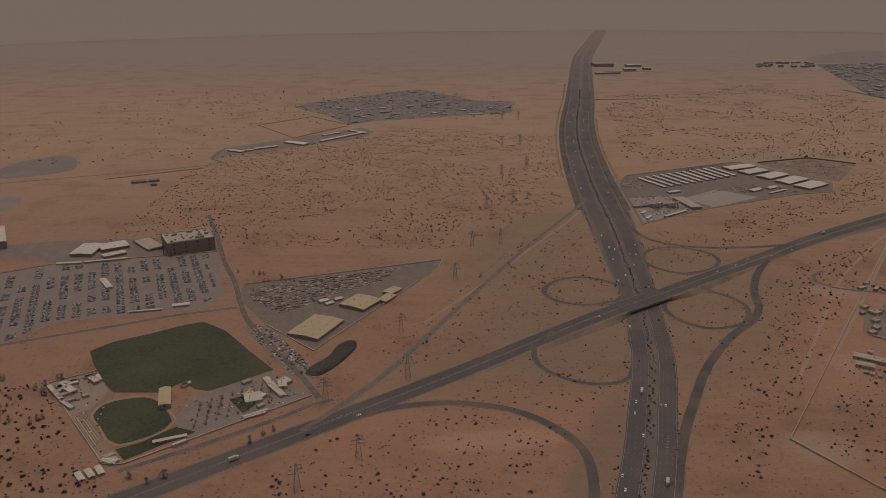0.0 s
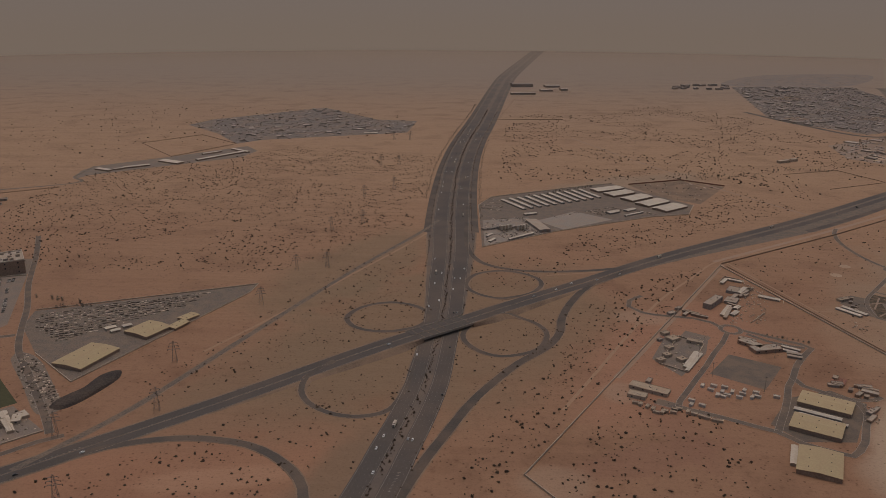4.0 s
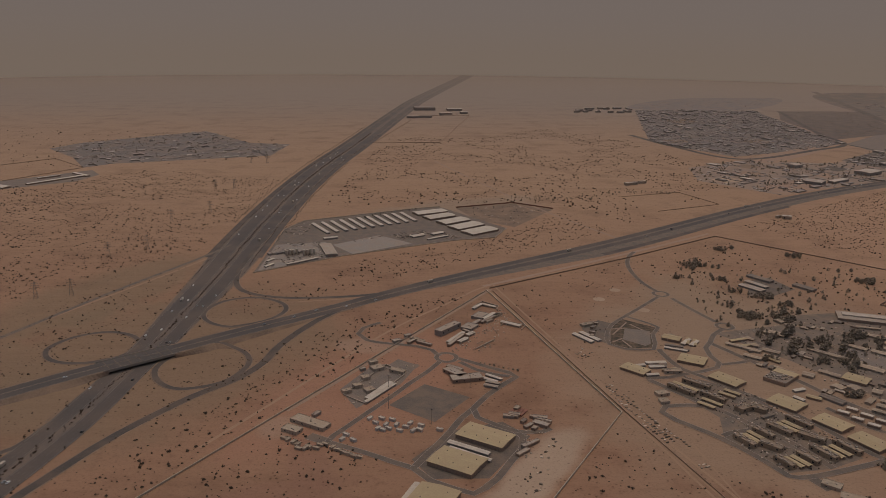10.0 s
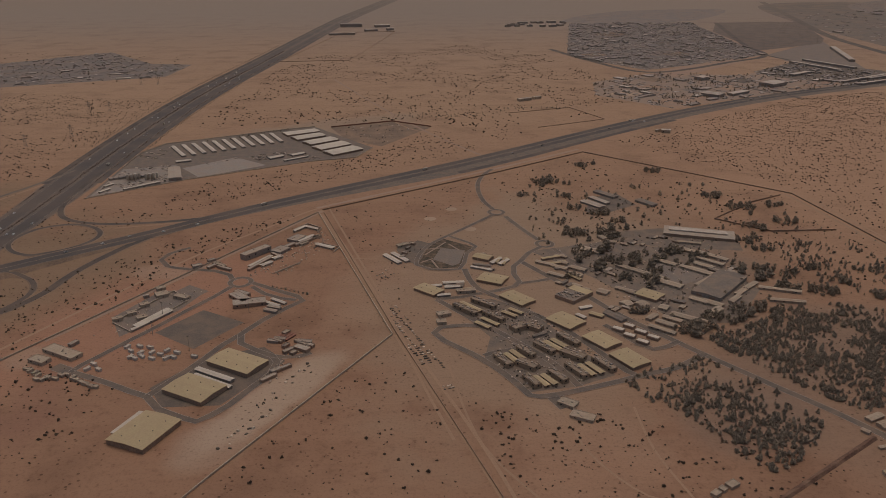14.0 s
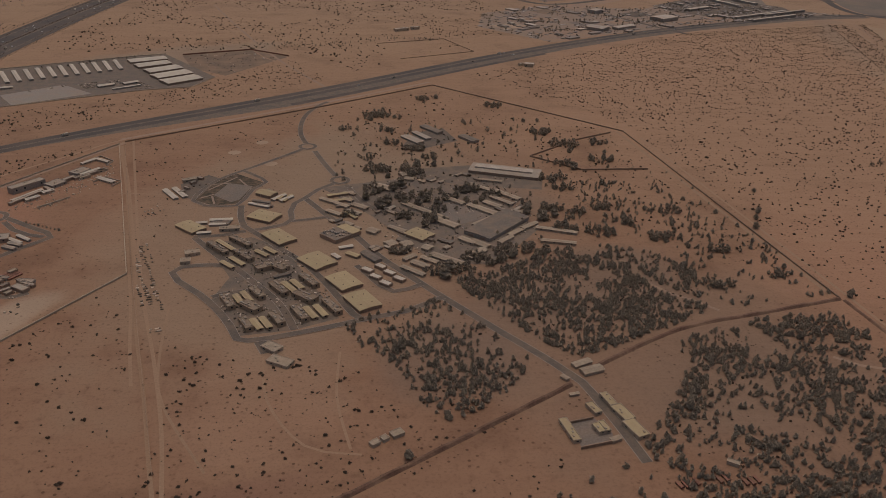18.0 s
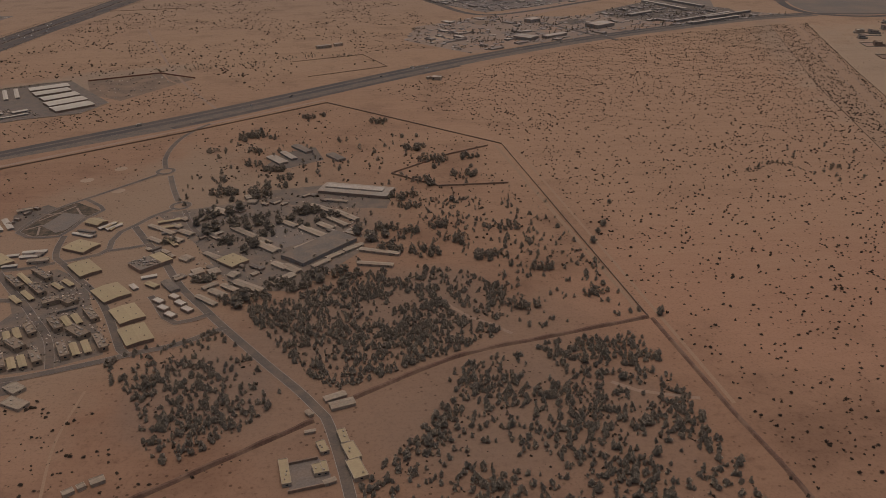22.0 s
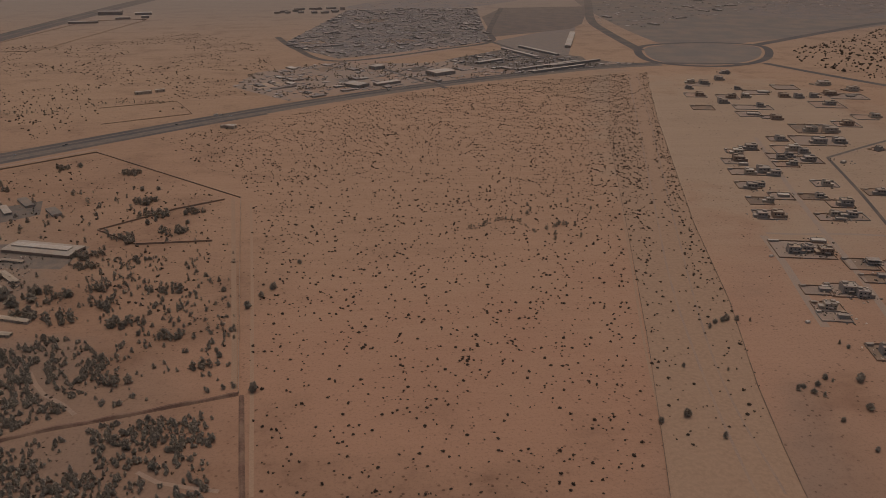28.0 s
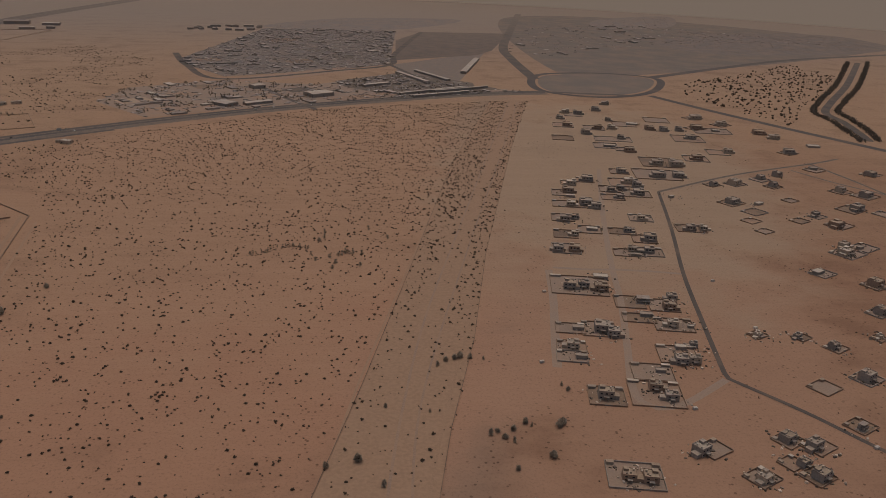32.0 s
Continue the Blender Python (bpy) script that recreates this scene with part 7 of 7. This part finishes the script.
OLD_CAMP = [(618, 745), (640, 700), (665, 640), (700, 545), (760, 560), (800, 600), (850, 690), (830, 780), (860, 850), (740, 900), (650, 890), (640, 800)]
FOREST_E = [(835, 478), (948, 502), (938, 600), (905, 700), (840, 710), (800, 620), (868, 588), (873, 530)]


def grove(x, y):
    """Clear of streets, and gathered in groves with gaps between."""
    return clear(x, y) and noise.noise((x / 26, y / 26, 1.7)) + 0.5 * noise.noise((x / 9, y / 9, 4.2)) > rnd.uniform(-0.55, 0.25)


forest = []
for outline, n in ((FOREST_A, 600), (FOREST_B, 1800), (FOREST_C, 2500), (FOREST_D, 130), (FOREST_E, 330)):
    forest += scattered(outline, n, rnd, grove)
rnd.shuffle(forest)
for i, (x, y) in enumerate(forest[:240]):
    tree(x, y, rnd.uniform(0.5, 0.95), rnd.randrange(5), "dark green desert tree in a planted wood", "wood")


def tree_mass(name, places, label, low=0.45, high=0.85, clumps=9, mat=None, slim=False):
    """Many trees in one mesh."""
    base = []
    for s in range(4):
        r = random.Random(40 + s)
        g = spire(r, r.uniform(3.2, 4.4), r.uniform(1.5, 2.1), clumps) if slim else crown(r, r.uniform(3.6, 4.8), r.uniform(1.6, 2.3), 0.4, clumps)
        g.tube((0, 0, 0), (0, 0, 2.4), 0.2, 0.1, 4)
        tris = [(f[0], f[k], f[k + 1]) for f in g.f for k in range(1, len(f) - 1)]
        base.append((np.array(g.v), np.array(tris)))
    vs, fs, k = [], [], 0
    for x, y in places:
        v, f = base[rnd.randrange(4)]
        s, q = rnd.uniform(low, high), rnd.uniform(0, 6.28)
        c, sn = math.cos(q) * s, math.sin(q) * s
        vs.append(np.stack([x + v[:, 0] * c - v[:, 1] * sn, y + v[:, 0] * sn + v[:, 1] * c, v[:, 2] * s * 1.05], 1))
        fs.append(f + k)
        k += len(v)
    me = bpy.data.meshes.new(name)
    me.from_pydata(np.concatenate(vs).tolist(), [], np.concatenate(fs).tolist())
    me.materials.append(mat or LEAF)
    return tagged(new(name, me), label, "trees", kind="stuff")


tree_mass("wood", forest[240:], "planted wood of small dark desert trees on sand", 0.4, 0.95, 7, slim=True)
# large shade trees of the old camp, and scattered ones
for x, y in [(656, 673), (662, 685), (672, 661), (664, 704), (667, 654), (675, 722), (669, 744), (678, 691), (685, 699), (695, 724), (701, 747), (696, 659), (703, 668), (711, 658), (718, 669), (727, 676), (734, 666), (740, 657), (747, 667), (737, 687), (698, 620), (705, 627), (680, 575), (684, 579), (709, 546), (705, 537), (754, 566), (778, 641), (787, 628), (798, 634), (686, 663), (751, 575)]:
    tree(x, y, rnd.uniform(1.05, 1.5), rnd.choice((2, 3, 3)), "broad dark shade tree between the barracks", "shade trees")
for x, y in [(658, 893), (677, 918), (693, 892), (683, 844), (691, 804), (705, 791), (661, 752), (716, 749), (733, 760), (668, 900), (684, 905), (688, 896), (664, 888), (723, 952), (738, 972), (802, 932), (811, 885), (835, 881), (833, 836), (845, 782), (873, 804), (878, 781), (838, 738), (810, 694), (869, 737), (876, 640), (840, 646), (791, 639), (778, 659), (820, 880), (850, 790), (842, 742)]:
    tree(x, y, rnd.uniform(0.8, 1.25), rnd.randrange(5), "scattered dark desert tree on red sand", "scattered trees")
for x, y in [(754, 327), (805, 462), (727, 327), (773, 319), (671, 364), (654, 313), (709, 311), (740, 304), (794, 331), (958, 499), (960, 635), (953, 623), (945, 606), (977, 679)]:
    tree(x, y, rnd.uniform(0.7, 1.0), rnd.choice((2, 3)), "lone dark desert tree on red sand", "lone trees")
for x, y in [(1204, 495), (1246, 546), (1240, 540), (1186, 446), (1170, 442), (1264, 431), (1281, 469), (1278, 472), (1228, 488), (1296, 467), (1299, 470), (1257, 463), (1264, 459), (1261, 465), (1268, 455), (1310, 510), (1312, 504), (1256, 550), (1262, 548), (1270, 546), (1197, 425), (1266, 405), (1252, 548), (1285, 440), (1270, 466)]:
    tree(x, y, rnd.uniform(0.6, 1.05), rnd.choice((0, 2, 4)), "lone dark desert shrub tree near the scrub strip", "lone trees")
tree_mass("camp_trees", scattered(OLD_CAMP, 170, rnd, clear), "scattered dark trees between old barracks", 0.35, 1.1, 12)
tree_mass("east_camp_trees", scattered([(795, 600), (880, 595), (945, 560), (925, 720), (880, 790), (830, 700)], 90, rnd), "small scattered trees east of the old barracks", 0.3, 0.75, 8)
CLUMPS = [(670, 906, 13), (725, 967, 8), (797, 940, 9), (638, 857, 5), (678, 852, 6), (682, 811, 6), (703, 795, 8), (715, 771, 7), (658, 770, 5), (665, 740, 11), (694, 734, 10), (684, 673, 9), (663, 692, 8), (738, 690, 10), (757, 677, 6), (703, 677, 6), (711, 648, 5), (684, 638, 8), (702, 635, 6), (643, 640, 5), (676, 576, 4), (707, 552, 7), (752, 577, 7), (726, 566, 6), (830, 843, 10), (845, 805, 12), (831, 750, 8), (814, 713, 10), (716, 546, 9), (700, 543, 7), (734, 562, 12), (770, 575, 10), (800, 650, 8), (820, 690, 9), (870, 760, 10), (880, 810, 8), (800, 610, 9), (825, 602, 10), (850, 620, 9), (870, 592, 10), (840, 650, 8), (890, 640, 8), (815, 640, 7), (900, 570, 9), (925, 530, 7), (880, 520, 8)]
clumped = []
for x, y, r in CLUMPS:
    for _ in range(int(r * r * 0.2) + 3):
        q, d = rnd.uniform(0, 6.28), r * math.sqrt(rnd.random())
        clumped.append((x + 1.2 * d * math.cos(q), y + 0.8 * d * math.sin(q)))
tree_mass("tree_clumps", [q for q in clumped if clear(*q)], "dense dark clumps of shade trees in the old camp", 0.6, 1.25, 10)
tree_mass("club_edge_trees", [(-278, 475), (-276, 472), (-264, 440), (-267, 438), (-261, 441), (-280, 437), (-314, 491), (-181, 380), (-169, 375), (-124, 418), (-118, 426), (-113, 431), (-278, 495), (-281, 484), (-274, 493), (-285, 478), (-162, 381), (-196, 704), (-190, 702), (-186, 701), (-212, 708), (-270, 617)], "dark trees at the edge of the sports club", 0.7, 1.2, 10)
tree_mass("club_trees", [(-166 + 5.5 * i + 1.2 * j, 436 + 4.6 * i - 7 * j + 18) for i in range(8) for j in range(-1, 4)], "rows of young trees in the club car park", 0.4, 0.7, 9)
tree_mass("settlement_trees", scattered(SETTLE, 420, rnd), "haze-toned trees of the walled settlement", 0.4, 0.7, 4, HEDGE)
tree_mass("town_trees", scattered(TOWN, 420, rnd), "haze-toned trees of the far town", 0.35, 0.6, 4, HEDGE)
tree_mass("works_trees", scattered(INDUS, 520, rnd, lambda x, y: noise.noise((x / 40, y / 40, 2.0)) > 0.0), "haze-toned trees beside the workshops", 0.6, 1.1, 4, HEDGE)
tree_mass("farm_trees", scattered(FARM, 400, rnd), "rows of dark trees in the irrigated farm", 0.35, 0.6, 4, HEDGE)
tree_mass("villa_trees", [(x + rnd.uniform(-12, 12), y + rnd.uniform(-12, 12)) for x, y, *_ in VILLAS + TURNED if y > 700 for _ in range(2)], "garden trees of the villas", 0.35, 0.7, 6, HEDGE)
far_palms = scattered([(2189, 2466), (2621, 2809), (3004, 2805), (2892, 2385), (2295, 2184)], 700, rnd) + scattered([(2286, 3252), (2676, 3508), (2471, 3009), (2158, 2885)], 260, rnd) + scattered([(1040, 2640), (1300, 3000), (1700, 3050), (1420, 2640)], 160, rnd)
tree_mass("far_palm_farms", far_palms, "dark far palm farms in the dust", 0.35, 0.6, 4, HEDGE)
# winding hedges of the far north-east road
HEDGES = [[(2548, 2066), (2273, 1698), (2100, 1488), (2019, 1377), (2004, 1305), (1976, 1219), (1955, 1155)], [(2610, 2072), (2330, 1701), (2130, 1461), (2066, 1378), (2045, 1306), (2014, 1222), (1985, 1160)]]
hedge_places = [(q[0] + rnd.uniform(-5, 5), q[1] + rnd.uniform(-4, 4)) for pts in HEDGES for q in curve(pts, 4) for _ in range(4)]
tree_mass("winding_hedges", hedge_places, "two dark winding hedges along a far road", 0.7, 1.2, 6, HEDGE)
road("hedge_road", [(2580, 2070), (2300, 1700), (2115, 1475), (2042, 1378), (2024, 1306), (1995, 1221), (1970, 1158)], 14, RAMP, "winding asphalt road between hedges")
# tree lines along the highway
side_trees = []
for i, q in enumerate(hw):
    nx, ny = sides_of(hw)[i]
    if 990 < q[1] < 1560:
        side_trees += [(q[0] - nx * (36 + rnd.uniform(-2, 2)), q[1] - ny * 36 + k) for k in (0, 5, 10)]
    if 1080 < q[1] < 2100:
        side_trees += [(q[0] + nx * (37 + rnd.uniform(-2, 2)), q[1] + ny * 37 + k) for k in (0, 5, 10)]
tree_mass("highway_trees", side_trees, "haze-toned tree rows along the highway", 0.25, 0.5, 6, HEDGE)
tree_mass("dead_grove", [(1177, 790), (1172, 768), (1177, 776), (1216, 796), (1231, 771), (1206, 734), (1168, 722), (1181, 704), (1184, 715), (1203, 706), (1193, 738), (1187, 730), (1196, 735), (1150, 754), (1190, 734), (1199, 737), (1180, 728)], "dark thorn trees round a deserted camp", 0.7, 1.05, 9)
far_trees = scattered([(500, 1270), (640, 1280), (650, 1250), (540, 1240)], 45, rnd) + scattered([(640, 1285), (700, 1320), (780, 1310), (760, 1290)], 40, rnd) + [(q[0] + rnd.uniform(-1.5, 1.5), q[1] + rnd.uniform(-1.5, 1.5)) for q in curve([(1114, 739), (1127, 743), (1133, 752), (1146, 757), (1163, 751)], 2.5)] + scattered([(-210, 1230), (-150, 1250), (-120, 1190), (-190, 1200)], 20, rnd) + scattered([(250, 1100), (360, 1180), (365, 1172), (256, 1092)], 40, rnd) + scattered([(-190, 680), (-170, 700), (-150, 690), (-165, 676)], 14, rnd) + scattered([(-300, 480), (-285, 492), (-290, 440), (-310, 450)], 10, rnd)
tree_mass("desert_thickets", far_trees, "small thickets of dark desert shrubs", 0.4, 0.75, 6, HEDGE)

# ---- desert scrub ----
def scrub(name, places, low, high, label):
    base = []
    for s in range(5):
        r = random.Random(70 + s)
        g = Geo()
        for _ in range(4):
            tuft_at(g, r, r.uniform(-0.45, 0.45), r.uniform(-0.45, 0.45), r.uniform(0.25, 0.5), 0.5)
        v, f = g.v, g.f
        base.append((np.array(v), np.array(f)))
    vs, fs, k = [], [], 0
    for x, y in places:
        v, f = base[rnd.randrange(5)]
        s = low + (high - low) * rnd.random() ** 2.2
        q = rnd.uniform(0, 6.28)
        c, sn = math.cos(q) * s, math.sin(q) * s
        vs.append(np.stack([x + v[:, 0] * c - v[:, 1] * sn, y + v[:, 0] * sn + v[:, 1] * c, v[:, 2] * s], 1))
        fs.append(f + k)
        k += len(v)
    me = bpy.data.meshes.new(name)
    me.from_pydata(np.concatenate(vs).tolist(), [], np.concatenate(fs).tolist())
    me.materials.append(SCRUB)
    return tagged(new(name, me), label, "scrub", kind="stuff")


LINES = [hw, cross]


def off_road(x, y):
    return min(np.min(np.hypot(p[:, 0] - x, p[:, 1] - y)) for p in LINES) > (26 if y < 700 else 36)


def patchy(size, cut):
    """Scrub gathers in loose patches."""
    return lambda x, y: off_road(x, y) and noise.noise((x / size, y / size, 3.1)) > cut


S = "dry brown desert scrub dotted over the sand"
scrub("scrub_west", scattered([(-380, 780), (-225, 790), (-15, 780), (115, 960), (140, 1400), (-100, 1480), (-400, 1200)], 5200, rnd, patchy(90, -0.3)), 0.5, 1.6, S)
scrub("scrub_interchange", scattered([(-60, 540), (60, 820), (120, 900), (240, 840), (330, 790), (240, 560), (140, 420), (-20, 440)], 700, rnd, off_road), 0.5, 1.4, S)
scrub("scrub_south_west", scattered([(-420, 330), (-330, 480), (-285, 490), (-205, 385), (-150, 330), (-230, 250)], 900, rnd), 0.6, 2.0, S)
scrub("scrub_south", scattered([(20, 330), (60, 420), (0, 460), (-80, 420), (-120, 370), (-60, 300)], 280, rnd), 0.6, 1.6, S)
scrub("scrub_wall", scattered([(150, 360), (190, 430), (420, 815), (330, 785), (270, 660), (230, 580), (160, 440)], 420, rnd, off_road), 0.5, 1.7, S)
scrub("scrub_school", scattered([(215, 420), (270, 540), (340, 500), (330, 430), (300, 380), (240, 380)], 260, rnd), 0.5, 1.6, S)
scrub("scrub_north", scattered([(230, 1200), (560, 1230), (650, 1100), (930, 1400), (850, 1900), (700, 2100), (300, 1900)], 2300, rnd, patchy(120, -0.1)), 0.8, 2.2, S)
scrub("scrub_roadside", scattered([(260, 800), (430, 890), (620, 1050), (560, 1170), (470, 1030), (300, 920)], 560, rnd, off_road), 0.7, 1.6, S)
EAST = [(790, 1085), (925, 860), (955, 500), (975, 330), (1150, 400), (1235, 690), (1332, 1030), (1470, 1450), (1180, 1370), (880, 1150)]


def thinning(x, y):
    """Thick in the north, thinner and larger towards the south."""
    q = (y + 0.25 * (x - 900) - 620) / 500 + 0.8 * noise.noise((x / 110, y / 110, 3.1))
    return off_road(x, y) and rnd.random() < min(1.0, max(0.42, q))


scrub("scrub_east", scattered(EAST, 7000, rnd, thinning), 0.55, 1.55, S)
bushes = []
for x, y in scattered([(975, 330), (960, 500), (940, 760), (1100, 900), (1230, 900), (1290, 870), (1240, 690), (1150, 400)], 210, rnd):
    bushes += [(x + rnd.gauss(0, 5), y + rnd.gauss(0, 4)) for _ in range(rnd.choice((1, 1, 2, 3, 4)))]
scrub("scrub_bushes", bushes, 0.8, 1.55, "dark round bushes in loose groups on the sand")
STRIP = [(1470, 1450), (1332, 1033), (1238, 685), (1193, 522), (1163, 420), (1222, 413), (1270, 575), (1310, 730), (1426, 1120), (1535, 1455)]
TRAIL = curve([(1508, 1450), (1404, 1110), (1296, 770), (1240, 600), (1212, 480)], 8)
scrub("scrub_strip", scattered(STRIP, 2000, rnd, lambda x, y: rnd.random() < min(1.0, max(0.22, (y - 390) / 420)) and np.min(np.hypot(TRAIL[:, 0] - x, TRAIL[:, 1] - y)) > rnd.choice((4, 9, 13))), 0.5, 1.6, "brown scrub along the fenced strip")
scrub("scrub_camp_south", scattered([(510, 260), (560, 380), (545, 470), (600, 440), (640, 460), (680, 380), (740, 395), (590, 300)], 430, rnd), 0.4, 1.5, S)
scrub("scrub_fence", scattered([(420, 400), (505, 545), (540, 420), (520, 300), (400, 290)], 260, rnd), 0.4, 1.6, S)
scrub("scrub_below", scattered([(600, 250), (700, 350), (745, 360), (720, 300), (690, 250)], 160, rnd), 0.3, 1.4, S)
scrub("scrub_camp", scattered([(606, 915), (740, 1020), (905, 845), (940, 520), (880, 590), (800, 700), (640, 740)], 700, rnd, clear), 0.4, 1.7, S)
scrub("scrub_camp_west", scattered([(445, 820), (600, 920), (600, 800), (545, 740), (510, 600), (505, 560)], 220, rnd), 0.4, 1.3, S)
scrub("scrub_woods", scattered(FOREST_B + FOREST_C[:0], 300, rnd) + scattered(FOREST_C, 350, rnd) + scattered(FOREST_A, 120, rnd), 0.3, 1.2, "low dry scrub between the trees")
scrub("scrub_far_east", scattered([(1904, 1664), (2354, 2008), (2357, 1824), (2088, 1488), (1906, 1258), (1849, 1501)], 600, rnd), 1.5, 4.0, S)
scrub("scrub_villas", scattered([(1240, 420), (1300, 640), (1340, 900), (1500, 1350), (1800, 1300), (1800, 900), (1500, 400)], 260, rnd), 0.3, 0.9, S)
scrub("scrub_far_west", scattered([(-900, 1100), (-420, 1200), (-380, 1500), (-200, 1500), (60, 1600), (100, 1900), (-700, 2100)], 500, rnd, off_road), 0.9, 2.4, S)
median = []
for i, q in enumerate(hw):
    if 250 < q[1] < 2000:
        nx, ny = sides_of(hw)[i]
        for k in range(7):
            median.append((q[0] + nx * rnd.uniform(-1.6, 1.6), q[1] + k * 2 + rnd.uniform(-0.8, 0.8)))
            if rnd.random() < 0.5:
                s = rnd.choice((-1, 1)) * (17.5 if q[1] < 700 else 24)
                median.append((q[0] + nx * s + rnd.uniform(-1, 1), q[1] + k * 2))
scrub("median_shrubs", median, 0.6, 1.3, "brown shrubs in the highway median and on the verges")
verge_shrubs = []
for pts in LOOPS + [[(132, 604), (124, 540), (98, 498), (64, 511), (52, 544), (70, 577)]]:
    line = curve(pts, 5.0, True)
    side = sides_of(line, True)
    verge_shrubs += [tuple(q + side[i] * rnd.choice((-4.5, 4.5)) + rnd.uniform(-0.8, 0.8)) for i, q in enumerate(line) if rnd.random() < 0.6]
scrub("verge_shrubs", verge_shrubs, 0.5, 1.2, "small shrubs along the loop roads")
for x, y in [(539.6, 789.8), (561.4, 817.6), (574.6, 758.7)]:
    area("pale_pad", [(x + 6 * math.cos(a), y + 6 * math.sin(a)) for a in np.linspace(0, 6.2, 9)[:-1]], PALE, 0.07, smooth=True, label="pale round sand pad", category="pad")

# ---- builders' clutter round the villa plots ----
def clutter(name, places, low, high, mat, label, category):
    g = Geo()
    for x, y in places:
        g.box(x, y, 0, rnd.uniform(low, high), rnd.uniform(low, high) * 0.7, rnd.uniform(0.2, 1.0), rnd.uniform(0, 180), rnd.uniform(0.6, 1.0))
    return tagged(put(name, g, mat), label, category, kind="stuff")


spots = [(x + rnd.uniform(-11, 11), y + rnd.uniform(-10, 10)) for x, y, *_ in VILLAS + TURNED if y < 720 for _ in range(22)]
clutter("site_clutter", spots, 0.4, 2.2, RUBBLE, "blocks, sand heaps and timber round the villas", "rubble")
spots = [(x + rnd.uniform(-13, 13), y + rnd.uniform(-11, 11)) for x, y, *_ in VILLAS + TURNED if y > 720 for _ in range(6)]
clutter("site_clutter_far", spots, 0.6, 2.2, WALLG, "blocks and huts round the farther villas", "rubble")
spots = scattered([(-178, 462), (-133, 506), (-100, 476), (-158, 426)], 60, rnd) + scattered([(-278, 486), (-256, 503), (-232, 470), (-200, 396)], 40, rnd)
clutter("club_clutter", spots, 0.6, 2.0, RUBBLE, "parked cars, crates and seats at the sports club", "clutter")
spots = scattered([(300, 560), (330, 640), (365, 640), (350, 600), (320, 560)], 30, rnd) + scattered([(390, 660), (440, 760), (455, 740), (420, 660)], 130, rnd) + scattered([(420, 490), (440, 550), (450, 540), (435, 495)], 26, rnd)
clutter("compound_clutter", spots, 0.5, 1.8, WALLP, "crates, tanks and vehicles in the compound", "clutter")
spots = scattered([(550, 597), (575, 606), (600, 590), (640, 500), (612, 479), (582, 474), (568, 505), (572, 545)], 420, rnd, clear) + scattered([(620, 690), (700, 545), (740, 550), (790, 620), (775, 720), (690, 730)], 560, rnd, clear)
clutter("camp_clutter", spots, 0.4, 1.8, RUBBLE, "vehicles, crates and tanks between the barracks", "clutter")
clutter("plot_clutter", scattered([(430, 1185), (506, 1215), (550, 1180), (492, 1085), (450, 1115)], 90, rnd), 0.6, 2.4, RUBBLE, "machines and stone heaps on the gravel plot", "rubble")
clutter("garden_ruins", [(q[0] + rnd.uniform(-2, 2), q[1] + rnd.uniform(-2, 2)) for q in curve([(1116, 736), (1130, 745), (1150, 758), (1160, 750), (1170, 726)], 2)], 0.8, 2.2, WALLK, "broken walls and timber of a deserted camp", "rubble")
clutter("park_stock", scattered([(1215, 1640), (1235, 1580), (1340, 1466), (1460, 1522), (1470, 1640), (1349, 1755)], 300, rnd), 2.5, 7, FARB, "parked lorries and stock beside the far highway", "vehicles")
clutter("street_scrap", scattered([(-171, 581), (-142, 539), (-112, 497), (-99, 507), (-113, 528), (-146, 576), (-167, 592)], 130, rnd), 0.6, 2.4, RUBBLE, "scrap, crates and stone beside the street", "rubble")
clutter("store_clutter", scattered([(408, 425), (420, 455), (440, 500), (450, 520), (456, 510), (430, 450), (416, 420)], 40, rnd), 0.5, 2.2, RUBBLE, "crates and vehicles on the pale ground by the stores", "clutter")
# young trees along the compound street
for i in range(9):
    tree(413 + 3.4 * i, 637 - 1.9 * i, 0.32, i % 5, "small young street tree in the compound", "street trees")
